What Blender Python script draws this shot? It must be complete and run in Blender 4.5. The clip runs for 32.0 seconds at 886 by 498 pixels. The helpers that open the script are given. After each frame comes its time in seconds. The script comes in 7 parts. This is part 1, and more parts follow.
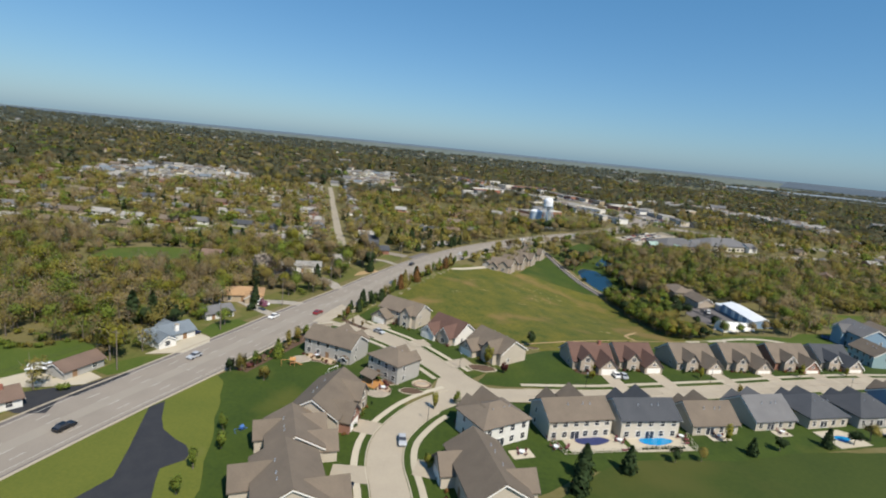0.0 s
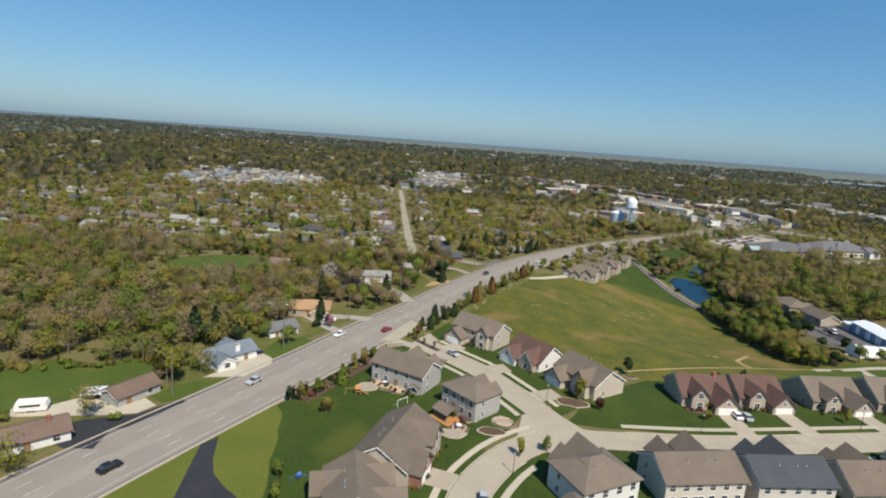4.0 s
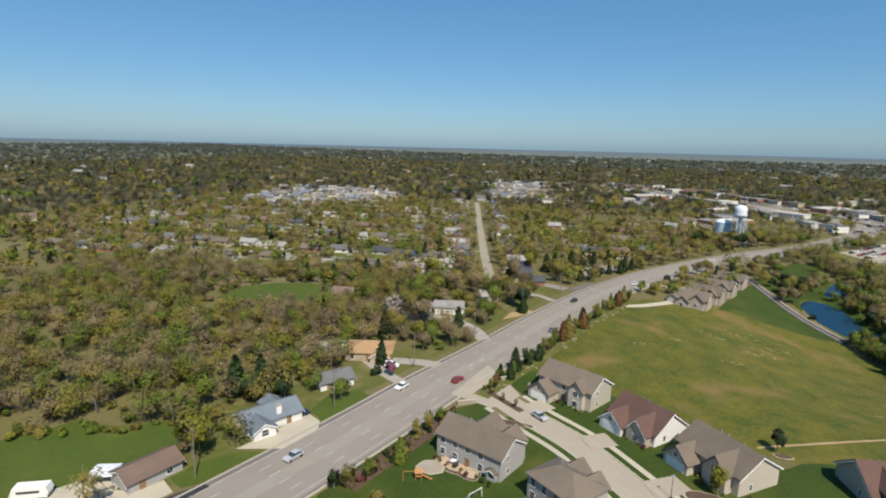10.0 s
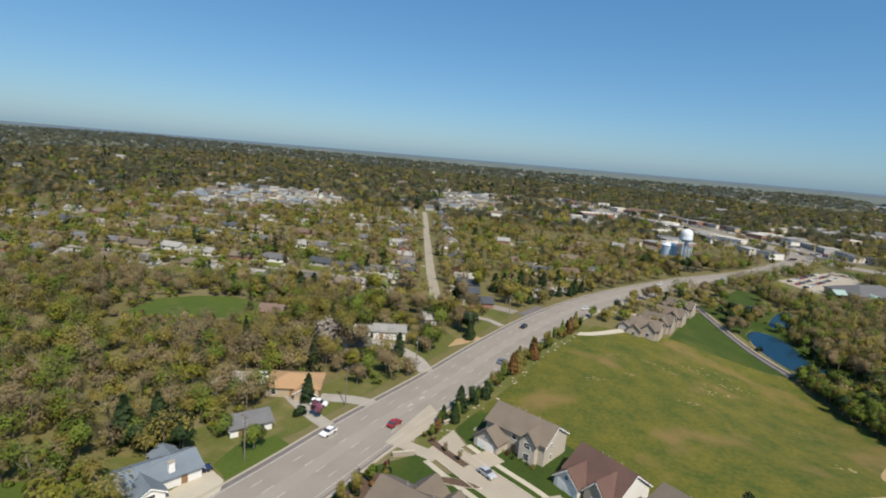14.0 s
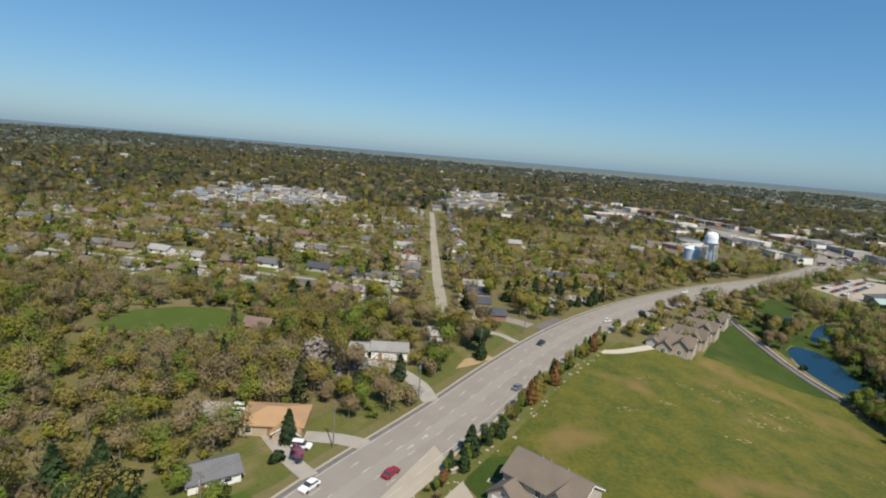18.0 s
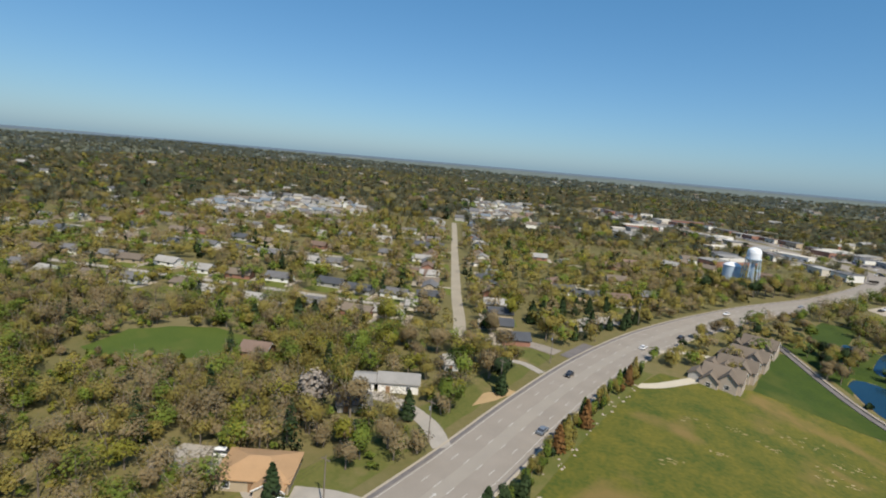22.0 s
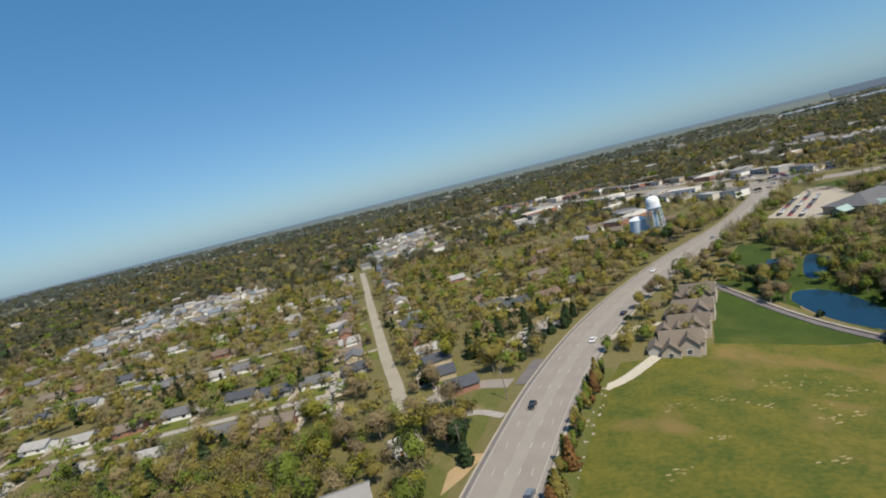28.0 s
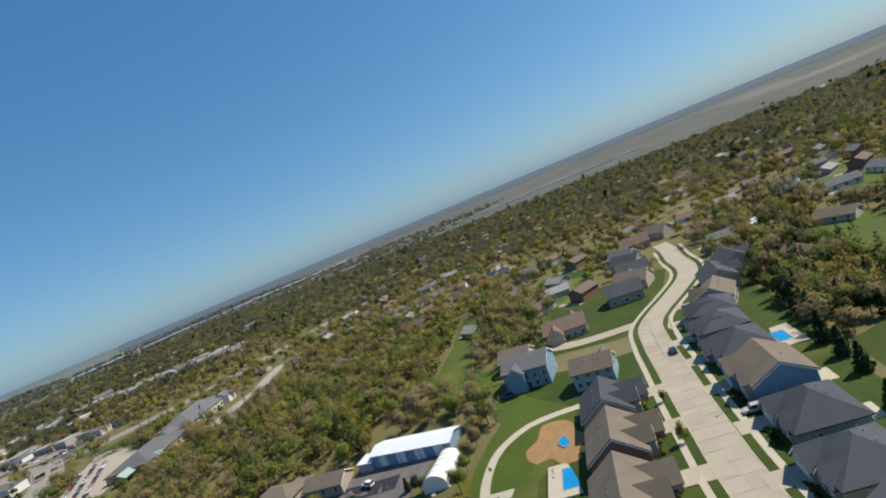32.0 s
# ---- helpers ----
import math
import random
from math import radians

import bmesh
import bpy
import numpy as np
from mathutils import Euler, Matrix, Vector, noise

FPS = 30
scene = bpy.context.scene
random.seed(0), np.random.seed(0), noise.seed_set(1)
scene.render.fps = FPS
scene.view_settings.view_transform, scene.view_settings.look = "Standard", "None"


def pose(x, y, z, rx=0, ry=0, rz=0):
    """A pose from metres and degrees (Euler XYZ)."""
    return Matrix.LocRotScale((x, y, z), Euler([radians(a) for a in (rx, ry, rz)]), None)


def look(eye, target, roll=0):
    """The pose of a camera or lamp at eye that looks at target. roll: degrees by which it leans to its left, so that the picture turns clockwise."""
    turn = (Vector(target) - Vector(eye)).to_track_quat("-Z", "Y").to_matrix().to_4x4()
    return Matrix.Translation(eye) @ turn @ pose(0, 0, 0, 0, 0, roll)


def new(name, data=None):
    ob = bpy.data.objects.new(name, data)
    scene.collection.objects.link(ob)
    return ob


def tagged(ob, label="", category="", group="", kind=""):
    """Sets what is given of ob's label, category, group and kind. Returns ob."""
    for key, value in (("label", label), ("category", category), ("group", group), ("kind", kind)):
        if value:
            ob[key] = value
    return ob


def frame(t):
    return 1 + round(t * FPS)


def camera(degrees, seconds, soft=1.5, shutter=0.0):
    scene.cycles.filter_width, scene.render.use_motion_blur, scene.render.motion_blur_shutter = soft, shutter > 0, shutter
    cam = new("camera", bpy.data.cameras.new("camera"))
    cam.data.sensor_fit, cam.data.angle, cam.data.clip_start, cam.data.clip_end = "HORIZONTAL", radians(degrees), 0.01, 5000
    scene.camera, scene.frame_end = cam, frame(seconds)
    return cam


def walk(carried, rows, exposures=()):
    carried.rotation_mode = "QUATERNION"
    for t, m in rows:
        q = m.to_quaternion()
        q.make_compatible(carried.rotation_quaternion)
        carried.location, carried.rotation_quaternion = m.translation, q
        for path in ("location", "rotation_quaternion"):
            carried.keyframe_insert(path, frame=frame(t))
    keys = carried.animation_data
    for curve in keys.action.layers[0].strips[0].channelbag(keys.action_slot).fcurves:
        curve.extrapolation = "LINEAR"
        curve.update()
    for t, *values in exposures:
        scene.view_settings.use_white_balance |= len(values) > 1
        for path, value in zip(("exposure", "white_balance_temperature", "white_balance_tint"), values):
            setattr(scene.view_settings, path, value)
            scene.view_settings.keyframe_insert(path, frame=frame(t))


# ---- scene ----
# ---- camera ----
cam = camera(78.79, 32.0, soft=2.0)
PATH = [
    (0, 55.03, -237.58, 68.77, -2.489, -10.825, 5.654),
    (0.5, 54.45, -235.14, 68.70, -2.855, -10.886, 5.371),
    (1, 53.79, -232.54, 68.66, -3.631, -11.027, 4.985),
    (1.5, 53.12, -229.96, 68.58, -4.141, -10.964, 5.597),
    (2, 52.32, -227.20, 68.57, -4.956, -11.179, 5.052),
    (2.5, 51.71, -224.48, 68.36, -6.123, -11.438, 4.796),
    (3, 50.97, -221.58, 68.38, -7.191, -11.414, 4.672),
    (3.5, 50.39, -219.01, 68.48, -8.637, -11.437, 4.294),
    (5.5, 48.43, -208.79, 68.30, -13.027, -11.339, 4.132),
    (6, 48.02, -206.05, 68.41, -14.047, -11.402, 3.763),
    (6.5, 47.53, -203.27, 68.39, -15.093, -11.498, 3.714),
    (7, 46.90, -200.31, 68.47, -16.183, -11.622, 3.390),
    (7.5, 46.40, -197.58, 68.54, -17.341, -11.607, 3.814),
    (8, 45.93, -194.76, 68.47, -17.938, -11.384, 4.532),
    (8.5, 45.47, -192.14, 68.59, -18.865, -11.241, 4.485),
    (9, 44.79, -189.35, 68.87, -22.431, -11.610, 3.833),
    (9.5, 44.00, -186.52, 68.99, -21.140, -11.297, 1.467),
    (10, 43.28, -183.85, 69.03, -18.527, -10.835, 1.391),
    (10.5, 42.65, -181.46, 69.37, -17.091, -10.521, 4.491),
    (11, 42.10, -179.04, 69.81, -12.067, -9.508, 6.393),
    (11.5, 41.56, -176.71, 70.03, -12.108, -9.362, 5.964),
    (12, 40.98, -174.54, 69.96, -12.147, -9.527, 6.201),
    (12.5, 40.21, -172.10, 69.99, -12.167, -9.452, 5.987),
    (13, 39.44, -169.71, 69.90, -12.287, -9.392, 5.615),
    (13.5, 38.64, -167.17, 70.01, -12.477, -9.648, 5.032),
    (14, 37.89, -164.55, 70.23, -12.780, -9.834, 4.810),
    (14.5, 37.11, -161.78, 70.28, -12.894, -9.859, 5.014),
    (16.5, 34.22, -150.22, 68.98, -13.528, -10.542, 4.557),
    (17, 33.59, -146.86, 68.77, -13.750, -10.728, 4.493),
    (17.5, 32.92, -143.40, 68.74, -13.733, -10.387, 4.663),
    (18, 32.22, -140.27, 68.84, -13.612, -9.977, 4.827),
    (18.5, 31.84, -137.60, 69.23, -13.497, -9.312, 5.211),
    (19, 31.78, -135.38, 69.50, -13.520, -8.687, 5.180),
    (19.5, 31.68, -133.31, 69.62, -13.664, -8.353, 5.386),
    (20, 31.50, -130.84, 69.22, -13.667, -8.738, 6.033),
    (20.5, 31.09, -128.24, 68.47, -14.044, -8.939, 5.537),
    (21, 30.45, -125.68, 68.05, -14.783, -9.472, 4.947),
    (21.5, 29.87, -122.95, 68.36, -15.646, -9.473, 4.784),
    (22, 29.39, -120.39, 69.18, -16.298, -9.305, 4.974),
    (22.5, 29.09, -117.94, 70.01, -16.590, -8.905, 5.031),
    (23, 29.07, -115.74, 70.33, -17.305, -8.815, 4.934),
    (23.5, 29.04, -113.71, 70.21, -18.337, -8.646, 4.881),
    (24, 28.85, -111.69, 69.94, -19.303, -8.436, 5.706),
    (24.5, 28.48, -109.74, 69.81, -20.173, -8.329, 5.772),
    (26.5, 27.63, -101.79, 70.79, -19.053, -7.553, -11.735),
    (27, 27.92, -99.38, 71.07, -14.595, -7.289, -12.660),
    (27.5, 28.51, -96.56, 71.10, -12.602, -6.991, -13.469),
    (28, 29.68, -93.48, 70.83, -7.133, -6.560, -14.105),
    (28.5, 31.57, -90.25, 70.38, 0.467, -5.806, -14.947),
    (29, 34.13, -86.97, 69.85, 6.544, -5.274, -16.254),
    (29.5, 37.53, -83.74, 69.52, 15.162, -4.589, -18.130),
    (30, 41.77, -80.83, 69.24, 23.562, -4.262, -19.696),
    (30.5, 46.76, -78.71, 68.95, 29.795, -4.146, -21.115),
    (31, 52.28, -77.53, 68.58, 40.493, -3.934, -21.842),
    (31.5, 57.80, -77.32, 68.15, 54.560, -3.930, -22.684),
    (32, 63.08, -77.75, 67.63, 61.813, -4.046, -22.768),
]


def heading(row):
    t, x, y, z, yaw, pitch, roll = row
    a, p = radians(yaw), radians(pitch)
    eye = Vector((x, y, z))
    way = Vector((math.sin(a) * math.cos(p), math.cos(a) * math.cos(p), math.sin(p)))
    return t, look(eye, eye + way * 50, roll)


walk(cam, [heading(r) for r in PATH])

# ---- light ----
SUN_FROM = Vector((0.58, -0.80, 0.0)).normalized()
ELEV = radians(52)
world = bpy.data.worlds.new("sky_world")
scene.world = world
world.use_nodes = True
wn = world.node_tree
sky = wn.nodes.new("ShaderNodeTexSky")
sky.sky_type, sky.sun_disc = "NISHITA", False
sky.sun_elevation, sky.sun_rotation = ELEV, math.atan2(SUN_FROM.x, SUN_FROM.y)
sky.altitude, sky.air_density, sky.dust_density, sky.ozone_density = 0, 1.0, 0.6, 4.0
wn.nodes["Background"].inputs["Strength"].default_value = 0.090
tone = wn.nodes.new("ShaderNodeMix")
tone.data_type, tone.blend_type = "RGBA", "MULTIPLY"
tone.inputs["Factor"].default_value = 1.0
tone.inputs["B"].default_value = (0.56, 0.624, 0.666, 1)
wn.links.new(sky.outputs["Color"], tone.inputs["A"])
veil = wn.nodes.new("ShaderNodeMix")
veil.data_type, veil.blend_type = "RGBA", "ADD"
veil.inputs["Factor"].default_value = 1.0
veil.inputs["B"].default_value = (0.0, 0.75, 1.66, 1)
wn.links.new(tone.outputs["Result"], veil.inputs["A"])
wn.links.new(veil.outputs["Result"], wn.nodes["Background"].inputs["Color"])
sun_data = bpy.data.lights.new("sun", "SUN")
sun_data.energy, sun_data.angle, sun_data.color = 4.7, radians(0.6), (1.0, 0.91, 0.77)
sun = new("sun", sun_data)
sun.matrix_world = look((SUN_FROM * math.cos(ELEV) * 300 + Vector((0, 0, math.sin(ELEV) * 300))), (0, 0, 0))
scene.view_settings.exposure = 0.35

# ---- materials ----


def surf(name, a, b, grain=4.0, wide=0.15, rough=0.8, bump=0.15, metal=0.0, vary=0.0, island=0.0, spec=0.3, c=None, cover=0.5):
    """A surface of colours a and b mixed by a fine and a wide noise; c: a third colour in wide patches."""
    m = bpy.data.materials.new(name)
    m.use_nodes = True
    nt, n = m.node_tree, m.node_tree.nodes
    p = n["Principled BSDF"]
    p.inputs["Roughness"].default_value, p.inputs["Metallic"].default_value = rough, metal
    p.inputs["Specular IOR Level"].default_value = spec
    geo = n.new("ShaderNodeNewGeometry")

    def noise_of(scale, detail=4.0):
        t = n.new("ShaderNodeTexNoise")
        t.inputs["Scale"].default_value, t.inputs["Detail"].default_value = scale, detail
        nt.links.new(geo.outputs["Position"], t.inputs["Vector"])
        return t

    def ramp(src, lo, hi):
        r = n.new("ShaderNodeMapRange")
        r.inputs["From Min"].default_value, r.inputs["From Max"].default_value = lo, hi
        nt.links.new(src, r.inputs["Value"])
        return r.outputs["Result"]

    def mix(f, x, y):
        k = n.new("ShaderNodeMix")
        k.data_type = "RGBA"
        nt.links.new(f, k.inputs["Factor"]) if not isinstance(f, float) else setattr(k.inputs["Factor"], "default_value", f)
        for s, v in ((k.inputs["A"], x), (k.inputs["B"], y)):
            if isinstance(v, tuple):
                s.default_value = (*v, 1)
            else:
                nt.links.new(v, s)
        return k.outputs["Result"]

    fine, broad = noise_of(grain), noise_of(wide, 5.0)
    add = n.new("ShaderNodeMath")
    add.operation = "MULTIPLY_ADD"
    nt.links.new(broad.outputs["Fac"], add.inputs[0])
    add.inputs[1].default_value = 1.0
    nt.links.new(fine.outputs["Fac"], add.inputs[2])
    col = mix(ramp(add.outputs[0], 0.7, 1.3), a, b)
    if c:
        col = mix(ramp(noise_of(wide * 0.35, 6.0).outputs["Fac"], cover, cover + 0.12), col, c)
    if vary or island:
        if island:
            src, amount = geo.outputs["Random Per Island"], island
        else:
            src, amount = n.new("ShaderNodeObjectInfo").outputs["Random"], vary
        hsv = n.new("ShaderNodeHueSaturation")
        r = n.new("ShaderNodeMapRange")
        r.inputs["To Min"].default_value, r.inputs["To Max"].default_value = 1 - amount, 1 + amount
        nt.links.new(src, r.inputs["Value"])
        nt.links.new(r.outputs["Result"], hsv.inputs["Value"])
        nt.links.new(col, hsv.inputs["Color"])
        col = hsv.outputs["Color"]
    nt.links.new(col, p.inputs["Base Color"])
    if bump:
        bp = n.new("ShaderNodeBump")
        bp.inputs["Strength"].default_value, bp.inputs["Distance"].default_value = bump, 0.05
        nt.links.new(fine.outputs["Fac"], bp.inputs["Height"])
        nt.links.new(bp.outputs["Normal"], p.inputs["Normal"])
    return m


def leafy(name, a, b, through_light=0.25, island=0.1, gaps=0.0, wide=0.07):
    m = surf(name, a, b, grain=wide * 5, wide=wide, rough=0.8, bump=0.0, island=island, spec=0.12)
    nt, n = m.node_tree, m.node_tree.nodes
    p, out = n["Principled BSDF"], n["Material Output"]
    tr, mx = n.new("ShaderNodeBsdfTranslucent"), n.new("ShaderNodeMixShader")
    mx.inputs["Fac"].default_value = through_light
    nt.links.new(p.inputs["Base Color"].links[0].from_socket, tr.inputs["Color"])
    nt.links.new(p.outputs[0], mx.inputs[1])
    nt.links.new(tr.outputs[0], mx.inputs[2])
    nt.links.new(mx.outputs[0], out.inputs["Surface"])
    if gaps:
        clear, thin = n.new("ShaderNodeBsdfTransparent"), n.new("ShaderNodeMixShader")
        thin.inputs["Fac"].default_value = gaps
        nt.links.new(mx.outputs[0], thin.inputs[1])
        nt.links.new(clear.outputs[0], thin.inputs[2])
        nt.links.new(thin.outputs[0], out.inputs["Surface"])
    return m


M = {
    "ground": surf("ground_cover", (0.145, 0.12, 0.05), (0.10, 0.095, 0.03), 0.5, 0.02, 0.95, 0.4, c=(0.17, 0.145, 0.08), cover=0.58),
    "meadow": surf("meadow_grass", (0.130, 0.112, 0.014), (0.044, 0.066, 0.007), 0.8, 0.11, 0.9, 0.6, c=(0.16, 0.115, 0.035), cover=0.575),
    "lawn": surf("lawn_grass", (0.023, 0.044, 0.004), (0.042, 0.067, 0.006), 0.9, 0.10, 0.9, 0.5, c=(0.064, 0.076, 0.011), cover=0.56),
    "lawn_light": surf("light_lawn_grass", (0.115, 0.125, 0.018), (0.08, 0.10, 0.014), 1.5, 0.07, 0.9, 0.3, c=(0.16, 0.14, 0.06), cover=0.6),
    "verge": surf("verge_grass", (0.07, 0.088, 0.016), (0.115, 0.11, 0.03), 1.0, 0.12, 0.95, 0.4, c=(0.20, 0.15, 0.075), cover=0.53),
    "asphalt": surf("aged_asphalt", (0.215, 0.19, 0.162), (0.26, 0.23, 0.197), 6.0, 0.12, 0.9, 0.1),
    "asphalt_dark": surf("new_asphalt", (0.022, 0.024, 0.03), (0.035, 0.036, 0.04), 5.0, 0.3, 0.8, 0.1),
    "patch": surf("asphalt_patch", (0.11, 0.10, 0.10), (0.16, 0.145, 0.14), 5.0, 0.3, 0.9, 0.1),
    "concrete": surf("pale_concrete", (0.36, 0.315, 0.245), (0.31, 0.27, 0.215), 3.0, 0.15, 0.85, 0.08, vary=0.06),
    "walk": surf("sidewalk_concrete", (0.44, 0.395, 0.31), (0.39, 0.35, 0.275), 3.0, 0.2, 0.85, 0.08, vary=0.05),
    "gravel": surf("gravel", (0.34, 0.31, 0.27), (0.26, 0.24, 0.21), 9.0, 0.3, 0.95, 0.3),
    "sand": surf("bare_earth", (0.38, 0.27, 0.14), (0.30, 0.21, 0.11), 3.0, 0.25, 0.95, 0.3),
    "paint": surf("road_paint", (0.46, 0.45, 0.42), (0.37, 0.36, 0.335), 7.0, 0.4, 0.8, 0.0),
    "paint_y": surf("yellow_road_paint", (0.5, 0.38, 0.1), (0.42, 0.33, 0.12), 7.0, 0.4, 0.8, 0.0),
    "mulch": surf("mulch", (0.07, 0.045, 0.03), (0.11, 0.07, 0.05), 6.0, 0.5, 0.95, 0.4),
    "water": surf("pond_water", (0.008, 0.03, 0.058), (0.011, 0.038, 0.066), 1.5, 0.1, 0.06, 0.03, spec=0.5),
    "pool": surf("pool_water", (0.008, 0.19, 0.44), (0.012, 0.24, 0.5), 2.0, 0.3, 0.08, 0.03, spec=0.5),
    "pool_cover": surf("pool_cover", (0.02, 0.03, 0.10), (0.03, 0.04, 0.13), 4.0, 0.3, 0.6, 0.1),
    "bark": surf("bark", (0.14, 0.115, 0.09), (0.20, 0.17, 0.14), 6.0, 0.5, 0.95, 0.3),
    "wood": surf("weathered_wood", (0.28, 0.17, 0.09), (0.20, 0.12, 0.07), 8.0, 0.6, 0.85, 0.2),
    "fence_vinyl": surf("pale_fence", (0.5, 0.46, 0.38), (0.44, 0.4, 0.33), 3.0, 0.4, 0.6, 0.05),
    "glass": surf("window_glass", (0.03, 0.035, 0.045), (0.05, 0.055, 0.07), 0.8, 0.2, 0.12, 0.0, spec=0.6),
    "white": surf("white_paint", (0.78, 0.77, 0.74), (0.70, 0.69, 0.66), 3.0, 0.2, 0.6, 0.03),
    "metal_white": surf("white_metal", (0.72, 0.74, 0.77), (0.62, 0.65, 0.70), 2.0, 0.2, 0.45, 0.03),
    "metal_grey": surf("grey_steel", (0.34, 0.37, 0.41), (0.28, 0.31, 0.35), 3.0, 0.3, 0.5, 0.05, metal=0.2),
    "tank_blue": surf("pale_blue_tank_paint", (0.42, 0.51, 0.60), (0.36, 0.45, 0.54), 1.0, 0.1, 0.5, 0.02),
    "rock": surf("limestone", (0.36, 0.31, 0.25), (0.26, 0.22, 0.18), 3.0, 0.5, 0.9, 0.3),
    "brick": surf("red_brick", (0.30, 0.13, 0.09), (0.24, 0.10, 0.075), 6.0, 0.4, 0.9, 0.2),
    "rubber": surf("tyre_rubber", (0.02, 0.02, 0.02), (0.03, 0.03, 0.03), 5.0, 0.5, 0.8, 0.0),
    "orange_wood": surf("varnished_wood", (0.42, 0.21, 0.075), (0.33, 0.17, 0.06), 5.0, 0.5, 0.7, 0.1),
    "teal": surf("teal_canvas", (0.02, 0.25, 0.28), (0.02, 0.2, 0.24), 3.0, 0.4, 0.7, 0.05),
    "stone_slab": surf("warm_patio_stone", (0.46, 0.36, 0.26), (0.36, 0.28, 0.20), 1.8, 0.5, 0.85, 0.15),
    # dark trim of row houses; elsewhere paints the shade under gable edges
    "trim_dark": surf("dark_trim", (0.05, 0.05, 0.06), (0.07, 0.07, 0.08), 3.0, 0.3, 0.7, 0.0),
    "cushion": surf("dark_red_cushion", (0.16, 0.05, 0.06), (0.12, 0.04, 0.05), 4.0, 0.5, 0.9, 0.1),
    "dirt": surf("orange_dirt", (0.34, 0.20, 0.095), (0.26, 0.15, 0.07), 1.5, 0.3, 0.95, 0.5),
    "slide": surf("blue_plastic", (0.05, 0.12, 0.35), (0.06, 0.15, 0.4), 3.0, 0.4, 0.4, 0.0),
    "lawn_mid": surf("mid_lawn_grass", (0.046, 0.076, 0.008), (0.068, 0.094, 0.012), 1.0, 0.10, 0.9, 0.4, c=(0.10, 0.105, 0.022), cover=0.57),
    "straw": surf("straw", (0.30, 0.24, 0.12), (0.20, 0.17, 0.07), 1.5, 0.3, 0.95, 0.3),
    # backdrop land: aerial haze is painted into these greys and blues
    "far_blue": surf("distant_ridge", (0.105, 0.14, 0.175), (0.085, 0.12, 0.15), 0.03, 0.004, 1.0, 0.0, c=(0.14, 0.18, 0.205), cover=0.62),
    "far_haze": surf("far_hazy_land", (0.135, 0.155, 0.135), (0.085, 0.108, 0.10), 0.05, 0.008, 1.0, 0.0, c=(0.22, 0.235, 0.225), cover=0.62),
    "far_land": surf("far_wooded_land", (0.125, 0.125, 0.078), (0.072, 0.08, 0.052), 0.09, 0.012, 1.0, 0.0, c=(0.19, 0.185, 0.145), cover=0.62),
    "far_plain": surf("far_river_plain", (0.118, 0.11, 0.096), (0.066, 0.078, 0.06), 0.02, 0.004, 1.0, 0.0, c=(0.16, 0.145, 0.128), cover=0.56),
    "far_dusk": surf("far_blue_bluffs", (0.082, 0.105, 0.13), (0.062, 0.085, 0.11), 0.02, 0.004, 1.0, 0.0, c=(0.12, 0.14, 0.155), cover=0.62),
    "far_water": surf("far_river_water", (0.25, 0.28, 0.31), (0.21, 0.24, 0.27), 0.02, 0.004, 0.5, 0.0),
    "field_grass": surf("bright_field_grass", (0.042, 0.060, 0.007), (0.028, 0.046, 0.005), 0.9, 0.06, 0.9, 0.4, c=(0.06, 0.066, 0.012), cover=0.56),
    "teal_roof": surf("pale_teal_metal", (0.30, 0.40, 0.36), (0.25, 0.34, 0.31), 2.0, 0.2, 0.5, 0.03),
}
ROOF = {k: surf(k + "_shingles", a, b, 5.0, 0.25, 0.9, 0.25, vary=0.10) for k, a, b in (
    ("brown", (0.165, 0.134, 0.104), (0.122, 0.10, 0.08)), ("grey", (0.14, 0.14, 0.145), (0.105, 0.105, 0.11)),
    ("dark", (0.05, 0.055, 0.065), (0.07, 0.075, 0.085)), ("red", (0.125, 0.075, 0.06), (0.095, 0.055, 0.046)),
    ("blue", (0.16, 0.19, 0.22), (0.12, 0.145, 0.17)), ("tan", (0.36, 0.225, 0.12), (0.29, 0.185, 0.10)),
    ("pale", (0.29, 0.28, 0.265), (0.22, 0.215, 0.205)), ("rust", (0.165, 0.115, 0.09), (0.125, 0.088, 0.07)))}
WALL = {k: surf(k + "_siding", a, tuple(v * 0.86 for v in a), 2.0, 0.2, 0.75, 0.08, vary=0.05) for k, a in (
    ("beige", (0.46, 0.41, 0.34)), ("white", (0.68, 0.67, 0.64)), ("grey", (0.36, 0.35, 0.33)), ("blue", (0.20, 0.30, 0.40)),
    ("tan", (0.38, 0.31, 0.22)), ("brick", (0.27, 0.14, 0.10)), ("stone", (0.40, 0.34, 0.28)), ("cream", (0.55, 0.51, 0.44)), ("teal", (0.25, 0.36, 0.38)))}
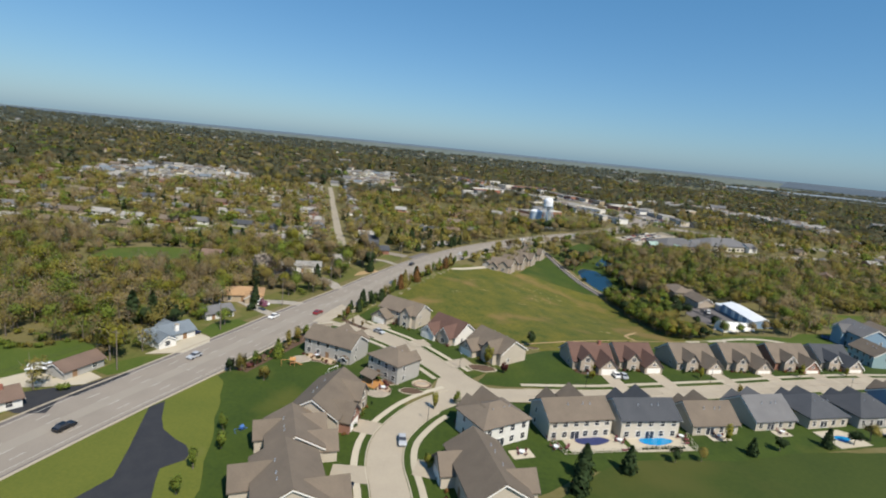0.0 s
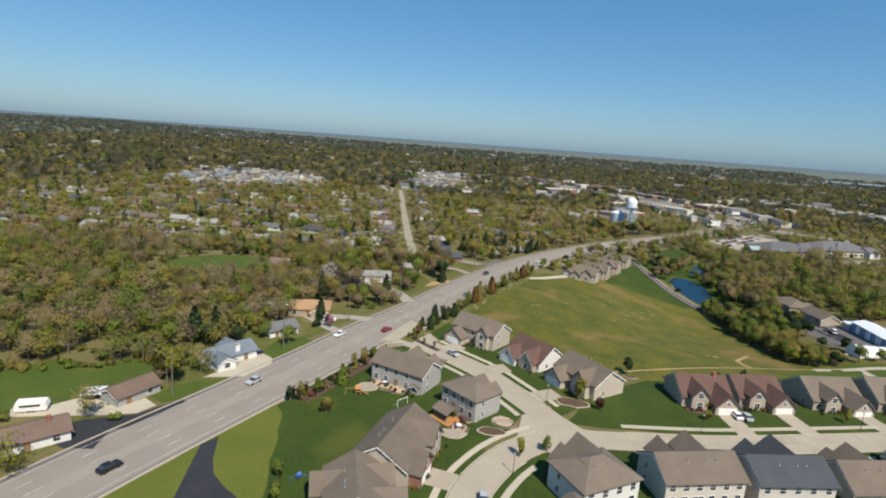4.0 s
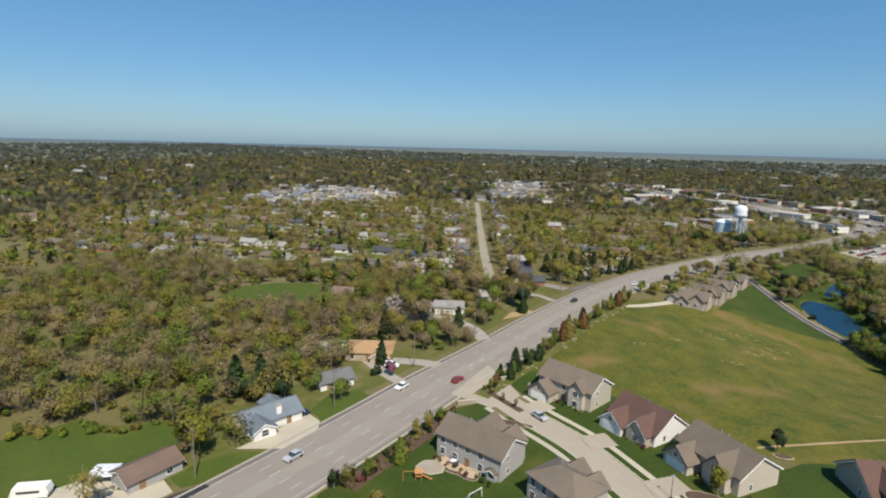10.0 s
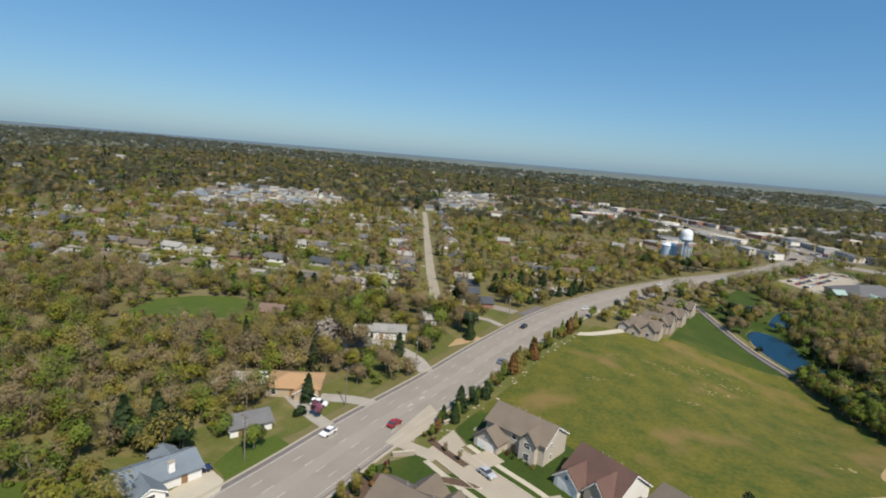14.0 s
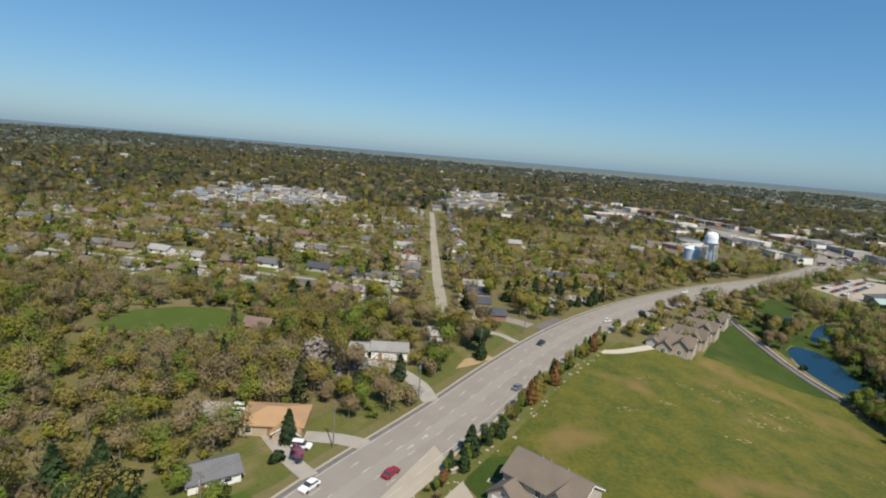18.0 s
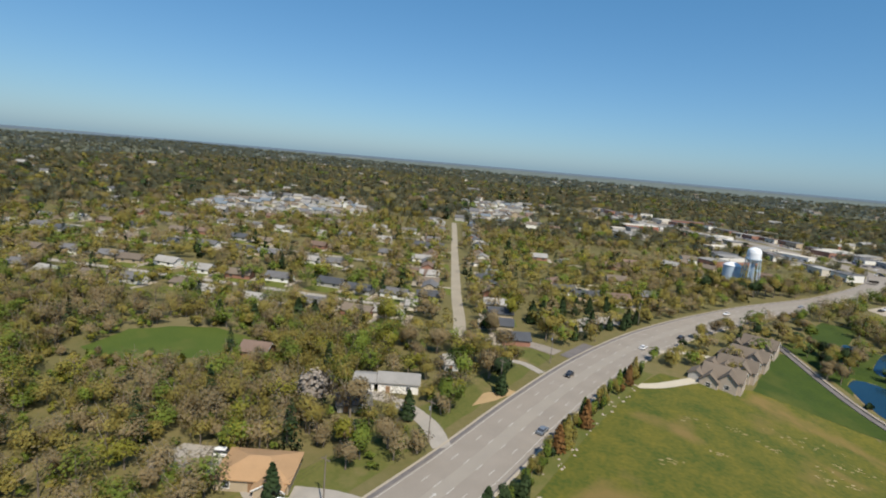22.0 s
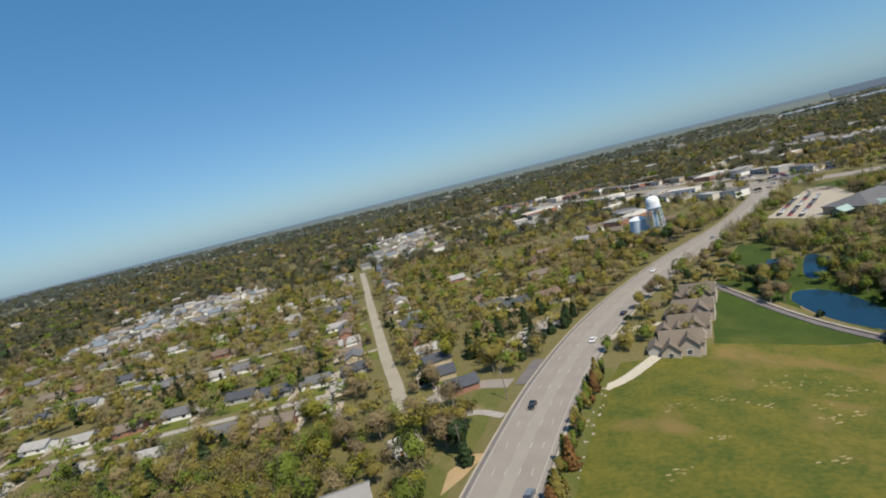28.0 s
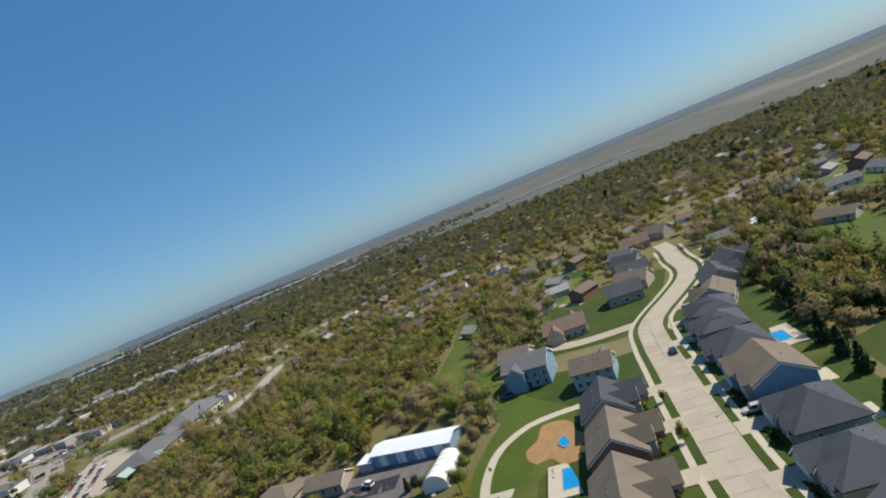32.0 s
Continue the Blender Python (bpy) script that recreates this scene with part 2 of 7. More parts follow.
LEAF = {
    # two far leaf kinds: distance haze is mixed into their base colours
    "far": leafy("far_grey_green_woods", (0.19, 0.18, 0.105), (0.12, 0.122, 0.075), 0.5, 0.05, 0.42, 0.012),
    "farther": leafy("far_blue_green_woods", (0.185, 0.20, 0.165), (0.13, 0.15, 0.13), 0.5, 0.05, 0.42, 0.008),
    "bare": leafy("bare_twigs", (0.315, 0.243, 0.13), (0.185, 0.147, 0.082), 0.3, 0.08, 0.48),
    "olive": leafy("budding_leaves", (0.295, 0.245, 0.064), (0.185, 0.158, 0.045), 0.3, 0.10, 0.4),
    "green": leafy("fresh_leaves", (0.18, 0.225, 0.04), (0.105, 0.145, 0.026), 0.3, 0.10, 0.3),
    "yellow": leafy("yellow_green_leaves", (0.25, 0.24, 0.04), (0.18, 0.18, 0.03), 0.3, 0.10, 0.3),
    "ever": leafy("evergreen_needles", (0.022, 0.040, 0.015), (0.035, 0.055, 0.021), 0.1),
    "red": leafy("red_leaves", (0.12, 0.04, 0.035), (0.09, 0.035, 0.035), 0.15),
    "rust": leafy("rusty_leaves", (0.20, 0.10, 0.035), (0.13, 0.075, 0.03), 0.2),
    "white": leafy("pale_blossom", (0.36, 0.31, 0.26), (0.26, 0.23, 0.20), 0.15),
    "pink": leafy("pink_blossom", (0.28, 0.11, 0.17), (0.20, 0.08, 0.12), 0.15)}
CAR_PAINT = {k: surf(k + "_car_paint", a, a, 1.0, 0.2, 0.25, 0.0, spec=0.6) for k, a in (
    ("black", (0.012, 0.013, 0.016)), ("white", (0.75, 0.75, 0.75)), ("silver", (0.38, 0.40, 0.43)), ("red", (0.25, 0.02, 0.03)), ("navy", (0.02, 0.03, 0.08)), ("grey", (0.14, 0.16, 0.19)))}

# ---- ground shape and mesh helpers ----


def land(x, y):
    """Height of the ground."""
    x, y = np.asarray(x, float), np.asarray(y, float)
    bowl = -14.0 * np.exp(-((x - 138) ** 2 / 34.0 ** 2 + (y - 65) ** 2 / 55.0 ** 2) / 2)
    bowl = bowl + 2.5 * np.exp(-((x - 200) ** 2 / 60.0 ** 2 + (y + 50) ** 2 / 20.0 ** 2) / 2)
    s = np.clip((np.hypot(x - 40, y + 100) - 900) / 4000, 0, 1)
    return bowl + 48 * s * s * (3 - 2 * s)


def land1(x, y):
    return float(land(x, y))


class Build:
    """Collects the faces of one mesh."""

    def __init__(self):
        self.v, self.f, self.smooth = [], [], False

    def add(self, verts, faces):
        n = len(self.v)
        self.v += [tuple(p) for p in verts]
        self.f += [tuple(n + i for i in f) for f in faces]
        return self

    def box(self, x0, y0, z0, x1, y1, z1, m=None):
        vs = [(x, y, z) for z in (z0, z1) for x, y in ((x0, y0), (x1, y0), (x1, y1), (x0, y1))]
        if m is not None:
            vs = [m @ Vector(p) for p in vs]
        return self.add(vs, [(3, 2, 1, 0), (4, 5, 6, 7), (0, 1, 5, 4), (1, 2, 6, 5), (2, 3, 7, 6), (3, 0, 4, 7)])

    def prism(self, outline, axis, a, b):
        """A flat outline (two coordinates) pushed along an axis from a to b."""
        k = len(outline)
        place = {"x": lambda p, t: (t, p[0], p[1]), "y": lambda p, t: (p[0], t, p[1]), "z": lambda p, t: (p[0], p[1], t)}[axis]
        vs = [place(p, a) for p in outline] + [place(p, b) for p in outline]
        return self.add(vs, [tuple(range(k))[::-1], tuple(range(k, 2 * k))] + [(i, (i + 1) % k, k + (i + 1) % k, k + i) for i in range(k)])

    def tube(self, p, q, r0, r1, n=8):
        p, q = Vector(p), Vector(q)
        d = (q - p).normalized()
        u = d.orthogonal().normalized()
        w = d.cross(u)
        vs = [c + (u * math.cos(2 * math.pi * i / n) + w * math.sin(2 * math.pi * i / n)) * r for c, r in ((p, r0), (q, r1)) for i in range(n)]
        return self.add(vs, [(i, (i + 1) % n, n + (i + 1) % n, n + i) for i in range(n)] + [tuple(range(n))[::-1], tuple(range(n, 2 * n))])

    def pipe(self, pts, r, n=4):
        """One bent pipe through the points."""
        p = [Vector(q) for q in pts]
        vs = []
        for i, c in enumerate(p):
            d = (p[min(i + 1, len(p) - 1)] - p[max(i - 1, 0)]).normalized()
            u = d.cross(Vector((0, 0, 1))).normalized()
            w = d.cross(u)
            vs += [c + (u * math.cos(6.2832 * k / n) + w * math.sin(6.2832 * k / n)) * r for k in range(n)]
        return self.add(vs, [(i * n + k, i * n + (k + 1) % n, (i + 1) * n + (k + 1) % n, (i + 1) * n + k) for i in range(len(p) - 1) for k in range(n)])

    def spin(self, profile, n=16, at=(0, 0)):
        """A profile of (radius, height) turned about the upright axis."""
        k = len(profile)
        vs = [(at[0] + r * math.cos(2 * math.pi * i / n), at[1] + r * math.sin(2 * math.pi * i / n), z) for i in range(n) for r, z in profile]
        return self.add(vs, [(i * k + j, ((i + 1) % n) * k + j, ((i + 1) % n) * k + j + 1, i * k + j + 1) for i in range(n) for j in range(k - 1)])

    def mesh(self, name, material):
        me = bpy.data.meshes.new(name)
        me.from_pydata(self.v, [], self.f)
        bm = bmesh.new()
        bm.from_mesh(me)
        bmesh.ops.recalc_face_normals(bm, faces=bm.faces)
        bm.to_mesh(me)
        bm.free()
        me.materials.append(material)
        return me


def part(name, mesh, parent, label="", m=None):
    """One mesh as a part of a thing."""
    ob = new(name, mesh)
    ob.parent = parent
    if m is not None:
        ob.matrix_basis = m
    return tagged(ob, label)


def base(name, m, label, category, group="", kind=""):
    ob = new(name)
    ob.matrix_basis = m
    return tagged(ob, label, category, group, kind)


def put(x, y, deg=0.0, up=0.0):
    return pose(x, y, land1(x, y) + up, 0, 0, deg)


CLEAR, STANDING = [], []


def sheet(name, outline, up, material, label, kind="structure", category="ground", cell=7.0, parent=None):
    """A flat patch of an outline laid over the ground."""
    if name != "verge_west":
        CLEAR.append(np.array(outline, float))
    if name[:4] in ("lawn", "mead", "verg"):
        ring = []
        for (x0, y0), (x1, y1) in zip(outline, list(outline[1:]) + [outline[0]]):
            n = max(1, int(math.hypot(x1 - x0, y1 - y0) / 4))
            for i in range(n):
                x, y = x0 + (x1 - x0) * i / n, y0 + (y1 - y0) * i / n
                ring.append((x + 1.1 * noise.noise(Vector((x * 0.12, y * 0.12, 1))), y + 1.1 * noise.noise(Vector((x * 0.12, y * 0.12, 7)))))
        outline = ring
    bm = bmesh.new()
    bm.faces.new([bm.verts.new((x, y, 0)) for x, y in outline])
    lo, hi = np.min(outline, 0), np.max(outline, 0)
    hilly = hi[0] > 40 and lo[0] < 300 and hi[1] > -140 and lo[1] < 280
    if hilly:
        for axis in (0, 1):
            c = lo[axis] + cell
            while c < hi[axis]:
                no = Vector((1, 0, 0)) if axis == 0 else Vector((0, 1, 0))
                bmesh.ops.bisect_plane(bm, geom=bm.verts[:] + bm.edges[:] + bm.faces[:], plane_co=no * c, plane_no=no)
                c += cell
    bmesh.ops.triangulate(bm, faces=[f for f in bm.faces if len(f.verts) > 4])
    for v in bm.verts:
        v.co.z = land1(v.co.x, v.co.y) + up
    bmesh.ops.recalc_face_normals(bm, faces=bm.faces)
    if sum(f.normal.z for f in bm.faces) < 0:
        bmesh.ops.reverse_faces(bm, faces=bm.faces)
    me = bpy.data.meshes.new(name)
    bm.to_mesh(me)
    bm.free()
    me.materials.append(material)
    ob = new(name, me)
    if parent:
        ob.parent = parent
        return ob
    return tagged(ob, label, category, "", kind)


def smooth_line(pts, step=4.0):
    """A rounded line through the points, in even steps."""
    p = [Vector((*q, 0)) for q in pts]
    p = [p[0] * 2 - p[1]] + p + [p[-1] * 2 - p[-2]]
    out = []
    for i in range(1, len(p) - 2):
        a, b, c, d = p[i - 1], p[i], p[i + 1], p[i + 2]
        n = max(1, int((c - b).length / step))
        for k in range(n):
            t = k / n
            out.append(0.5 * ((2 * b) + (c - a) * t + (2 * a - 5 * b + 4 * c - d) * t * t + (3 * b - a - 3 * c + d) * t ** 3))
    return [(q.x, q.y) for q in out] + [tuple(pts[-1])]


def side_line(line, off):
    """The line moved sideways: to its right where off is positive."""
    q = np.array(line, float)
    d = np.gradient(q, axis=0)
    d /= np.linalg.norm(d, axis=1)[:, None]
    return [tuple(v) for v in q + np.stack([d[:, 1], -d[:, 0]], 1) * off]


def ribbon_mesh(line, left, right, up, thick=0.0):
    a, b = side_line(line, left), side_line(line, right)
    w = Build()
    k = len(line)
    rows = [[(*p, land1(*p) + up) for p in s] for s in (a, b)]
    w.add(rows[0] + rows[1], [(i, k + i, k + i + 1, i + 1) for i in range(k - 1)])
    if thick:
        low = [[(x, y, z - thick) for x, y, z in r] for r in rows]
        w.add(rows[0] + low[0], [(i, i + 1, k + i + 1, k + i) for i in range(k - 1)])
        w.add(rows[1] + low[1], [(i + 1, i, k + i, k + i + 1) for i in range(k - 1)])
    return w


def ribbon(name, line, left, right, up, material, label, category="road", thick=0.0, parent=None):
    if parent is None:
        CLEAR.append(np.array(side_line(line, left - 2.5) + side_line(line, right + 2.5)[::-1]))
    me = ribbon_mesh(line, left, right, up, thick).mesh(name, material)
    if sum(p.normal.z for p in me.polygons) < 0:
        me.flip_normals()
    ob = new(name, me)
    if parent:
        ob.parent = parent
        return ob
    return tagged(ob, label, category, "", "structure")


# ---- ground ----
def axis_steps(lo, hi, near_lo, near_hi, step):
    inner = list(np.arange(near_lo, near_hi + step, step))
    out = []
    for start, sign, end in ((near_lo, -1, lo), (near_hi, 1, hi)):
        p, s = start, step
        while abs(p - end) > 1 and (p - end) * sign < 0:
            s *= 1.22
            p = p + sign * s
            out.append(max(lo, min(hi, p)))
    return sorted(set(np.round(inner + out, 3)))


gx, gy = axis_steps(-4900, 4980, 30, 300, 6.0), axis_steps(-5000, 4800, -160, 300, 6.0)
GX, GY = np.meshgrid(gx, gy)
gv = np.stack([GX.ravel(), GY.ravel(), land(GX, GY).ravel()], 1)
nx_, ny_ = len(gx), len(gy)
gf = [(j * nx_ + i, j * nx_ + i + 1, (j + 1) * nx_ + i + 1, (j + 1) * nx_ + i) for j in range(ny_ - 1) for i in range(nx_ - 1)]
gme = bpy.data.meshes.new("ground")
gme.from_pydata(gv.tolist(), [], gf)
gme.materials.append(M["ground"])
tagged(new("ground", gme), "rolling ground of olive scrub, grass and bare earth", "ground", "", "structure")

# main road
ROAD = smooth_line([(-75, -290), (-48, -195), (-34, -143), (-28, -122), (-22, -103), (-12, -70), (-5, -45), (7, -8), (18, 30), (34, 77), (57, 127), (87, 175), (125, 224), (172, 276), (215, 336), (246, 386), (266, 432)], 6.0)
STREET_A = smooth_line([(5, -38), (14, -45), (25, -53.5), (37, -62), (46, -71.5), (55, -82), (61, -90)], 3.0)
STREET_E = smooth_line([(56, -95), (73.5, -91), (99, -85), (118.5, -78.5), (134.5, -73), (150, -68), (166.5, -62.5), (178.5, -59), (194, -54.5), (213, -49.5), (236, -43.5), (257, -40.5), (286, -47.5), (305, -51.5), (322, -51), (345, -45), (367, -41), (388, -35)], 4.0)
STREET_S = smooth_line([(66, -89.5), (57, -96), (51, -102), (46, -110), (42, -121.5), (42.3, -132), (45, -141), (50, -160), (60, -195)], 3.0)

road = ribbon("road", ROAD, -8.8, 8.8, 0.10, M["asphalt"], "wide pale five-lane asphalt road with worn markings", thick=0.3)
for off, wdt in ((-8.4, 0.14), (7.6, 0.14)):
    ribbon("edge_line", ROAD, off, off + wdt, 0.116, M["paint"], "", parent=road)
ribbon("shoulder_strip", ROAD, -9.9, -8.8, 0.09, M["patch"], "", parent=road)
ribbon("gutter_strip", ROAD, 8.8, 9.35, 0.09, M["patch"], "", parent=road)
ribbon("shoulder_strip", ROAD, 9.35, 10.1, 0.17, M["concrete"], "", thick=0.2, parent=road)
ribbon("shoulder_strip", ROAD, -10.5, -9.9, 0.17, M["concrete"], "", thick=0.2, parent=road)
ribbon("turn_lane", ROAD, -1.7, 1.7, 0.112, surf("worn_lane", (0.275, 0.248, 0.21), (0.245, 0.22, 0.19), 5.0, 0.15, 0.9, 0.05), "", parent=road)
# lane dashes
rp = np.array(ROAD)
seg = np.linalg.norm(np.diff(rp, axis=0), axis=1)
along = np.concatenate([[0], np.cumsum(seg)])


def on_road(s, off=0.0):
    x, y = np.interp(s, along, rp[:, 0]), np.interp(s, along, rp[:, 1])
    x2, y2 = np.interp(s + 1, along, rp[:, 0]), np.interp(s + 1, along, rp[:, 1])
    d = np.array([x2 - x, y2 - y])
    d /= np.linalg.norm(d)
    return x + d[1] * off, y - d[0] * off, math.degrees(math.atan2(d[1], d[0]))


dash = Build().box(-1.5, -0.08, 0, 1.5, 0.08, 0.012).mesh("lane_dash", M["paint"])
arrow = Build().prism([(-1.3, -0.12), (0.3, -0.12), (0.3, -0.5), (1.3, 0), (0.3, 0.5), (0.3, 0.12), (-1.3, 0.12)], "z", 0, 0.012).mesh("turn_arrow", M["paint"])
s = 20.0
while s < along[-1] - 20:
    for off in (-5.0, 5.0, -1.75, 1.75):
        x, y, deg = on_road(s, off)
        part("lane_dash", dash, road, "", pose(x, y, land1(x, y) + 0.118, 0, 0, deg))
    s += 12.0
for q in (274, 280):
    x, y, deg = on_road(q, 0)
    part("turn_arrow", arrow, road, "", pose(x, y, land1(x, y) + 0.12, 0, 0, deg))

# crossing road at the far junction
CROSS = smooth_line([(-40, 905), (50, 815), (130, 735), (189, 655), (229, 590), (256, 505), (266, 445), (286, 400), (327, 368), (400, 345), (520, 330)], 8.0)
ribbon("crossing_road", CROSS, -11, 11, 0.14, M["asphalt"], "pale asphalt cross road at the junction", thick=0.3)
ribbon("side_street", smooth_line([(-11, 92), (-18, 76), (-27, 108), (-39, 146), (-60, 218), (-84, 300), (-108, 385), (-133, 470)][1:], 8.0), -2.7, 2.7, 0.09, surf("dusty_street", (0.32, 0.28, 0.215), (0.25, 0.22, 0.17), 2.0, 0.1, 0.9, 0.1), "straight dusty residential street between trees")
for x0, y0, x1, y1 in ((-310, 78, -46, 110), (-370, 170, -76, 204), (-430, 268, -118, 316)):
    ribbon("suburb_street", smooth_line([(x0, y0), ((x0 + x1) / 2, (y0 + y1) / 2 + 3), (x1, y1)], 12.0), -2.3, 2.3, 0.08, M["gravel"], "pale residential street between ranch houses")
# lawns and meadow
sheet("meadow", [(16, -28), (30, -18), (46, -34), (60, -46), (86, -52), (110, -44), (140, -26), (166, -10), (186, 4), (180, 9), (160, 2), (150, 20), (146, 60), (138, 88), (112, 93), (90, 94), (72, 84), (56, 84), (44, 60), (30, 18)], 0.05, M["meadow"], "large mown green field with dry straw patches", category="field")
sheet("lawn_court", [(248, -36), (262, -34), (300, -42), (330, -42), (330, 6), (290, 20), (284, -4), (276, 8), (262, 14), (250, 10)], 0.05, M["lawn"], "green lawns round a short court", category="lawn")
sheet("lawn_corridor", [(232, 16), (246, 14), (252, 32), (285, 44), (323, 51), (351, 78), (330, 76), (291, 62), (250, 53), (240, 40)], 0.05, M["lawn_mid"], "bright green grass strip through the woods", category="lawn")
sheet("lawn_yard", [(340, 4), (372, 2), (396, 20), (380, 40), (352, 34)], 0.05, M["lawn"], "green yard of a distant house", category="lawn")
sheet("lawn_far_east", [(345, -105), (325, -128), (282, -120), (276, -108), (301, -101)], 0.05, M["lawn_mid"], "wide green yard between trees", category="lawn")
sheet("lawn_far_east", [(468, -126), (435, -150), (360, -140), (380, -118)], 0.05, M["lawn_mid"], "far green yard between trees", category="lawn")
sheet("lawn_far_east", [(312, -9), (306, 4), (328, 22), (385, 26), (366, 4)], 0.05, M["lawn_mid"], "green yard of houses off the court", category="lawn")
sheet("lawn_green_strip", [(90, 94), (112, 93), (140, 88), (137, 101), (127, 120), (118, 148), (110, 146), (100, 122)], 0.09, M["lawn"], "dark green mown lawn behind the grey houses", category="lawn")
sheet("lawn_subdivision", [(-8, -120), (-12, -108), (-4, -78), (2, -58), (10, -50), (20, -56), (40, -73), (51, -86), (46, -98), (38, -112), (36, -128), (40, -162), (30, -175), (-12, -170)], 0.05, M["lawn"], "dark green mown lawns behind the houses", category="lawn")
sheet("lawn_light_slope", [(-34, -178), (-17, -120), (-10.5, -100), (-7, -103), (0, -122), (9, -148), (14, -172)], 0.075, M["lawn_light"], "light green grass slope beside the road", category="lawn")
sheet("lawn_east", [(48, -108), (58, -100), (76, -95), (100, -90), (150, -73), (220, -53), (240, -48), (262, -46), (300, -57), (296, -66), (262, -78), (220, -86), (176, -95), (119, -115), (87, -126), (62, -150), (52, -162), (46, -130)], 0.05, M["lawn"], "dark green mown back lawns", category="lawn")
sheet("lawn_north", [(62, -86), (72, -86), (98, -80), (150, -63), (195, -49.5), (232, -39), (232, 16), (212, 10), (204, 2), (186, 4), (166, -10), (140, -24), (110, -42), (86, -52), (70, -64)], 0.06, M["lawn"], "green lawns round the houses by the street", category="lawn")
sheet("lawn_cove", [(16, -36), (26, -48), (40, -58), (50, -70), (60, -84), (70, -70), (70, -64), (60, -46), (46, -34), (30, -18), (16, -26)], 0.055, M["lawn"], "green front lawns at the street entry", category="lawn")
sheet("lawn_south_field", [(62, -160), (84, -131), (97, -119), (126, -112.5), (152, -103), (176, -99), (212, -90), (222, -100), (210, -220), (70, -220)], 0.06, M["field_grass"], "broad bright green grass field", category="field")
sheet("lawn_clearing", [(-128, 26), (-118, 36), (-104, 43), (-90, 41), (-80, 36), (-84, 22), (-100, 6), (-112, 2), (-126, 6)], 0.05, M["lawn_mid"], "bright green grass clearing among trees", category="lawn")
sheet("verge_west", [(-50, -150), (-38, -106), (-26, -68), (-12, -22), (4, 32), (18, 80), (8, 84), (-8, 34), (-24, -18), (-44, -60), (-62, -96), (-90, -120), (-80, -150)], 0.045, M["verge"], "rough dry grass verge with bare patches", category="lawn")
sheet("lawn_west", [(-92, -150), (-66, -130), (-56, -112), (-46, -98), (-50, -92), (-60, -88), (-70, -94), (-80, -96), (-88, -108), (-98, -124)], 0.05, M["lawn_mid"], "green grass yard behind low houses", category="lawn")
sheet("bare_yard", [(-58, -35), (-56, -26), (-48, -24), (-42, -30), (-43, -38), (-53, -39)], 0.09, M["gravel"], "bare gravel yard beside a tan-roofed house", category="ground")
sheet("bare_sand", [(0, 24), (5, 30), (11, 40), (7, 41), (1, 34)], 0.09, M["sand"], "patch of yellow bare earth by the road", category="ground")
straw = Build()
for i, (x, y, r) in enumerate(((96, 62, 5), (83, 16, 3), (98, 42, 4), (110, 56, 4), (74, 50, 4), (62, 47, 3), (83, 45, 3), (55, 18, 3), (91, 57, 5), (108, 66, 6), (104, 52, 3), (113, 55, 3), (100, 38, 3), (92, 35, 3), (119, -6, 2.4), (66, 30, 4), (120, 20, 3))):
    rr = random.Random(i)
    for k in range(7):
        px, py = x + rr.gauss(0, r * 0.7), y + rr.gauss(0, r * 0.35)
        sx, sy = rr.uniform(0.25, 1.1), rr.uniform(0.15, 0.5)
        straw.add([(px + sx * rr.uniform(0.6, 1.2) * math.cos(a / 7 * 6.283), py + sy * rr.uniform(0.5, 1.3) * math.sin(a / 7 * 6.283), land1(px, py) + 0.12) for a in range(7)], [tuple(range(7))])
tagged(new("straw_patches", straw.mesh("straw_patches", M["straw"])), "small pale straw patches in the mown field", "ground", "", "stuff")
# streets, kerbs and walks
for nm, ln, w in (("street_entry", STREET_A, 4.0), ("street_east", STREET_E, 4.1), ("street_south", STREET_S, 3.9)):
    ribbon(nm, ln, -w, w, 0.13, M["concrete"], "pale jointed concrete residential street")
for k, (ln, offs, cut) in enumerate(((STREET_A, (-6.6, 6.6), (4, -3)), (STREET_E, (-7.0, 6.9), (5, -4)), (STREET_S, (-6.5, 6.5), (6, 0)))):
    for off in offs:
        l2 = ln[3 if k == 2 and off > 0 else cut[0]:cut[1] or None]
        w = ribbon("sidewalk", l2, off - 0.75, off + 0.75, 0.2, M["walk"], "pale concrete sidewalk", "pavement", thick=0.12)
        ko = 4.15 if off > 0 else -4.15
        ribbon("kerb", l2, ko - 0.12, ko + 0.12, 0.24, M["walk"], "low concrete kerb", "kerb", thick=0.16)
for ln, offs, cut in ((STREET_A, (4.3, 5.85), (6, -3)), (STREET_E, (4.3, 6.15), (7, -4)), (STREET_S, (4.1, 5.75), (7, 0))):
    for sd in (-1, 1):
        l2 = ln[cut[0]:cut[1] or None]
        a_, b_ = sorted((sd * offs[0], sd * offs[1]))
        ribbon("grass_strip", l2, a_, b_, 0.165, M["lawn"], "narrow dark green grass strip beside the street", "lawn")
sheet("entry_apron", [(1, -48), (6, -24), (13, -32), (20, -42), (14, -52), (8, -50)], 0.115, M["concrete"], "pale concrete apron where the street meets the road", category="road")
sheet("junction_slab", [(51, -82), (60, -82), (66, -88), (76, -88), (78, -93), (66, -96), (56, -102), (50, -97)], 0.122, M["concrete"], "pale concrete street junction", category="road")
ribbon("court", smooth_line([(259, -38), (257, -26), (256, -12), (258, 0)], 3.0), -3.4, 3.4, 0.135, M["concrete"], "pale concrete court off the street")
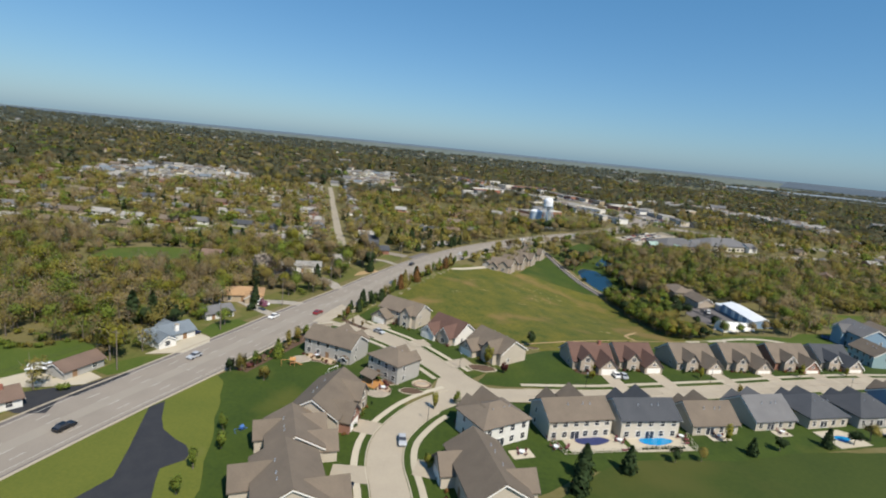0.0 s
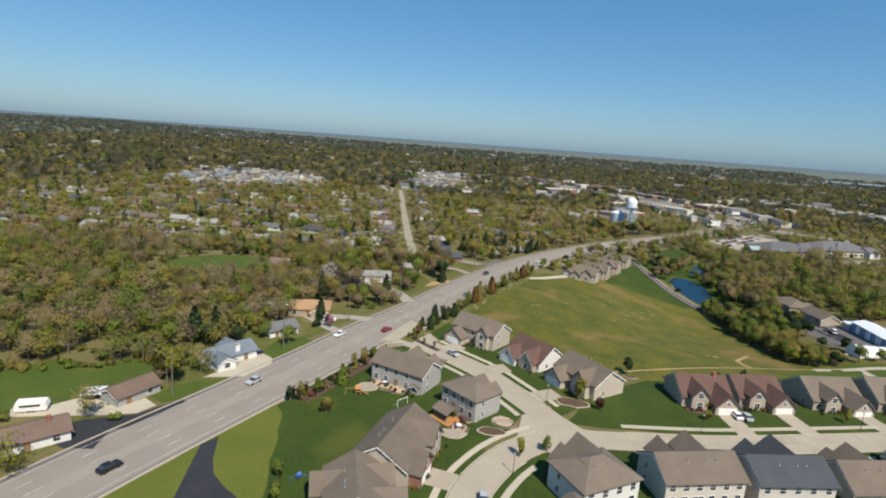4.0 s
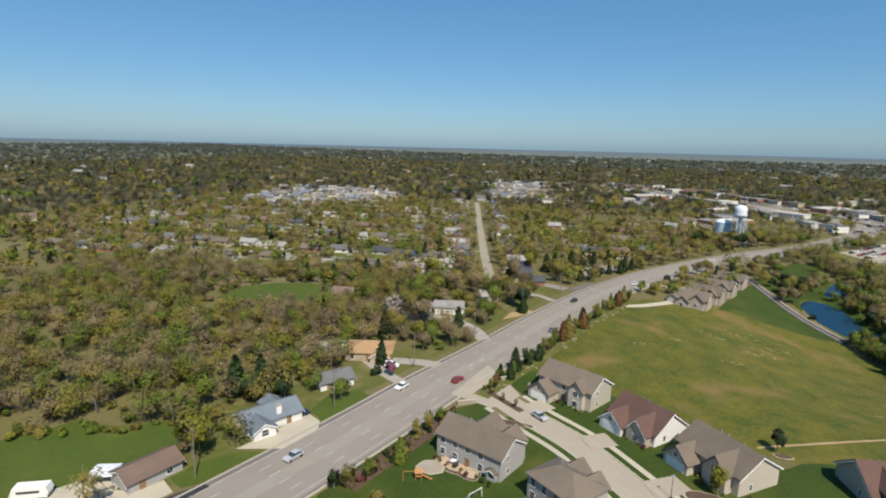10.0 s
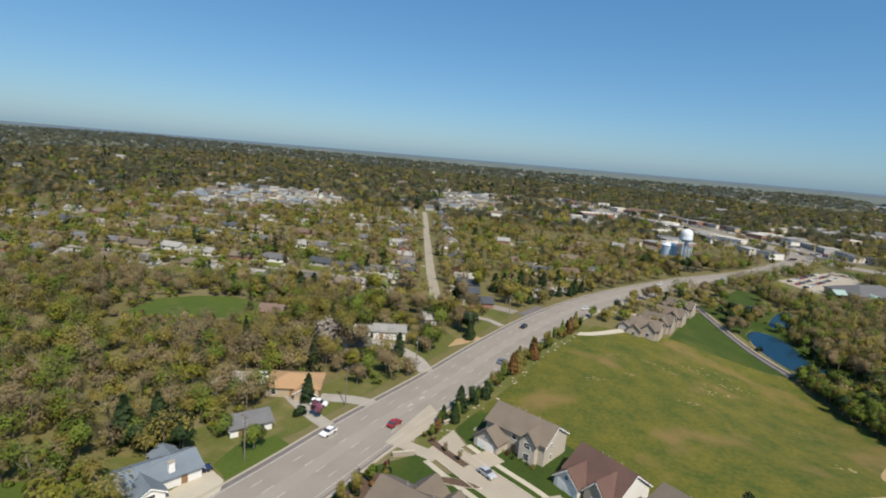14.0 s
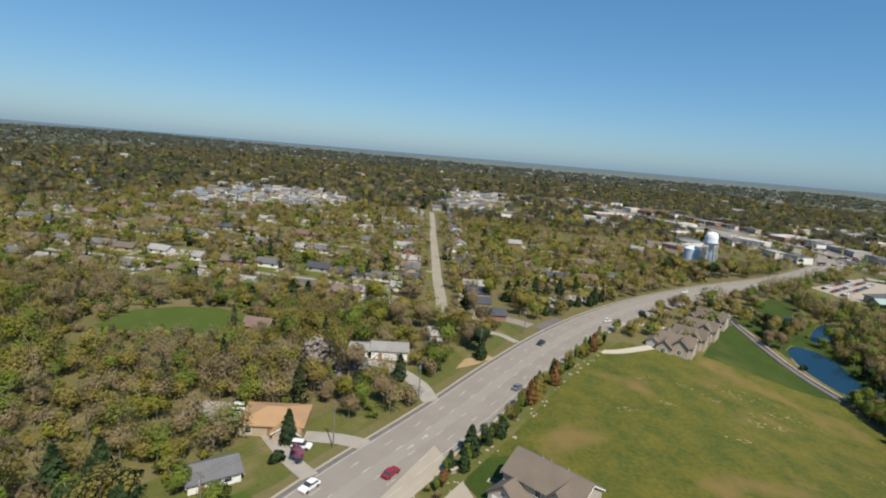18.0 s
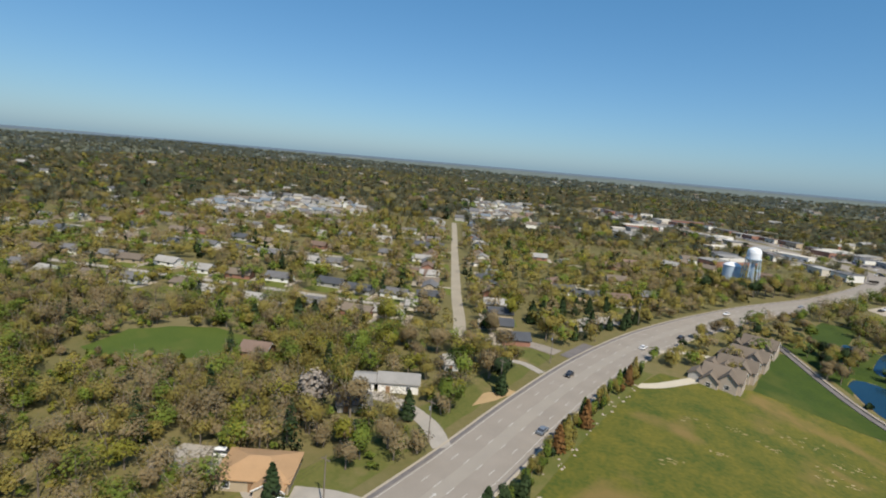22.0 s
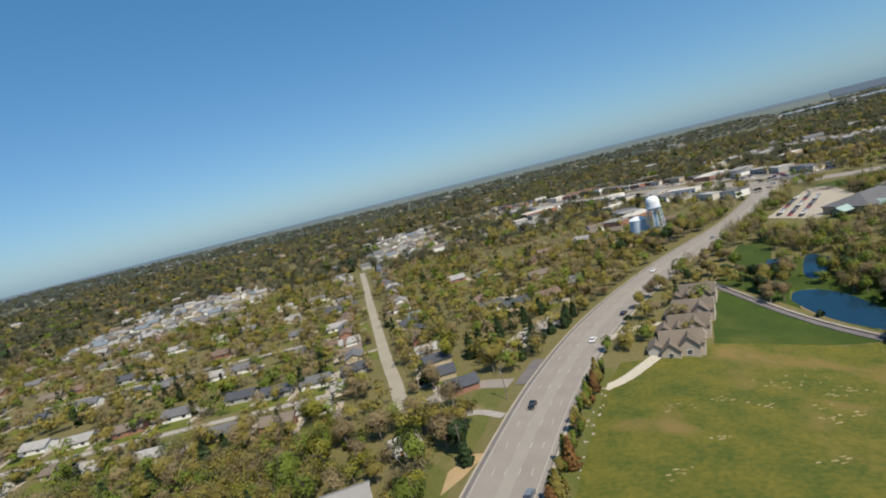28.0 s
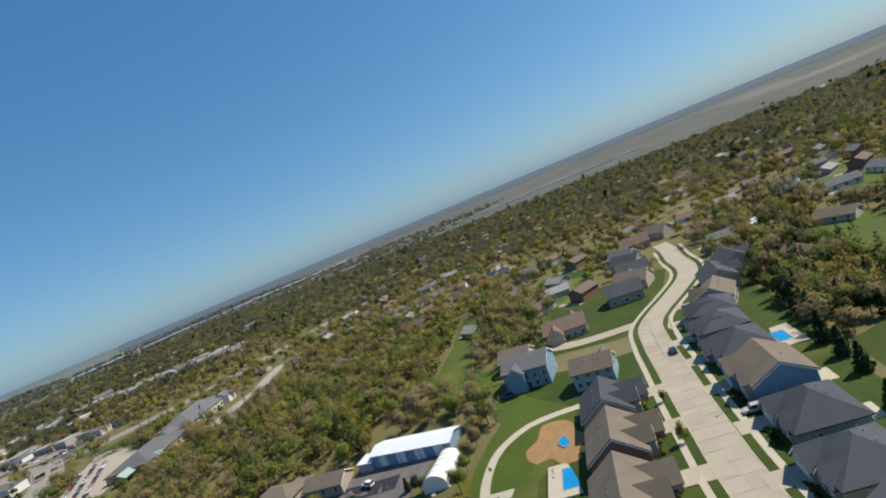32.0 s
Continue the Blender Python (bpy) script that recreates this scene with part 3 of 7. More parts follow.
# side roads and drives west of the road
for nm, pts, w, mt, lb in (
        ("gravel_drive", [(-1, -2), (-8, 8), (-20, 16), (-34, 18)], 2.6, "gravel", "grey gravel drive to a white house"),
        ("gravel_drive", [(-15, -46), (-22, -42), (-30, -36), (-38, -30)], 2.0, "gravel", "pale drive to a house with a tan roof"),
        ("gravel_drive", [(-9, -30), (-16, -30), (-24, -32)], 2.4, "gravel", "pale drive beside the road"),
        ("access_lane", [(19, 84), (8, 88), (-4, 86), (-14, 78)], 3.6, "asphalt", "pale asphalt lane joining the road"),
        ("access_lane", [(16, 60), (8, 66), (0, 66)], 1.6, "gravel", "pale narrow drive"),
        ("curved_drive", [(47, 66), (55, 71), (66, 83), (72, 90)], 2.0, "walk", "pale curved concrete drive"),
        ("short_drive", [(58, 110), (70, 117), (80, 118)], 1.8, "walk", "pale concrete drive"),
        ("footpath", [(155, -7), (167.6, -4.3), (177.3, -1.4), (187, -0.8), (193.4, -3), (199.5, -8), (202.5, -16), (204, -26)], 1.5, "walk", "pale concrete footpath behind the houses"),
        ("dirt_track", [(78, -48), (97, -37), (128.6, -17), (146, -9), (155, -7)], 0.45, "sand", "thin worn dirt track behind the houses"),
        ("footpath", [(130.5, -15), (128.6, -7.1), (134.2, 2.5), (138, 8.1)], 0.8, "sand", "short pale path end"),
        ("footpath", [(171, -3.4), (171.4, -11.6)], 1.5, "walk", "pale concrete path"),
        ("track", [(186, 34), (184, 50), (182, 68), (176, 82)], 3.0, "asphalt_dark", "dark asphalt yard track")):
    ribbon(nm, smooth_line(pts, 3.0), -w, w, 0.10, M[mt], lb, "drive")
sheet("concrete_drive", [(-37, -109.5), (-38.5, -114), (-46, -117.6), (-54.3, -120.4), (-63, -124), (-66, -121), (-59.2, -116.5), (-56, -111.4), (-50, -109.5), (-48, -112.8), (-44, -112), (-42, -107)], 0.115, M["walk"], "wide pale concrete drive between low houses", category="drive")
sheet("asphalt_drive", [(-31.6, -105.5), (-33.6, -113), (-36, -120), (-38.8, -121.5), (-36.5, -129), (-42.6, -130.5), (-46, -129.5), (-49.2, -121.7), (-44, -117.6), (-38.5, -114.6), (-36, -109.5), (-33.5, -105)], 0.105, M["asphalt_dark"], "black asphalt drive beside the road", category="drive")
sheet("lawn_roadside", [(-30, -102), (-26.5, -90), (-30, -91), (-36, -94), (-40, -99), (-41, -106), (-36.5, -108.5), (-32.5, -104)], 0.075, M["lawn_mid"], "green roadside lawn with worn edges", category="lawn")
sheet("lawn_roadside", [(-23, -76), (-18, -58), (-24, -55), (-31, -62), (-30, -70)], 0.075, M["lawn_mid"], "green roadside lawn with worn edges", category="lawn")
sheet("lawn_back", [(152, -8), (158, -3), (176, 3), (186, 5), (204, 3), (212, 10), (232, 16), (240, 6), (222, 2), (214, -8), (206, -20), (198, -24), (184, -24), (172, -18), (160, -22), (146, -24), (138, -20)], 0.078, M["lawn_mid"], "green back lawns along the footpath", category="lawn")
sheet("concrete_drive", [(-36, -92.5), (-26.3, -88.5), (-23.4, -78), (-25, -74.5), (-33, -70.5), (-34.5, -72), (-31.5, -77), (-33, -84)], 0.118, M["walk"], "wide tan concrete drive before a blue-roofed house", category="drive")
sheet("paved_lot", [(12, 118), (22, 112), (48, 148), (40, 156), (26, 142)], 0.09, M["gravel"], "pale empty gravel lot behind firs", category="lot")
sheet("asphalt_patch", [(20, 82), (24, 80), (33, 100), (28, 102)], 0.13, M["patch"], "darker patch of asphalt in the road", category="road")
sheet("dark_turnaround", [(-17, -121), (-15.2, -117.3), (-11.5, -125), (-8.5, -129.4), (-4, -132.6), (-0.6, -134.3), (1.7, -137), (1.9, -139.5), (-1.2, -143.2), (0.2, -147), (2.4, -152), (4, -162), (-9, -165), (-11, -156), (-8, -147.4), (-11, -138), (-14.6, -128)], 0.105, M["asphalt_dark"], "new black asphalt turning place", category="drive")
sheet("barn_yard", [(178, 26), (196, 22), (197, 51), (182, 62), (176, 48)], 0.09, M["patch"], "dark asphalt yard beside the barn", category="lot")
sheet("school_lot", [(192, 270), (204, 236), (218, 246), (252, 276), (272, 340), (262, 352), (222, 304)], 0.1, M["concrete"], "pale car park in front of a low building", category="lot")
sheet("school_strip", [(250, 330), (262, 325), (322, 338), (324, 352), (276, 360), (256, 349)], 0.1, M["lawn"], "green strip beside the junction", category="lawn")
sheet("back_lane", [(260, 214), (292, 227), (324, 236), (350, 250), (378, 268), (374, 275), (346, 262), (320, 246), (288, 238), (264, 226)], 0.1, M["gravel"], "pale service lane behind the low building", category="lot")
sheet("pond_lawn", [(132, 168), (138, 158), (150, 178), (164, 206), (150, 214), (136, 190)], 0.07, M["lawn"], "bright green pond lawn", category="lawn")
sheet("pond_grass", [(116, 160), (127, 132), (140, 100), (152, 78), (172, 66), (178, 78), (170, 98), (162, 120), (168, 150), (160, 168), (140, 180), (124, 168)], 0.058, M["lawn"], "dark green grass round the pond", category="lawn")
CLEAR.pop()
POND = [(132.5, 128), (137, 135), (145, 133), (151, 122), (153, 106), (160, 93), (167, 82.5), (164, 75.5), (155, 83), (146.5, 92), (139, 103), (134, 115)]
for nm, ring, mt, lb in (
        ("pond", POND, "water", "long dark blue pond with a pale bank"),
        ("pond", [(150, 142), (157, 146), (166, 158), (162, 170), (149, 149)], "water", "small dark pond"),
        ("pond", [(140, 160), (144, 162), (152, 172), (147, 176)], "water", "narrow blue pond arm")):
    cx, cy = np.mean(ring, 0)
    big = [(cx + (x - cx) * 1.07, cy + (y - cy) * 1.05) for x, y in ring]
    sheet("pond_bank", smooth_line(big + big[:1], 3.0)[:-1], 0.07, M["verge"], "dry grassy pond bank", category="bank")
    sheet(nm, smooth_line(ring + ring[:1], 3.0)[:-1], 0.13, M[mt], lb, category="water")
sheet("bare_dirt", smooth_line([(180, -16), (183, -12.5), (187, -11), (191, -13.2), (197.5, -13), (198.5, -18), (196, -22.5), (191, -25), (187.5, -29), (182, -27.5), (178, -29), (177.5, -24), (181, -20), (180, -16)], 1.0)[:-1], 0.12, M["dirt"], "bare orange dirt pile ground by a new pool", category="ground")
# distant ridge, its blue haze painted as base colour
ridge = Build()
ang = [radians(a) for a in np.arange(-80, 125, 0.5)]
rows = []
for r, lift in ((4700, -8), (4880, 0.0)):
    for a in ang:
        wob = 3.0 * noise.noise(Vector((a * 9, r * 0.01, 0))) + 1.5 * noise.noise(Vector((a * 40, 3, 0)))
        x, y = 40 + r * math.sin(a), -100 + r * math.cos(a)
        rows.append((x, y, land1(x, y) + lift + (1.5 + wob if lift == 0 else 0)))
k = len(ang)
ridge.add(rows, [(i, i + 1, k + i + 1, k + i) for i in range(k - 1)])
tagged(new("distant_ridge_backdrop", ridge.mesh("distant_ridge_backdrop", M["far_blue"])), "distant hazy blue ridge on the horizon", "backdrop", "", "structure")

# far land in broad rings, each painted with more haze further out


def far_ring(name, a0, a1, r0, r1, up, material, label):
    b, rows = Build(), []
    az = [radians(a) for a in np.arange(a0, a1 + 0.1, 1.0)]
    rs = np.linspace(r0, r1, max(3, int((r1 - r0) / 150)))
    for j, r in enumerate(rs):
        for a in az:
            e = 70 * noise.noise(Vector((a * 14, r * 0.002, 2))) if j in (0, len(rs) - 1) else 0
            x, y = 40 + (r + e) * math.sin(a), -100 + (r + e) * math.cos(a)
            rows.append((x, y, land1(x, y) + up))
    k = len(az)
    b.add(rows, [(j * k + i, j * k + i + 1, (j + 1) * k + i + 1, (j + 1) * k + i) for j in range(len(rs) - 1) for i in range(k - 1)])
    tagged(new(name, b.mesh(name, material)), label, "backdrop", "", "structure")
    if name == "far_river_backdrop":
        CLEAR.append(np.array([(40 + r * math.sin(a), -100 + r * math.cos(a)) for r, aa in ((r0, az), (r1, az[::-1])) for a in aa]))


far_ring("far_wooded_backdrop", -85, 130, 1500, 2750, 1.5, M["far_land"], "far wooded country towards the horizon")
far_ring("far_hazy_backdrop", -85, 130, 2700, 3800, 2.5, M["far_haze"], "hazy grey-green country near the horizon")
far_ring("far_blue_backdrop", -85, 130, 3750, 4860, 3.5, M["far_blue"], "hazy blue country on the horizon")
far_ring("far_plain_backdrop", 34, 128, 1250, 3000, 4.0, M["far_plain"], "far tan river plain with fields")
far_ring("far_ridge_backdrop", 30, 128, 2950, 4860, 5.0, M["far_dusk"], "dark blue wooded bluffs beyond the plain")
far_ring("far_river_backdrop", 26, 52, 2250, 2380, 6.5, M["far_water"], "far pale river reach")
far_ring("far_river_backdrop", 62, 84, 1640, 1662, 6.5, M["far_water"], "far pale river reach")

# ---- houses ----
MESHES = {}


def cached(key, make):
    if key not in MESHES:
        MESHES[key] = make()
    return MESHES[key]


def gable_roof(L, D, eave, rise, over=0.5, th=0.28):
    h = D / 2
    sl = rise / h
    top = [(-h - over, eave - over * sl), (0, eave + rise), (h + over, eave - over * sl)]
    return Build().prism([top[0], top[1], top[2], (top[2][0], top[2][1] - th), (0, eave + rise - th), (top[0][0], top[0][1] - th)], "x", -L / 2 - over, L / 2 + over)


def hip_roof(L, D, eave, rise, over=0.5, th=0.25):
    a, b, r = L / 2 + over, D / 2 + over, max(0.3, (L - D) / 2)
    w = Build()
    lo = [(-a, -b, eave - 0.15), (a, -b, eave - 0.15), (a, b, eave - 0.15), (-a, b, eave - 0.15)]
    up = [(x, y, z + th) for x, y, z in lo]
    w.add(lo + up + [(-r, 0, eave + rise), (r, 0, eave + rise)], [(3, 2, 1, 0), (0, 1, 5, 4), (1, 2, 6, 5), (2, 3, 7, 6), (3, 0, 4, 7), (4, 5, 9, 8), (5, 6, 9), (6, 7, 8, 9), (7, 4, 8)])
    return w


def window_parts(parent, m, w, h):
    f = cached(("wf", w, h), lambda: Build().box(-w / 2 - 0.1, -0.07, -h / 2 - 0.1, w / 2 + 0.1, 0, -h / 2).box(-w / 2 - 0.1, -0.07, h / 2, w / 2 + 0.1, 0, h / 2 + 0.1)
               .box(-w / 2 - 0.1, -0.07, -h / 2, -w / 2, 0, h / 2).box(w / 2, -0.07, -h / 2, w / 2 + 0.1, 0, h / 2).box(-w / 2, -0.055, -0.03, w / 2, 0, 0.03).mesh("window", M["white"]))
    p = cached(("wp", w, h), lambda: Build().box(-w / 2, -0.035, -h / 2, w / 2, 0.0, h / 2).mesh("pane", M["glass"]))
    ob = part("window", f, parent, "white framed window", m)
    part("pane", p, ob)


def house(x, y, deg, L, D, eave, rise, wall, roof, label, hip=False, wings=(), front=True, wins=2, chimney=False, name="house", deck=False, sill=0.0):
    """A house with its ridge along its own x; its front looks to its own -y. wings: (along, width, reach, eave, rise, kind)."""
    h = base(name, put(x, y, deg), label, "house")
    STANDING.append((x, y, max(L, D) / 2 + 1.5))
    w = Build()
    if hip:
        w.box(-L / 2, -D / 2, -1.2, L / 2, D / 2, eave)
    else:
        w.prism([(-D / 2, -1.2), (D / 2, -1.2), (D / 2, eave), (0, eave + rise - 0.12), (-D / 2, eave)], "x", -L / 2, L / 2)
    part("wall", w.mesh("wall", WALL[wall]), h)
    part("roof", (hip_roof if hip else gable_roof)(L, D, eave, rise).mesh("roof", ROOF[roof]), h)
    spans = []
    # dark fascia: real trim on row houses, painted shade on other gables
    trim = "trim_dark" if roof in ("brown", "red") and wall in ("stone", "beige") else "white"

    def chevron(w_, e_, r_, over):
        sl, a = r_ / (w_ / 2), w_ / 2 + over
        return Build().prism([(-a, e_ - over * sl - 0.3), (0, e_ + r_ - 0.3), (a, e_ - over * sl - 0.3), (a, e_ - over * sl - 0.62), (0, e_ + r_ - 0.62), (-a, e_ - over * sl - 0.62)], "y", -0.05, 0.03)

    if not hip and wins:
        for sx in (-1, 1):
            part("fascia", chevron(D, eave, rise, 0.5).mesh("fascia", M["white"]), h, "", pose(sx * (L / 2 + 0.47), 0, 0, 0, 0, 90))
    for cx, ww, reach, we, wr, kind in wings:
        y0, y1 = (-D / 2 - reach, 0) if reach > 0 else (0, D / 2 - reach)
        g = Build().prism([(-ww / 2, -1.2), (ww / 2, -1.2), (ww / 2, we), (0, we + wr - 0.12), (-ww / 2, we)], "y", y0, y1)
        g.v = [(vx + cx, vy, vz) for vx, vy, vz in g.v]
        part("wing_wall", g.mesh("wing_wall", WALL["stone" if kind == "stone" else ("brick" if kind == "brickgarage" else wall)]), h)
        q = gable_roof(abs(y1 - y0), ww, we, wr, 0.4)
        mid = (y0 + y1) / 2
        q.v = [(-vy + cx, vx + mid, vz) for vx, vy, vz in q.v]
        part("wing_roof", q.mesh("wing_roof", ROOF[roof]), h)
        yf = -D / 2 - reach - 0.01
        if reach and wins:
            part("fascia", chevron(ww, we, wr, 0.4).mesh("fascia", M[trim]), h, "", pose(cx, -D / 2 - reach - 0.38 if reach > 0 else D / 2 - reach + 0.38, 0))
        if reach > 0:
            spans.append((cx - ww / 2, cx + ww / 2))
            if "garage" in kind:
                dw = min(5.0, ww - 1.2)
                dm = cached(("gd", dw), lambda: Build().box(-dw / 2, -0.05, 0, dw / 2, 0, 2.2).box(-dw / 2, -0.08, 0.72, dw / 2, 0, 0.76).box(-dw / 2, -0.08, 1.46, dw / 2, 0, 1.5).box(-0.08, -0.09, 0, 0.08, 0, 2.2).mesh("garage_door", M["white"]))
                part("garage_door", dm, h, "white panelled garage door", pose(cx, yf, 0.05))
                if we + wr > 4.6:
                    window_parts(h, pose(cx, yf, we + 0.5), 1.0, 0.9)
            else:
                window_parts(h, pose(cx, yf, 1.5), 1.6, 1.5)
                if we > 4:
                    window_parts(h, pose(cx, yf, 4.3), 1.6, 1.4)
    levels = [1.5] if eave < 5.1 else [1.5, 4.3]
    if wins:
        n = max(2, int(L / (2.9 if wins > 1 else 5)))
        for lv, z in enumerate(levels):
            for i in range(n):
                wx = -L / 2 + (i + 0.5) * L / n
                if lv == 0 and wins > 1 and i == n // 2:
                    part("patio_door", cached("pdoor", lambda: Build().box(-1.3, -0.06, 0, 1.3, 0, 0.1).box(-1.3, -0.06, 2.1, 1.3, 0, 2.25).box(-1.3, -0.06, 0.1, -1.2, 0, 2.1).box(1.2, -0.06, 0.1, 1.3, 0, 2.1).box(-0.05, -0.06, 0.1, 0.05, 0, 2.1).mesh("patio_door", M["white"])), h, "white framed glass patio door", pose(wx, D / 2 + 0.01, 0.1, 0, 0, 180))
                    part("door_glass", cached("pglass", lambda: Build().box(-1.2, -0.03, 0.1, 1.2, 0, 2.1).mesh("door_glass", M["glass"])), h, "dark door glass", pose(wx, D / 2 + 0.01, 0.1, 0, 0, 180))
                else:
                    window_parts(h, pose(wx, D / 2 + 0.01, z, 0, 0, 180), 1.3, 1.5)
                if not any(a - 0.8 < wx < b + 0.8 for a, b in spans):
                    if z == 1.5 and abs(wx) < L / n and front:
                        front = False
                        part("door", cached("door", lambda: Build().box(-0.5, -0.06, 0, 0.5, 0, 2.1).box(-0.62, -0.09, 0, -0.5, 0, 2.2).box(0.5, -0.09, 0, 0.62, 0, 2.2).mesh("door", M["wood"])), h, "brown front door", pose(wx, -D / 2 - 0.01, 0.05))
                    else:
                        window_parts(h, pose(wx, -D / 2 - 0.01, z), 1.3, 1.5)
            if wins > 1:
                for sx in (-1, 1):
                    window_parts(h, pose(sx * (L / 2 + 0.01), -D / 5, z, 0, 0, 90 * sx), 0.9, 1.2)
    if chimney:
        part("chimney", Build().box(L * 0.25, -0.9, eave - 1, L * 0.25 + 0.9, 0, eave + rise + 0.8).box(L * 0.25 - 0.08, -0.98, eave + rise + 0.6, L * 0.25 + 0.98, 0.08, eave + rise + 0.75).mesh("chimney", M["brick"]), h)
    if wins > 1:
        vent = cached("vent", lambda: Build().tube((0, 0, 0), (0, 0, 0.7), 0.09, 0.09, 6).box(-0.2, -0.2, 0.0, 0.2, 0.2, 0.12).mesh("roof_vent", M["metal_grey"]))
        for vx in (-L * 0.22, -L * 0.1, L * 0.14):
            part("roof_vent", vent, h, "", pose(vx, D * 0.18, eave + rise * (1 - 0.36) - 0.1))
    return h


def drive_to(x0, y0, x1, y1, w=5.2, mt="concrete"):
    d = Vector((x1 - x0, y1 - y0)).normalized()
    n = Vector((d.y, -d.x)) * w / 2
    sheet("driveway", [(x0 + n.x, y0 + n.y), (x1 + n.x, y1 + n.y), (x1 - n.x, y1 - n.y), (x0 - n.x, y0 - n.y)], 0.215, M[mt], "pale concrete driveway", category="drive")


def local(x, y, deg, lx, ly):
    c, s_ = math.cos(radians(deg)), math.sin(radians(deg))
    return x + lx * c - ly * s_, y + lx * s_ + ly * c


# south row of the east street: the fronts look north
HB = [(66, -114, 36, 14, 11, 5.6, 3.2, "white", "brown", "two-storey white house with a brown shingle roof", True, 4.0),
      (86.5, -106, 19, 17.5, 11, 5.6, 3.2, "cream", "brown", "two-storey beige house with a brown roof above a pool", False, 4.0),
      (105.5, -101.5, 15, 16.5, 11, 5.6, 3.2, "cream", "dark", "two-storey beige house with a dark roof above a pool", False, 4.0),
      (125, -95, 16, 14, 11, 3.3, 4.0, "beige", "brown", "low beige house with a steep brown roof", False, 3.5),
      (144, -87, 18, 13.5, 13, 3.2, 4.4, "beige", "grey", "low beige house with a large grey roof", False, 1.5),
      (161.5, -82, 18, 14, 13, 3.2, 4.4, "beige", "dark", "low beige house with a large dark roof", True, 1.5),
      (178.5, -78.2, 16, 15, 13, 3.2, 4.4, "grey", "dark", "low grey house with a dark roof", True, 1.0),
      (196, -73.2, 15, 15.5, 13, 5.0, 3.6, "blue", "brown", "blue-sided house with a brown roof", False, 2.5),
      (213.5, -68, 14, 14, 12, 4.4, 3.6, "grey", "dark", "grey house with a dark roof", True, 3.0),
      (229.5, -64, 12, 13, 12, 4.4, 3.6, "grey", "dark", "grey house with a near-black roof", True, 3.0),
      (245, -62, 6, 13, 12, 4.4, 3.6, "grey", "dark", "dark-roofed grey house by the street bend", True, 2.5),
      (260, -63, -6, 13, 12, 4.4, 3.6, "stone", "brown", "stone house with a brown roof by the street bend", False, 2.0)]
for x, y, deg, L, D, e, r, wl, rf, lb, hp, rch in HB:
    house(x, y, deg + 180, L, D, e, r, wl, rf, lb, hp, wings=((-L * 0.24, 6.6, rch, 3.0 if e < 5 else 5.0, 3.0, "garage"), (L * 0.22, 5.0, min(1.6, rch * 0.6), e, 2.6, "stone")))
    gx0, gy0 = local(x, y, deg + 180, -L * 0.24, -D / 2 - rch)
    gx1, gy1 = local(x, y, deg + 180, -L * 0.24, -D / 2 - rch - (6.5 if x > 120 else 10))
    drive_to(gx0, gy0, gx1, gy1)
# north row: the fronts look south
HT = [(100, -58.5, 12, 14, 12, 3.4, 4.2, "stone", "red", "low house with a dark red roof and brick front"),
      (116, -53, 16, 13.5, 12, 3.4, 4.2, "stone", "red", "low house with a red-brown roof and a stone front"),
      (138, -47.3, 16, 15.5, 13, 3.6, 4.4, "stone", "brown", "house with a brown roof, stone front and white garage"),
      (157, -43.2, 14, 15, 13, 3.8, 4.6, "stone", "brown", "house with a brown roof and pale stone gable"),
      (176, -39, 13, 15, 13, 3.8, 4.6, "brick", "brown", "house with a brown roof and brick gable"),
      (194.5, -34, 13, 14, 13, 3.6, 4.4, "stone", "dark", "house with a dark roof and a small dormer")]
for x, y, deg, L, D, e, r, wl, rf, lb in HT:
    house(x, y, deg, L, D, e, r, wl, rf, lb, wings=((L * 0.27, 6.6, 4.2, 3.0, 3.2, "garage"), (-L * 0.2, 4.6, 1.8, 4.6, 2.4, "stone")), chimney=x < 110)
    gx0, gy0 = local(x, y, deg, L * 0.27, -D / 2 - 4.2)
    gx1, gy1 = local(x, y, deg, L * 0.27, -D / 2 - (17 if x < 125 else 13.5))
    drive_to(gx0, gy0, gx1, gy1)
# houses by the street entry
house(17, -76, -20, 17, 9.5, 5.6, 2.9, "grey", "brown", "long two-storey grey house with a row of back windows", wings=((-1, 7, -2.6, 5.4, 2.9, "plain"), (5.2, 5.6, -1.6, 5.4, 2.4, "plain"), (6.6, 2.2, 0.7, 2.4, 0.6, "plain")))
house(37, -86, -36, 12, 9, 5.6, 2.7, "grey", "brown", "two-storey grey house with a covered patio", True, wings=((-1.6, 5.4, -1.8, 5.4, 2.2, "plain"), (3.2, 4.6, -1.2, 5.4, 2.0, "plain")))
house(34, -36, -28, 17, 10.5, 5.6, 3.2, "beige", "brown", "two-storey house with a white gable end and grey front", wings=((-5.2, 7, 4.5, 2.9, 2.8, "garage"), (4.6, 4.4, 1.5, 5.6, 2.4, "plain")))
house(53, -48, -40, 14, 12, 3.4, 4.2, "white", "red", "house with a red-brown roof and white gable end", wings=((-3.6, 6.6, 3.2, 2.9, 2.8, "garage"), (3.4, 5.6, 2.4, 3.4, 3.2, "stone")))
house(69, -61, -48, 16, 12, 4.6, 3.6, "beige", "brown", "house with a brown roof and dark gabled front", wings=((-4.6, 6.6, 4.0, 2.9, 2.8, "garage"), (3.6, 5.6, 2.0, 4.6, 3.0, "plain")))
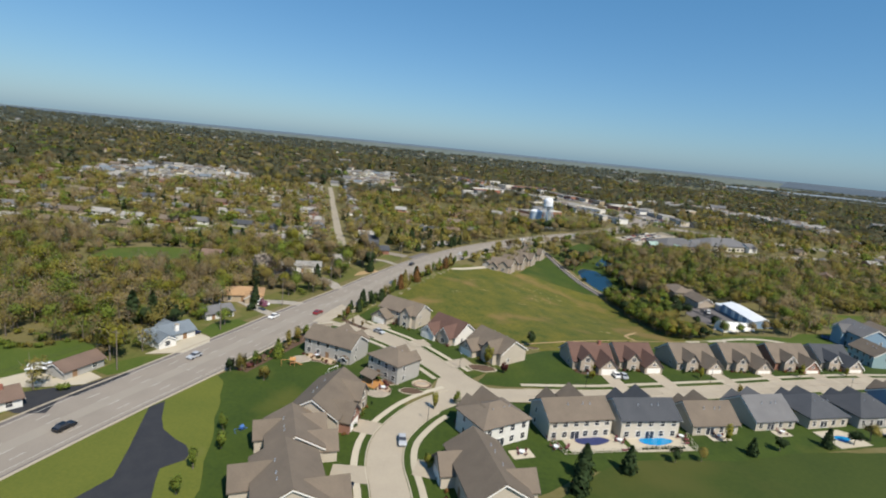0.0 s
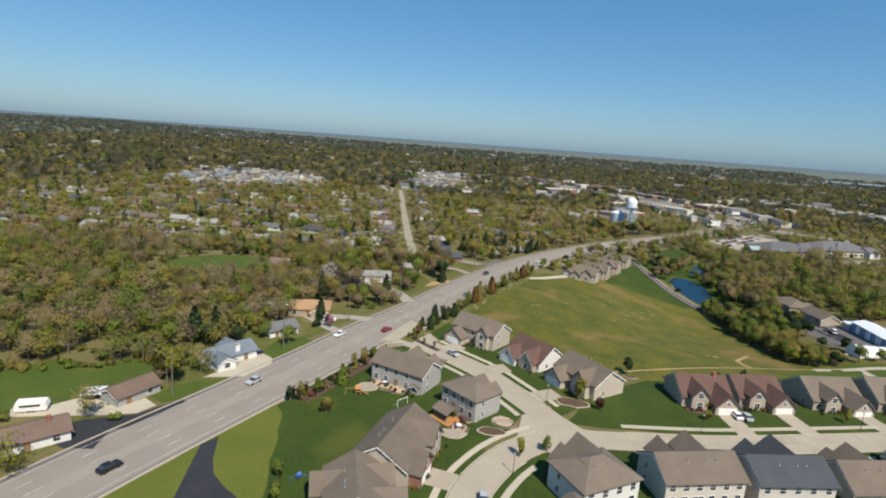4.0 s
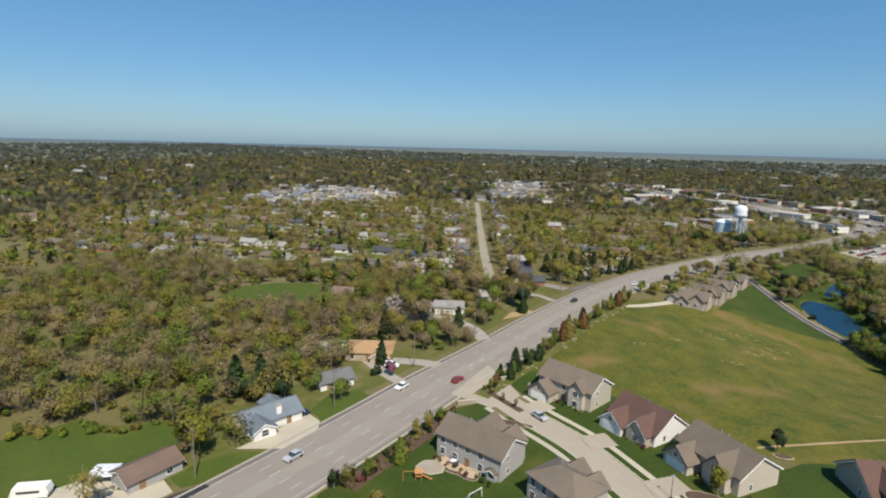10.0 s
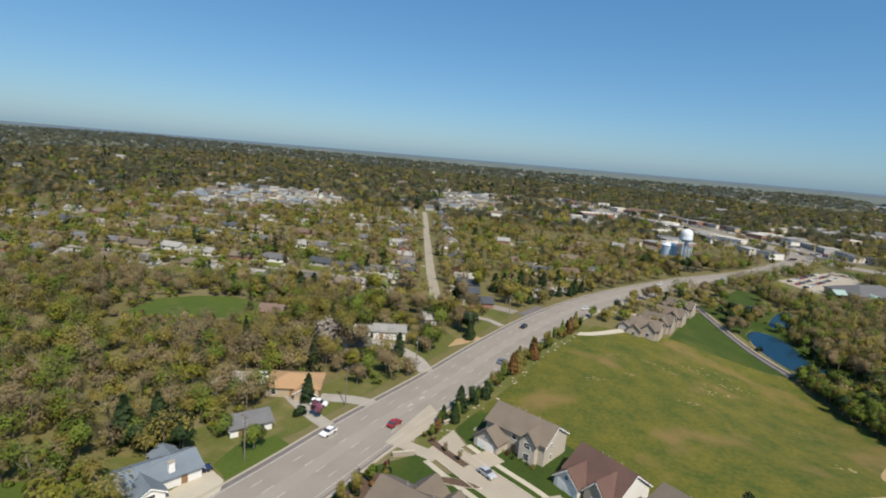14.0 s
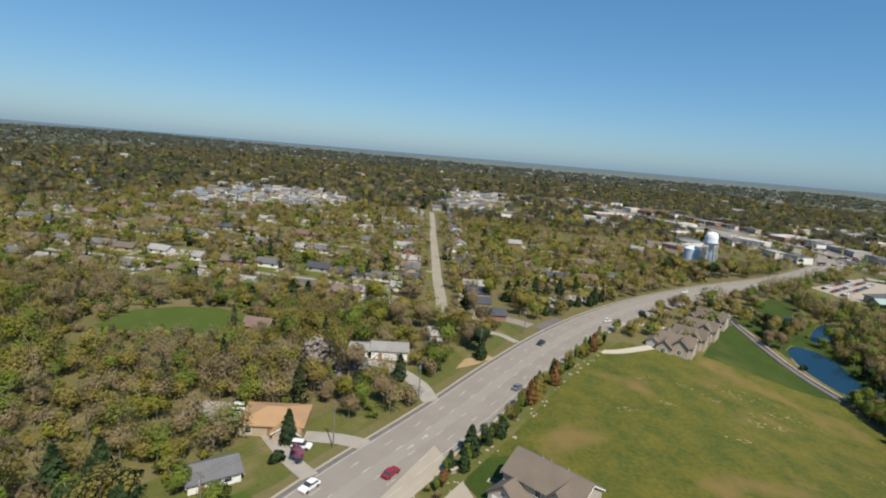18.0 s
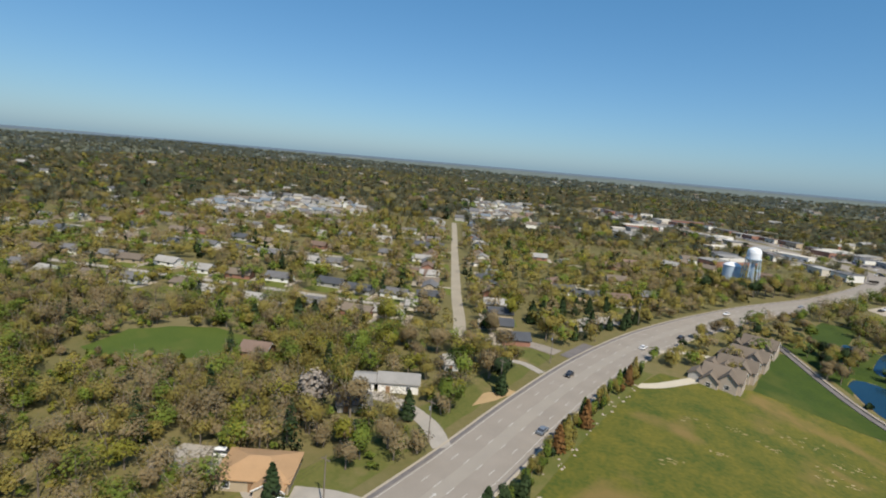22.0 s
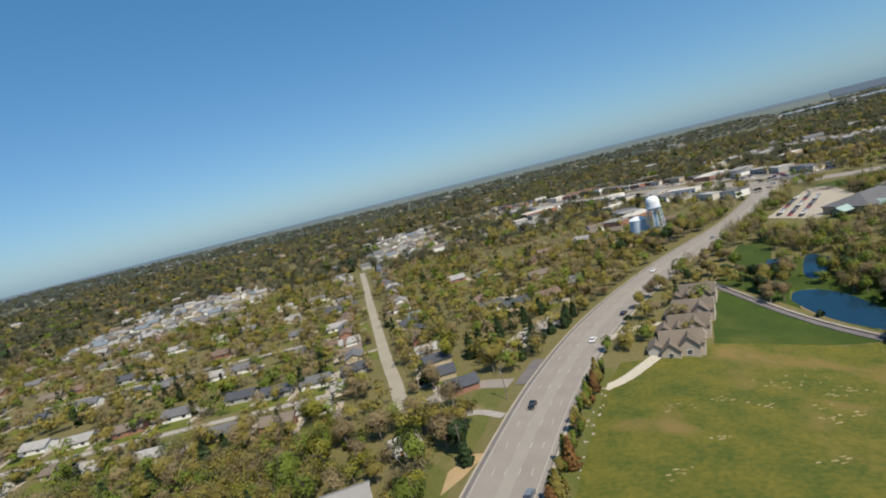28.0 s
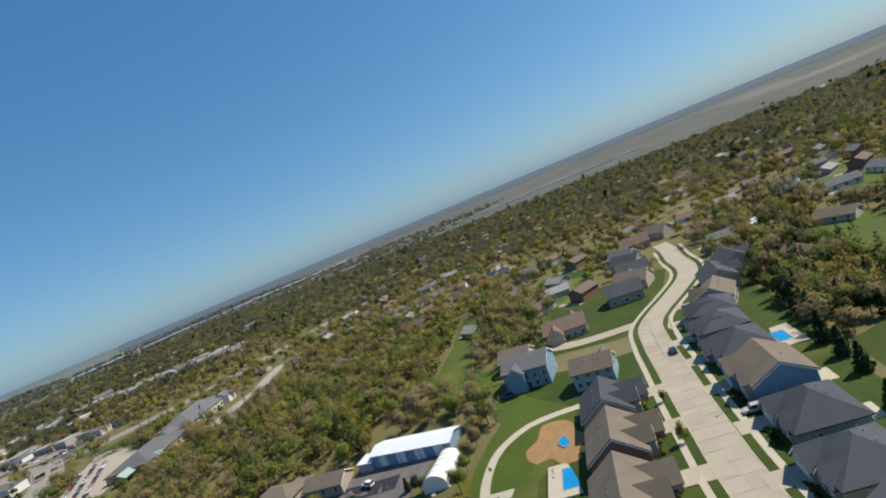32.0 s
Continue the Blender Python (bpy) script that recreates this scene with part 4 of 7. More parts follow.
# houses on the outer side of the curving street, fronts to the east
house(24.6, -113.2, 82, 19, 12.5, 4.6, 3.8, "beige", "brown", "large house with a brown roof and brick gable", wings=((-4.5, 7, 2.5, 3.4, 3.2, "brickgarage"), (4.4, 6, 1.5, 4.6, 3.0, "stone")))
house(21.6, -130.6, 112, 13.5, 11.5, 4.2, 3.2, "beige", "brown", "large beige house with a brown roof", wings=((-3.2, 6.6, 3.0, 3.2, 2.8, "garage"), (3.6, 5.4, 1.4, 4.0, 2.4, "stone"), (2.5, 6, -2.4, 3.6, 2.6, "plain")))
house(26, -146.6, 114, 16.5, 13, 4.2, 3.6, "beige", "brown", "large house with a broad brown roof", wings=((-4.6, 7, 4.0, 3.4, 3.2, "garage"), (3, 7, -4, 3.4, 3.0, "plain")))
house(64, -137, -72, 20, 12, 5.0, 3.8, "beige", "brown", "house with a long brown roof and a brick porch", wings=((-5, 7, 3.0, 3.4, 3.0, "garage"), (4, 6, -2.5, 4.4, 3.0, "plain")))
for a in ((29, -117.2, 38.5, -118.6), (27.5, -128, 29, -128), (32, -137.6, 40, -137), (56, -133, 49, -132)):
    drive_to(*a, 6.0)
for a in ((28, -44, 23, -50), (45, -57, 39, -61), (60, -70, 53, -75)):
    drive_to(*a, 6.0)
# grey row houses by the far end of the field
for k, (x, y, deg) in enumerate(((78.5, 90, -20), (86.5, 106.4, -22), (94.6, 123.4, -24), (102.8, 142.4, -25))):
    house(x, y, deg, 13.5, 9.5, 4.2, 3.0, "stone", "brown", "two-storey grey-brown row house with stepped gables", wings=((-3.4, 6.0, 4.2, 3.2, 2.6, "plain"), (2.2, 6.4, 2.0, 4.0, 2.9, "plain"), (3.0, 6.5, -2.0, 3.8, 2.4, "plain")), wins=1)
    hx, hy = local(x, y, deg, -8.2, -3.6)
    house(hx, hy, deg + 90, 7.0, 5.0, 2.6, 1.5, "grey", "brown", "low side garage of a row house", wins=0, name="garage")
# across the road
house(-46, -107, 73, 11, 7, 2.7, 1.6, "grey", "rust", "low ranch house with a brown roof", wins=1)
house(-51, -131, 53, 15, 8, 2.7, 1.7, "white", "rust", "low white ranch house with a rusty brown roof", wins=1, chimney=True)
house(-37, -79, 60, 14, 8.5, 2.8, 2.0, "white", "blue", "low house with a blue-grey roof and white chimney", wings=((-4, 5.4, 3.2, 2.6, 1.6, "plain"), (3, 5, -2.6, 2.6, 1.5, "plain")), wins=1)
hc = base("chimney_stack", put(-33.5, -79.5, 60), "white painted chimney stack on a low house", "chimney")
part("shaft", Build().box(-0.6, -0.4, 0, 0.6, 0.4, 5.2).mesh("shaft", M["white"]), hc)
part("cap", Build().box(-0.7, -0.5, 5.2, 0.7, 0.5, 5.35).mesh("cap", M["concrete"]), hc)
house(-33, -30, 18, 15, 11, 2.8, 2.2, "tan", "tan", "low house with a broad tan hip roof", True, wings=((4, 6, 2, 2.6, 1.8, "plain"),), wins=1)
house(-33, -54, 50, 10, 7, 2.6, 1.8, "white", "grey", "small grey-roofed house with a white gable", wins=1)
house(-23.5, 25.5, 18, 12, 8, 3.4, 1.6, "white", "pale", "low white house with a pale grey roof", wins=1)
house(-33, 22, 18, 6, 7, 3.2, 0.9, "white", "pale", "small white house with a flat pale roof", wins=1)
house(-30, 8, 30, 9, 7, 2.6, 1.8, "grey", "grey", "small grey-roofed house behind a fir", wins=1)
house(-74, 26, 10, 9, 8, 3.4, 2.2, "brick", "rust", "old red-brown barn-like house", wins=1)
house(-13, 50, 30, 8, 7, 2.8, 2.0, "white", "pale", "small house with a pale metal roof", wins=1)
# duplex houses behind the firs, with a looping drive
for x, y, deg, L, rf, wl_ in ((12, 189, 25, 13, "dark", "white"), (25, 182, 25, 13, "dark", "tan"), (42, 243, 10, 12, "brown", "stone"), (4, 205, 60, 11, "rust", "white"), (58, 205, 30, 12, "grey", "tan")):
    house(x, y, deg, L, 8.5, 3.2, 2.2, wl_, rf, "low house with a shingle roof behind firs", wins=1)
ribbon("loop_drive", smooth_line([(14, 212), (20, 220), (30, 224), (38, 221), (36, 213), (26, 209), (14, 212)], 2.5), -1.8, 1.8, 0.1, M["walk"], "pale looping drive before a house", "drive")
# behind the east rows
house(231, -1, 95, 16, 13, 7.0, 3.4, "blue", "grey", "tall pale blue house with a grey roof and deck", wings=((3, 6, -2, 6.4, 2.6, "plain"),))
house(246, 9, 95, 12, 11, 5.0, 3.2, "beige", "brown", "small house with a brown roof", wins=1)
house(218, -27, 95, 12.5, 10, 5.4, 3.0, "teal", "brown", "pale green house with a brown roof and white deck", wings=((-3, 6, 2.6, 4.6, 2.6, "garage"),))
house(270, -5, 105, 17, 13, 4.2, 3.4, "stone", "rust", "large dark brown roofed house", wings=((4, 6, -3, 4.0, 2.8, "plain"), (-4, 6, 3, 4.0, 2.8, "plain")))
for x, y, deg, rf in ((296, -27, 100, "dark"), (312, -29, 80, "brown"), (330, -27, 100, "dark"), (350, -22, 70, "dark"), (366, -18, 60, "grey"), (395, -22, 100, "rust"), (410, -34, 60, "brown"), (282, -64, 10, "dark"), (300, -70, 20, "dark")):
    house(x, y, deg, 15, 12, 4.4, 3.8, "stone", rf, "house by the bend with a steep dark roof", wings=((3, 6, 3, 4.0, 2.8, "plain"),), wins=1)

# ---- larger single things ----
# water tower and ground tank
wt = base("water_tower", put(129, 285), "pale blue legged water tower with a rounded white tank", "water tower")
part("tank", Build().spin([(0.1, 18.6), (2.4, 19.0), (4.0, 20.4), (4.5, 22.0), (4.5, 26.0), (4.0, 27.8), (2.6, 29.0), (0.1, 29.6)], 24).mesh("tank", M["metal_white"]), wt, "rounded white tank")
part("riser", Build().tube((0, 0, -0.5), (0, 0, 19.0), 1.1, 1.1, 16).mesh("riser", M["tank_blue"]), wt, "pale blue riser pipe")
for i in range(6):
    a = i * math.pi / 3
    part("leg", cached(("wtl", i), lambda: Build().tube((6.2 * math.cos(a), 6.2 * math.sin(a), -0.5), (4.4 * math.cos(a), 4.4 * math.sin(a), 22.0), 0.42, 0.34, 10).mesh("leg", M["tank_blue"])), wt)
for z in (7.0, 14.0):
    part("strut_ring", Build().spin([(5.9 - z * 0.08, z), (6.15 - z * 0.08, z), (6.15 - z * 0.08, z + 0.3), (5.9 - z * 0.08, z + 0.3), (5.9 - z * 0.08, z)], 6).mesh("strut_ring", M["tank_blue"]), wt)
part("walkway", Build().spin([(4.5, 21.6), (5.3, 21.6), (5.3, 21.8), (4.5, 21.8)], 24).mesh("walkway", M["tank_blue"]), wt)
gt = base("storage_tank", put(119.5, 296), "tall pale blue round water tank with a white roof", "tank")
part("shell", Build().spin([(5.8, -0.5), (5.8, 14.0), (6.0, 14.0), (6.0, 14.4)], 28).mesh("shell", M["tank_blue"]), gt)
part("dome", Build().spin([(6.0, 14.4), (4.5, 15.5), (2.4, 16.3), (0.05, 16.6)], 28).mesh("dome", M["metal_white"]), gt, "white domed roof")
# long metal barn with a white tunnel shed beside it
bn = base("metal_barn", put(199, 32.6, 92), "long blue-grey metal barn with a white metal roof", "barn")
part("wall", Build().prism([(-4.8, -1.5), (4.8, -1.5), (4.8, 3.4), (0, 4.5), (-4.8, 3.4)], "x", -15.5, 15.5).mesh("wall", surf("blue_sheet_metal", (0.22, 0.32, 0.45), (0.18, 0.27, 0.40), 2.0, 0.2, 0.5, 0.03)), bn)
part("roof", gable_roof(31, 9.6, 3.5, 1.2, 0.4, 0.15).mesh("roof", M["metal_white"]), bn)
for i in range(12):
    part("wall_rib", cached("brib", lambda: Build().box(-0.15, -0.12, -1.0, 0.15, 0, 4.2).mesh("wall_rib", M["metal_grey"])), bn, "", pose(-14.6 + i * 2.65, 4.9, -0.9, 0, 0, 180))
for i in range(4):
    part("barn_door", cached("bdoor", lambda: Build().box(-1.7, -0.12, -0.6, 1.7, 0, 3.0).box(-1.7, -0.16, 1.1, 1.7, 0, 1.2).mesh("barn_door", M["white"])), bn, "white sliding barn door", pose(-11 + i * 7.2, 4.82, 0, 0, 0, 180))
an = base("lean_to", put(195.5, 50.5, 92), "low metal lean-to at the barn end", "shed")
part("wall", Build().box(-2.8, -3.0, -1.2, 2.8, 3.0, 2.6).mesh("wall", M["metal_grey"]), an)
part("roof", Build().prism([(-3.2, 2.9), (3.2, 2.6), (3.2, 2.75), (-3.2, 3.05)], "x", -3.1, 3.1).mesh("roof", M["metal_white"]), an, "pale metal roof")
tn = base("tunnel_shed", put(186, 16.2, 6), "white fabric tunnel shed with a rounded roof", "shed")
arch = [(4.2 * math.cos(a), 3.4 * math.sin(a)) for a in np.linspace(0, math.pi, 13)]
part("cover", Build().prism([(4.2, -1.5)] + arch + [(-4.2, -1.5)], "x", -7.5, 7.5).mesh("cover", M["white"]), tn)
for i in range(6):
    rb = Build()
    for k in range(12):
        rb.tube((0, arch[k][0] * 1.01, arch[k][1] * 1.01), (0, arch[k + 1][0] * 1.01, arch[k + 1][1] * 1.01), 0.09, 0.09, 5)
    part("hoop", rb.mesh("hoop", M["metal_grey"]), tn, "", pose(-7.3 + i * 2.92, 0, 0))
house(184, 84, 95, 18, 12, 3.4, 2.6, "stone", "brown", "large low brown-roofed house by the pond", True, wings=((-5, 7, 3, 3.0, 2.2, "plain"),), wins=1)
house(188, 64, 100, 15, 9, 3.2, 2.4, "stone", "brown", "long low brown-roofed outbuilding", wins=1)
CLEAR.append(np.array([(176, 8), (214, 8), (214, 60), (176, 64)]))
# pavilion by the pond
pv = base("pavilion", put(171, 74.5, 20), "small open pavilion with a teal canvas roof", "pavilion")
for i, (px, py) in enumerate(((-2, -2), (2, -2), (2, 2), (-2, 2))):
    part("post", cached("pvp", lambda: Build().box(-0.08, -0.08, -0.3, 0.08, 0.08, 2.5).mesh("post", M["wood"])), pv, "", pose(px, py, 0))
part("canopy", hip_roof(5, 5, 2.5, 1.2, 0.2, 0.1).mesh("canopy", M["teal"]), pv, "teal canvas canopy")


# school-like low building and red block
def low_block(x, y, deg, L, D, h, wall, roof, label, name="commercial_building", flat=True):
    b = base(name, put(x, y, deg), label, "building")
    STANDING.append((x, y, max(L, D) / 2 + 2))
    part("wall", Build().box(-L / 2, -D / 2, -2, L / 2, D / 2, h).mesh("wall", wall), b)
    if flat:
        part("roof", Build().box(-L / 2 - 0.2, -D / 2 - 0.2, h, L / 2 + 0.2, D / 2 + 0.2, h + 0.5).mesh("roof", roof), b)
    else:
        part("roof", hip_roof(L, D, h, D * 0.2, 0.8, 0.4).mesh("roof", roof), b)
    n = int(L / 5)
    for i in range(n):
        for sd in (-1, 1):
            part("window", cached(("lb", h > 5), lambda: Build().box(-1.4, -0.08, 0.9, 1.4, 0, 2.5).mesh("window", M["glass"])), b, "dark glazed window", pose(-L / 2 + (i + 0.5) * L / n, sd * (D / 2 + 0.02), 0, 0, 0, 0 if sd < 0 else 180))
    return b


low_block(236, 240, 24, 42, 26, 4.2, WALL["tan"], ROOF["grey"], "low public building with a broad grey hip roof", flat=False)
low_block(287, 268, 24, 52, 28, 4.6, WALL["cream"], ROOF["grey"], "low wing with a grey hip roof and pale gable", flat=False)
for ex, ey, ed in ((213, 228, 24), (231, 225, -66)):
    eb = base("entrance_porch", put(ex, ey, ed), "school entrance porch with a pale teal gable roof", "porch")
    part("roof", gable_roof(9, 8, 3.6, 2.2, 0.4, 0.25).mesh("roof", M["teal_roof"]), eb)
    for px in (-4, 4):
        for py in (-3.4, 3.4):
            part("post", cached("epost", lambda: Build().box(-0.25, -0.25, -0.5, 0.25, 0.25, 3.7).mesh("post", M["brick"])), eb, "", pose(px, py, 0))
for gx_, gy_, gd in ((311, 266, 24), (258, 254, 24)):
    gb = base("gabled_block", put(gx_, gy_, gd), "white gabled end block of the low building", "building")
    part("wall", Build().prism([(-7, -1), (7, -1), (7, 4.6), (0, 7.6), (-7, 4.6)], "x", -5, 5).mesh("wall", WALL["white"]), gb)
    part("roof", gable_roof(10, 14, 4.7, 3.2, 0.3, 0.3).mesh("roof", ROOF["grey"]), gb)
low_block(75, 634, 20, 44, 20, 7, M["brick"], WALL["cream"], "long red brick building with a flat roof")
low_block(160, 820, 15, 60, 18, 6, M["brick"], ROOF["rust"], "long red-roofed building far off")
rng = random.Random(11)
for i in range(46):
    x, y = rng.uniform(20, 420), rng.uniform(380, 900)
    if math.hypot(x - 129, y - 285) < 30 or any(abs(x - a) < 25 and abs(y - b) < 25 for a, b in ((75, 634), (160, 820), (272, 440))) or min(math.hypot(x - p[0], y - p[1]) for p in CROSS + ROAD) < 30 or (x > 150 and y < 440) or (x < 120 and y < 470):
        continue
    low_block(x, y, rng.choice((18, -45, 40)), rng.uniform(14, 44), rng.uniform(10, 22), rng.uniform(3.5, 6), WALL[rng.choice(("cream", "white", "brick", "tan", "grey"))], (ROOF["pale"], WALL["cream"], ROOF["grey"], ROOF["pale"])[rng.randrange(4)], "distant flat-roofed shop building with pale walls")


def car(x, y, deg, paint, label, up=0.14, kind="car"):
    """A car facing its own +x."""
    c = base(kind, put(x, y, deg, up), label, "car")
    van = kind != "car"
    side = [(-2.3, 0.35), (2.25, 0.35), (2.3, 0.75), (1.9, 0.92), (1.0, 1.0), (-1.9, 1.02), (-2.3, 0.9)]
    part("body", cached(("cb", paint, van), lambda: Build().prism(side, "y", -0.9, 0.9).mesh("body", CAR_PAINT[paint])), c)
    cab = [(-1.9, 1.0), (0.95, 1.0), (0.25, 1.48), (-1.3, 1.5)] if not van else [(-2.2, 1.0), (1.0, 1.0), (0.5, 1.75), (-2.1, 1.75)]
    part("window_glass", cached(("cw", van), lambda: Build().prism(cab, "y", -0.8, 0.8).mesh("window_glass", M["glass"])), c, "dark tinted windows")
    z = 1.5 if not van else 1.75
    part("roof_panel", cached(("cr", paint, van), lambda: Build().box(-1.3 if not van else -2.1, -0.76, z - 0.04, 0.2 if not van else 0.45, 0.76, z + 0.03).mesh("roof_panel", CAR_PAINT[paint])), c)
    for wx in (-1.4, 1.4):
        for wy in (-0.82, 0.82):
            part("wheel", cached("cwheel", lambda: Build().tube((0, -0.12, 0.33), (0, 0.12, 0.33), 0.33, 0.33, 12).mesh("wheel", M["rubber"])), c, "", pose(wx, wy, 0))
    for wy in (-0.6, 0.6):
        part("headlight", cached("chl", lambda: Build().box(2.2, -0.18, 0.62, 2.32, 0.18, 0.76).mesh("headlight", M["white"])), c, "", pose(0, wy, 0))
    return c


# shops and car parks along the cross road
crp = np.array(CROSS)
crs = np.concatenate([[0], np.cumsum(np.linalg.norm(np.diff(crp, axis=0), axis=1))])
for i in range(34):
    q = 20 + i * 17.5
    if q > crs[-1] - 260:
        break
    x, y = np.interp(q, crs, crp[:, 0]), np.interp(q, crs, crp[:, 1])
    x2, y2 = np.interp(q + 2, crs, crp[:, 0]), np.interp(q + 2, crs, crp[:, 1])
    deg = math.degrees(math.atan2(y2 - y, x2 - x))
    for sd in (-1, 1):
        off = rng.uniform(26, 44)
        lx, ly = local(x, y, deg, 0, sd * off)
        lot = [local(lx, ly, deg, a * 9.5, b * 13) for a, b in ((-1, -1), (1, -1), (1, 1), (-1, 1))]
        sheet("car_park", lot, 0.1, M[rng.choice(("gravel", "patch", "asphalt"))], "worn asphalt car park of roadside shops", category="lot")
        bx, by = local(x, y, deg, rng.uniform(-4, 4), sd * (off + 22))
        low_block(bx, by, deg, rng.uniform(13, 17), rng.uniform(10, 18), rng.uniform(3.6, 6), WALL[rng.choice(("cream", "white", "brick", "tan", "grey"))], (ROOF["pale"], ROOF["grey"], ROOF["grey"], ROOF["pale"], WALL["grey"], ROOF["rust"])[rng.randrange(6)], "flat-roofed roadside shop beside a car park")
        for k in range(rng.randrange(1, 5)):
            cx, cy = local(lx, ly, deg, -7 + k * 3.4, rng.choice((-6, 5)))
            car(cx, cy, deg + 90, rng.choice(("black", "white", "silver", "red", "navy", "grey")), "car parked by roadside shops", 0.12)


# ---- far houses ----
FAR, YARD = {}, {}


def far_house(x, y, deg, wall, roof, L, D, eave, label):
    STANDING.append((x, y, L / 2 - 0.8))
    for key, (lx, ly, hw, hd) in (("lawn_light", (0, -D / 2 - 5, L * 0.7, 5)), ("concrete", (L / 2 + 2.2, -3, 1.6, 8))):
        pts = [local(x, y, deg, lx + a * hw, ly + b * hd) for a, b in ((-1, -1), (1, -1), (1, 1), (-1, 1))]
        YARD.setdefault(key, Build()).add([(a, b, land1(a, b) + (0.07 if key == "lawn_light" else 0.12)) for a, b in pts], [(0, 1, 2, 3)])
    if math.hypot(x - 30, y + 100) > 400:
        m = put(x, y, deg)
        w, r = Build().prism([(-D / 2, -1.5), (D / 2, -1.5), (D / 2, eave), (0, eave + D * 0.22), (-D / 2, eave)], "x", -L / 2, L / 2), gable_roof(L, D, eave, D * 0.25, 0.5, 0.3)
        for key, b in ((("wall", wall), w), (("roof", roof), r)):
            FAR.setdefault(key, Build()).add([m @ Vector(p) for p in b.v], b.f)
        return
    h = base("house", put(x, y, deg), label, "house", "distant houses")
    key = (round(L), round(D), round(eave, 1), wall)
    part("wall", cached(("fw",) + key, lambda: Build().prism([(-D / 2, -1.5), (D / 2, -1.5), (D / 2, eave), (0, eave + D * 0.22), (-D / 2, eave)], "x", -L / 2, L / 2).mesh("wall", WALL[wall])), h)
    part("roof", cached(("fr", round(L), round(D), round(eave, 1), roof), lambda: gable_roof(L, D, eave, D * 0.25, 0.5, 0.3).mesh("roof", ROOF[roof])), h)
    if math.hypot(x, y) < 420:
        for wx in (-L / 4, L / 4):
            part("window", cached("fwin", lambda: Build().box(-0.8, -0.06, 0.9, 0.8, 0, 2.2).mesh("window", M["glass"])), h, "", pose(wx, -D / 2 - 0.02, 0))


kinds = (("brick", "rust"), ("tan", "grey"), ("white", "grey"), ("cream", "pale"), ("grey", "dark"), ("brick", "brown"), ("white", "pale"), ("tan", "brown"))
# along the straight side street
for i in range(24):
    t = i / 23
    for sd in (-1, 1):
        cx, cy = -20 + (-133 + 20) * t, 84 + (470 - 84) * t
        if (i < 2 and sd < 0) or rng.random() < 0.06:
            continue
        k = kinds[rng.randrange(8)]
        far_house(cx + sd * 17 + rng.uniform(-3, 5) * sd, cy + sd * 5 + rng.uniform(-4, 4), 107 + rng.choice((0, 90)) + rng.uniform(-5, 5), k[0], ("blue", "dark", "grey", "pale", "brown")[rng.randrange(5)] if sd > 0 else k[1], 11, 8, 2.8, "small house with a %s on a tree-lined street" % ("shingle roof",))
# lines of ranch houses west
for row, (x0, y0, x1, y1, n) in enumerate(((-300, 60, -50, 92, 13), (-320, 96, -60, 128, 13), (-360, 150, -70, 182, 13), (-380, 190, -90, 226, 12), (-420, 250, -110, 284, 12), (-460, 310, -140, 346, 11))):
    for i in range(n):
        t = (i + rng.uniform(-0.25, 0.25)) / (n - 1)
        k = kinds[rng.randrange(8)]
        far_house(x0 + (x1 - x0) * t, y0 + (y1 - y0) * t + rng.uniform(-5, 5), 8 + rng.uniform(-8, 8), k[0], k[1], 13, 8, 2.8, "low ranch house among trees")
# pale new estates
for cx, cy, w, d, deg, n, wl in ((-325, 440, 170, 230, 12, 120, "cream"), (-118, 670, 100, 360, 10, 120, "cream")):
    for i in range(n):
        u, v = rng.uniform(-w / 2, w / 2), rng.uniform(-d / 2, d / 2)
        v = round(v / 24) * 24
        x, y = local(cx, cy, deg, u, v)
        far_house(x, y, deg + rng.choice((0, 90)), ("white", "cream", "grey", "tan")[rng.randrange(4)], ("pale", "grey", "brown", "pale", "blue")[rng.randrange(5)], 12, 9, 5.0 if rng.random() < 0.6 else 3.0, "pale two-storey estate house")
for cx, cy, w, d in ((-325, 440, 150, 210), (-118, 670, 84, 330)):
    sheet("estate_ground", [local(cx, cy, 12 if cx < -200 else 10, a * w / 2, b * d / 2) for a, b in ((-1, -0.7), (-0.4, -1), (1, -0.8), (0.9, 0.8), (0.1, 1), (-0.9, 0.6))], 0.1, M["verge"], "pale ground of a new housing estate", category="ground")
# scattered houses east and north
for x0, x1, y0, y1, n in ((300, 470, -10, 160, 26), (360, 620, 120, 330, 40), (-60, 130, 150, 330, 14), (20, 300, 300, 420, 18), (330, 700, -180, -20, 40), (420, 950, -160, 180, 70), (430, 900, 180, 420, 46), (-300, 100, 500, 900, 40), (-900, -400, 100, 700, 40), (300, 800, 480, 900, 30)):
    for i in range(n):
        x, y = rng.uniform(x0, x1), rng.uniform(y0, y1)
        if min((math.hypot(x - p[0], y - p[1]) for p in ROAD + CROSS)) < 26 or any(math.hypot(x - a, y - b) < r + 8 for a, b, r in STANDING) or (140 < x < 300 and y < 330) or (60 < x < 145 and y < 235):
            continue
        k = kinds[rng.randrange(8)]
        far_house(x, y, rng.choice((15, 60, 105, 150)), k[0], ("grey", "brown", "pale", "rust")[rng.randrange(4)], 12, 9, 3.0 if rng.random() < 0.6 else 4.8, "house among trees with a weathered roof")

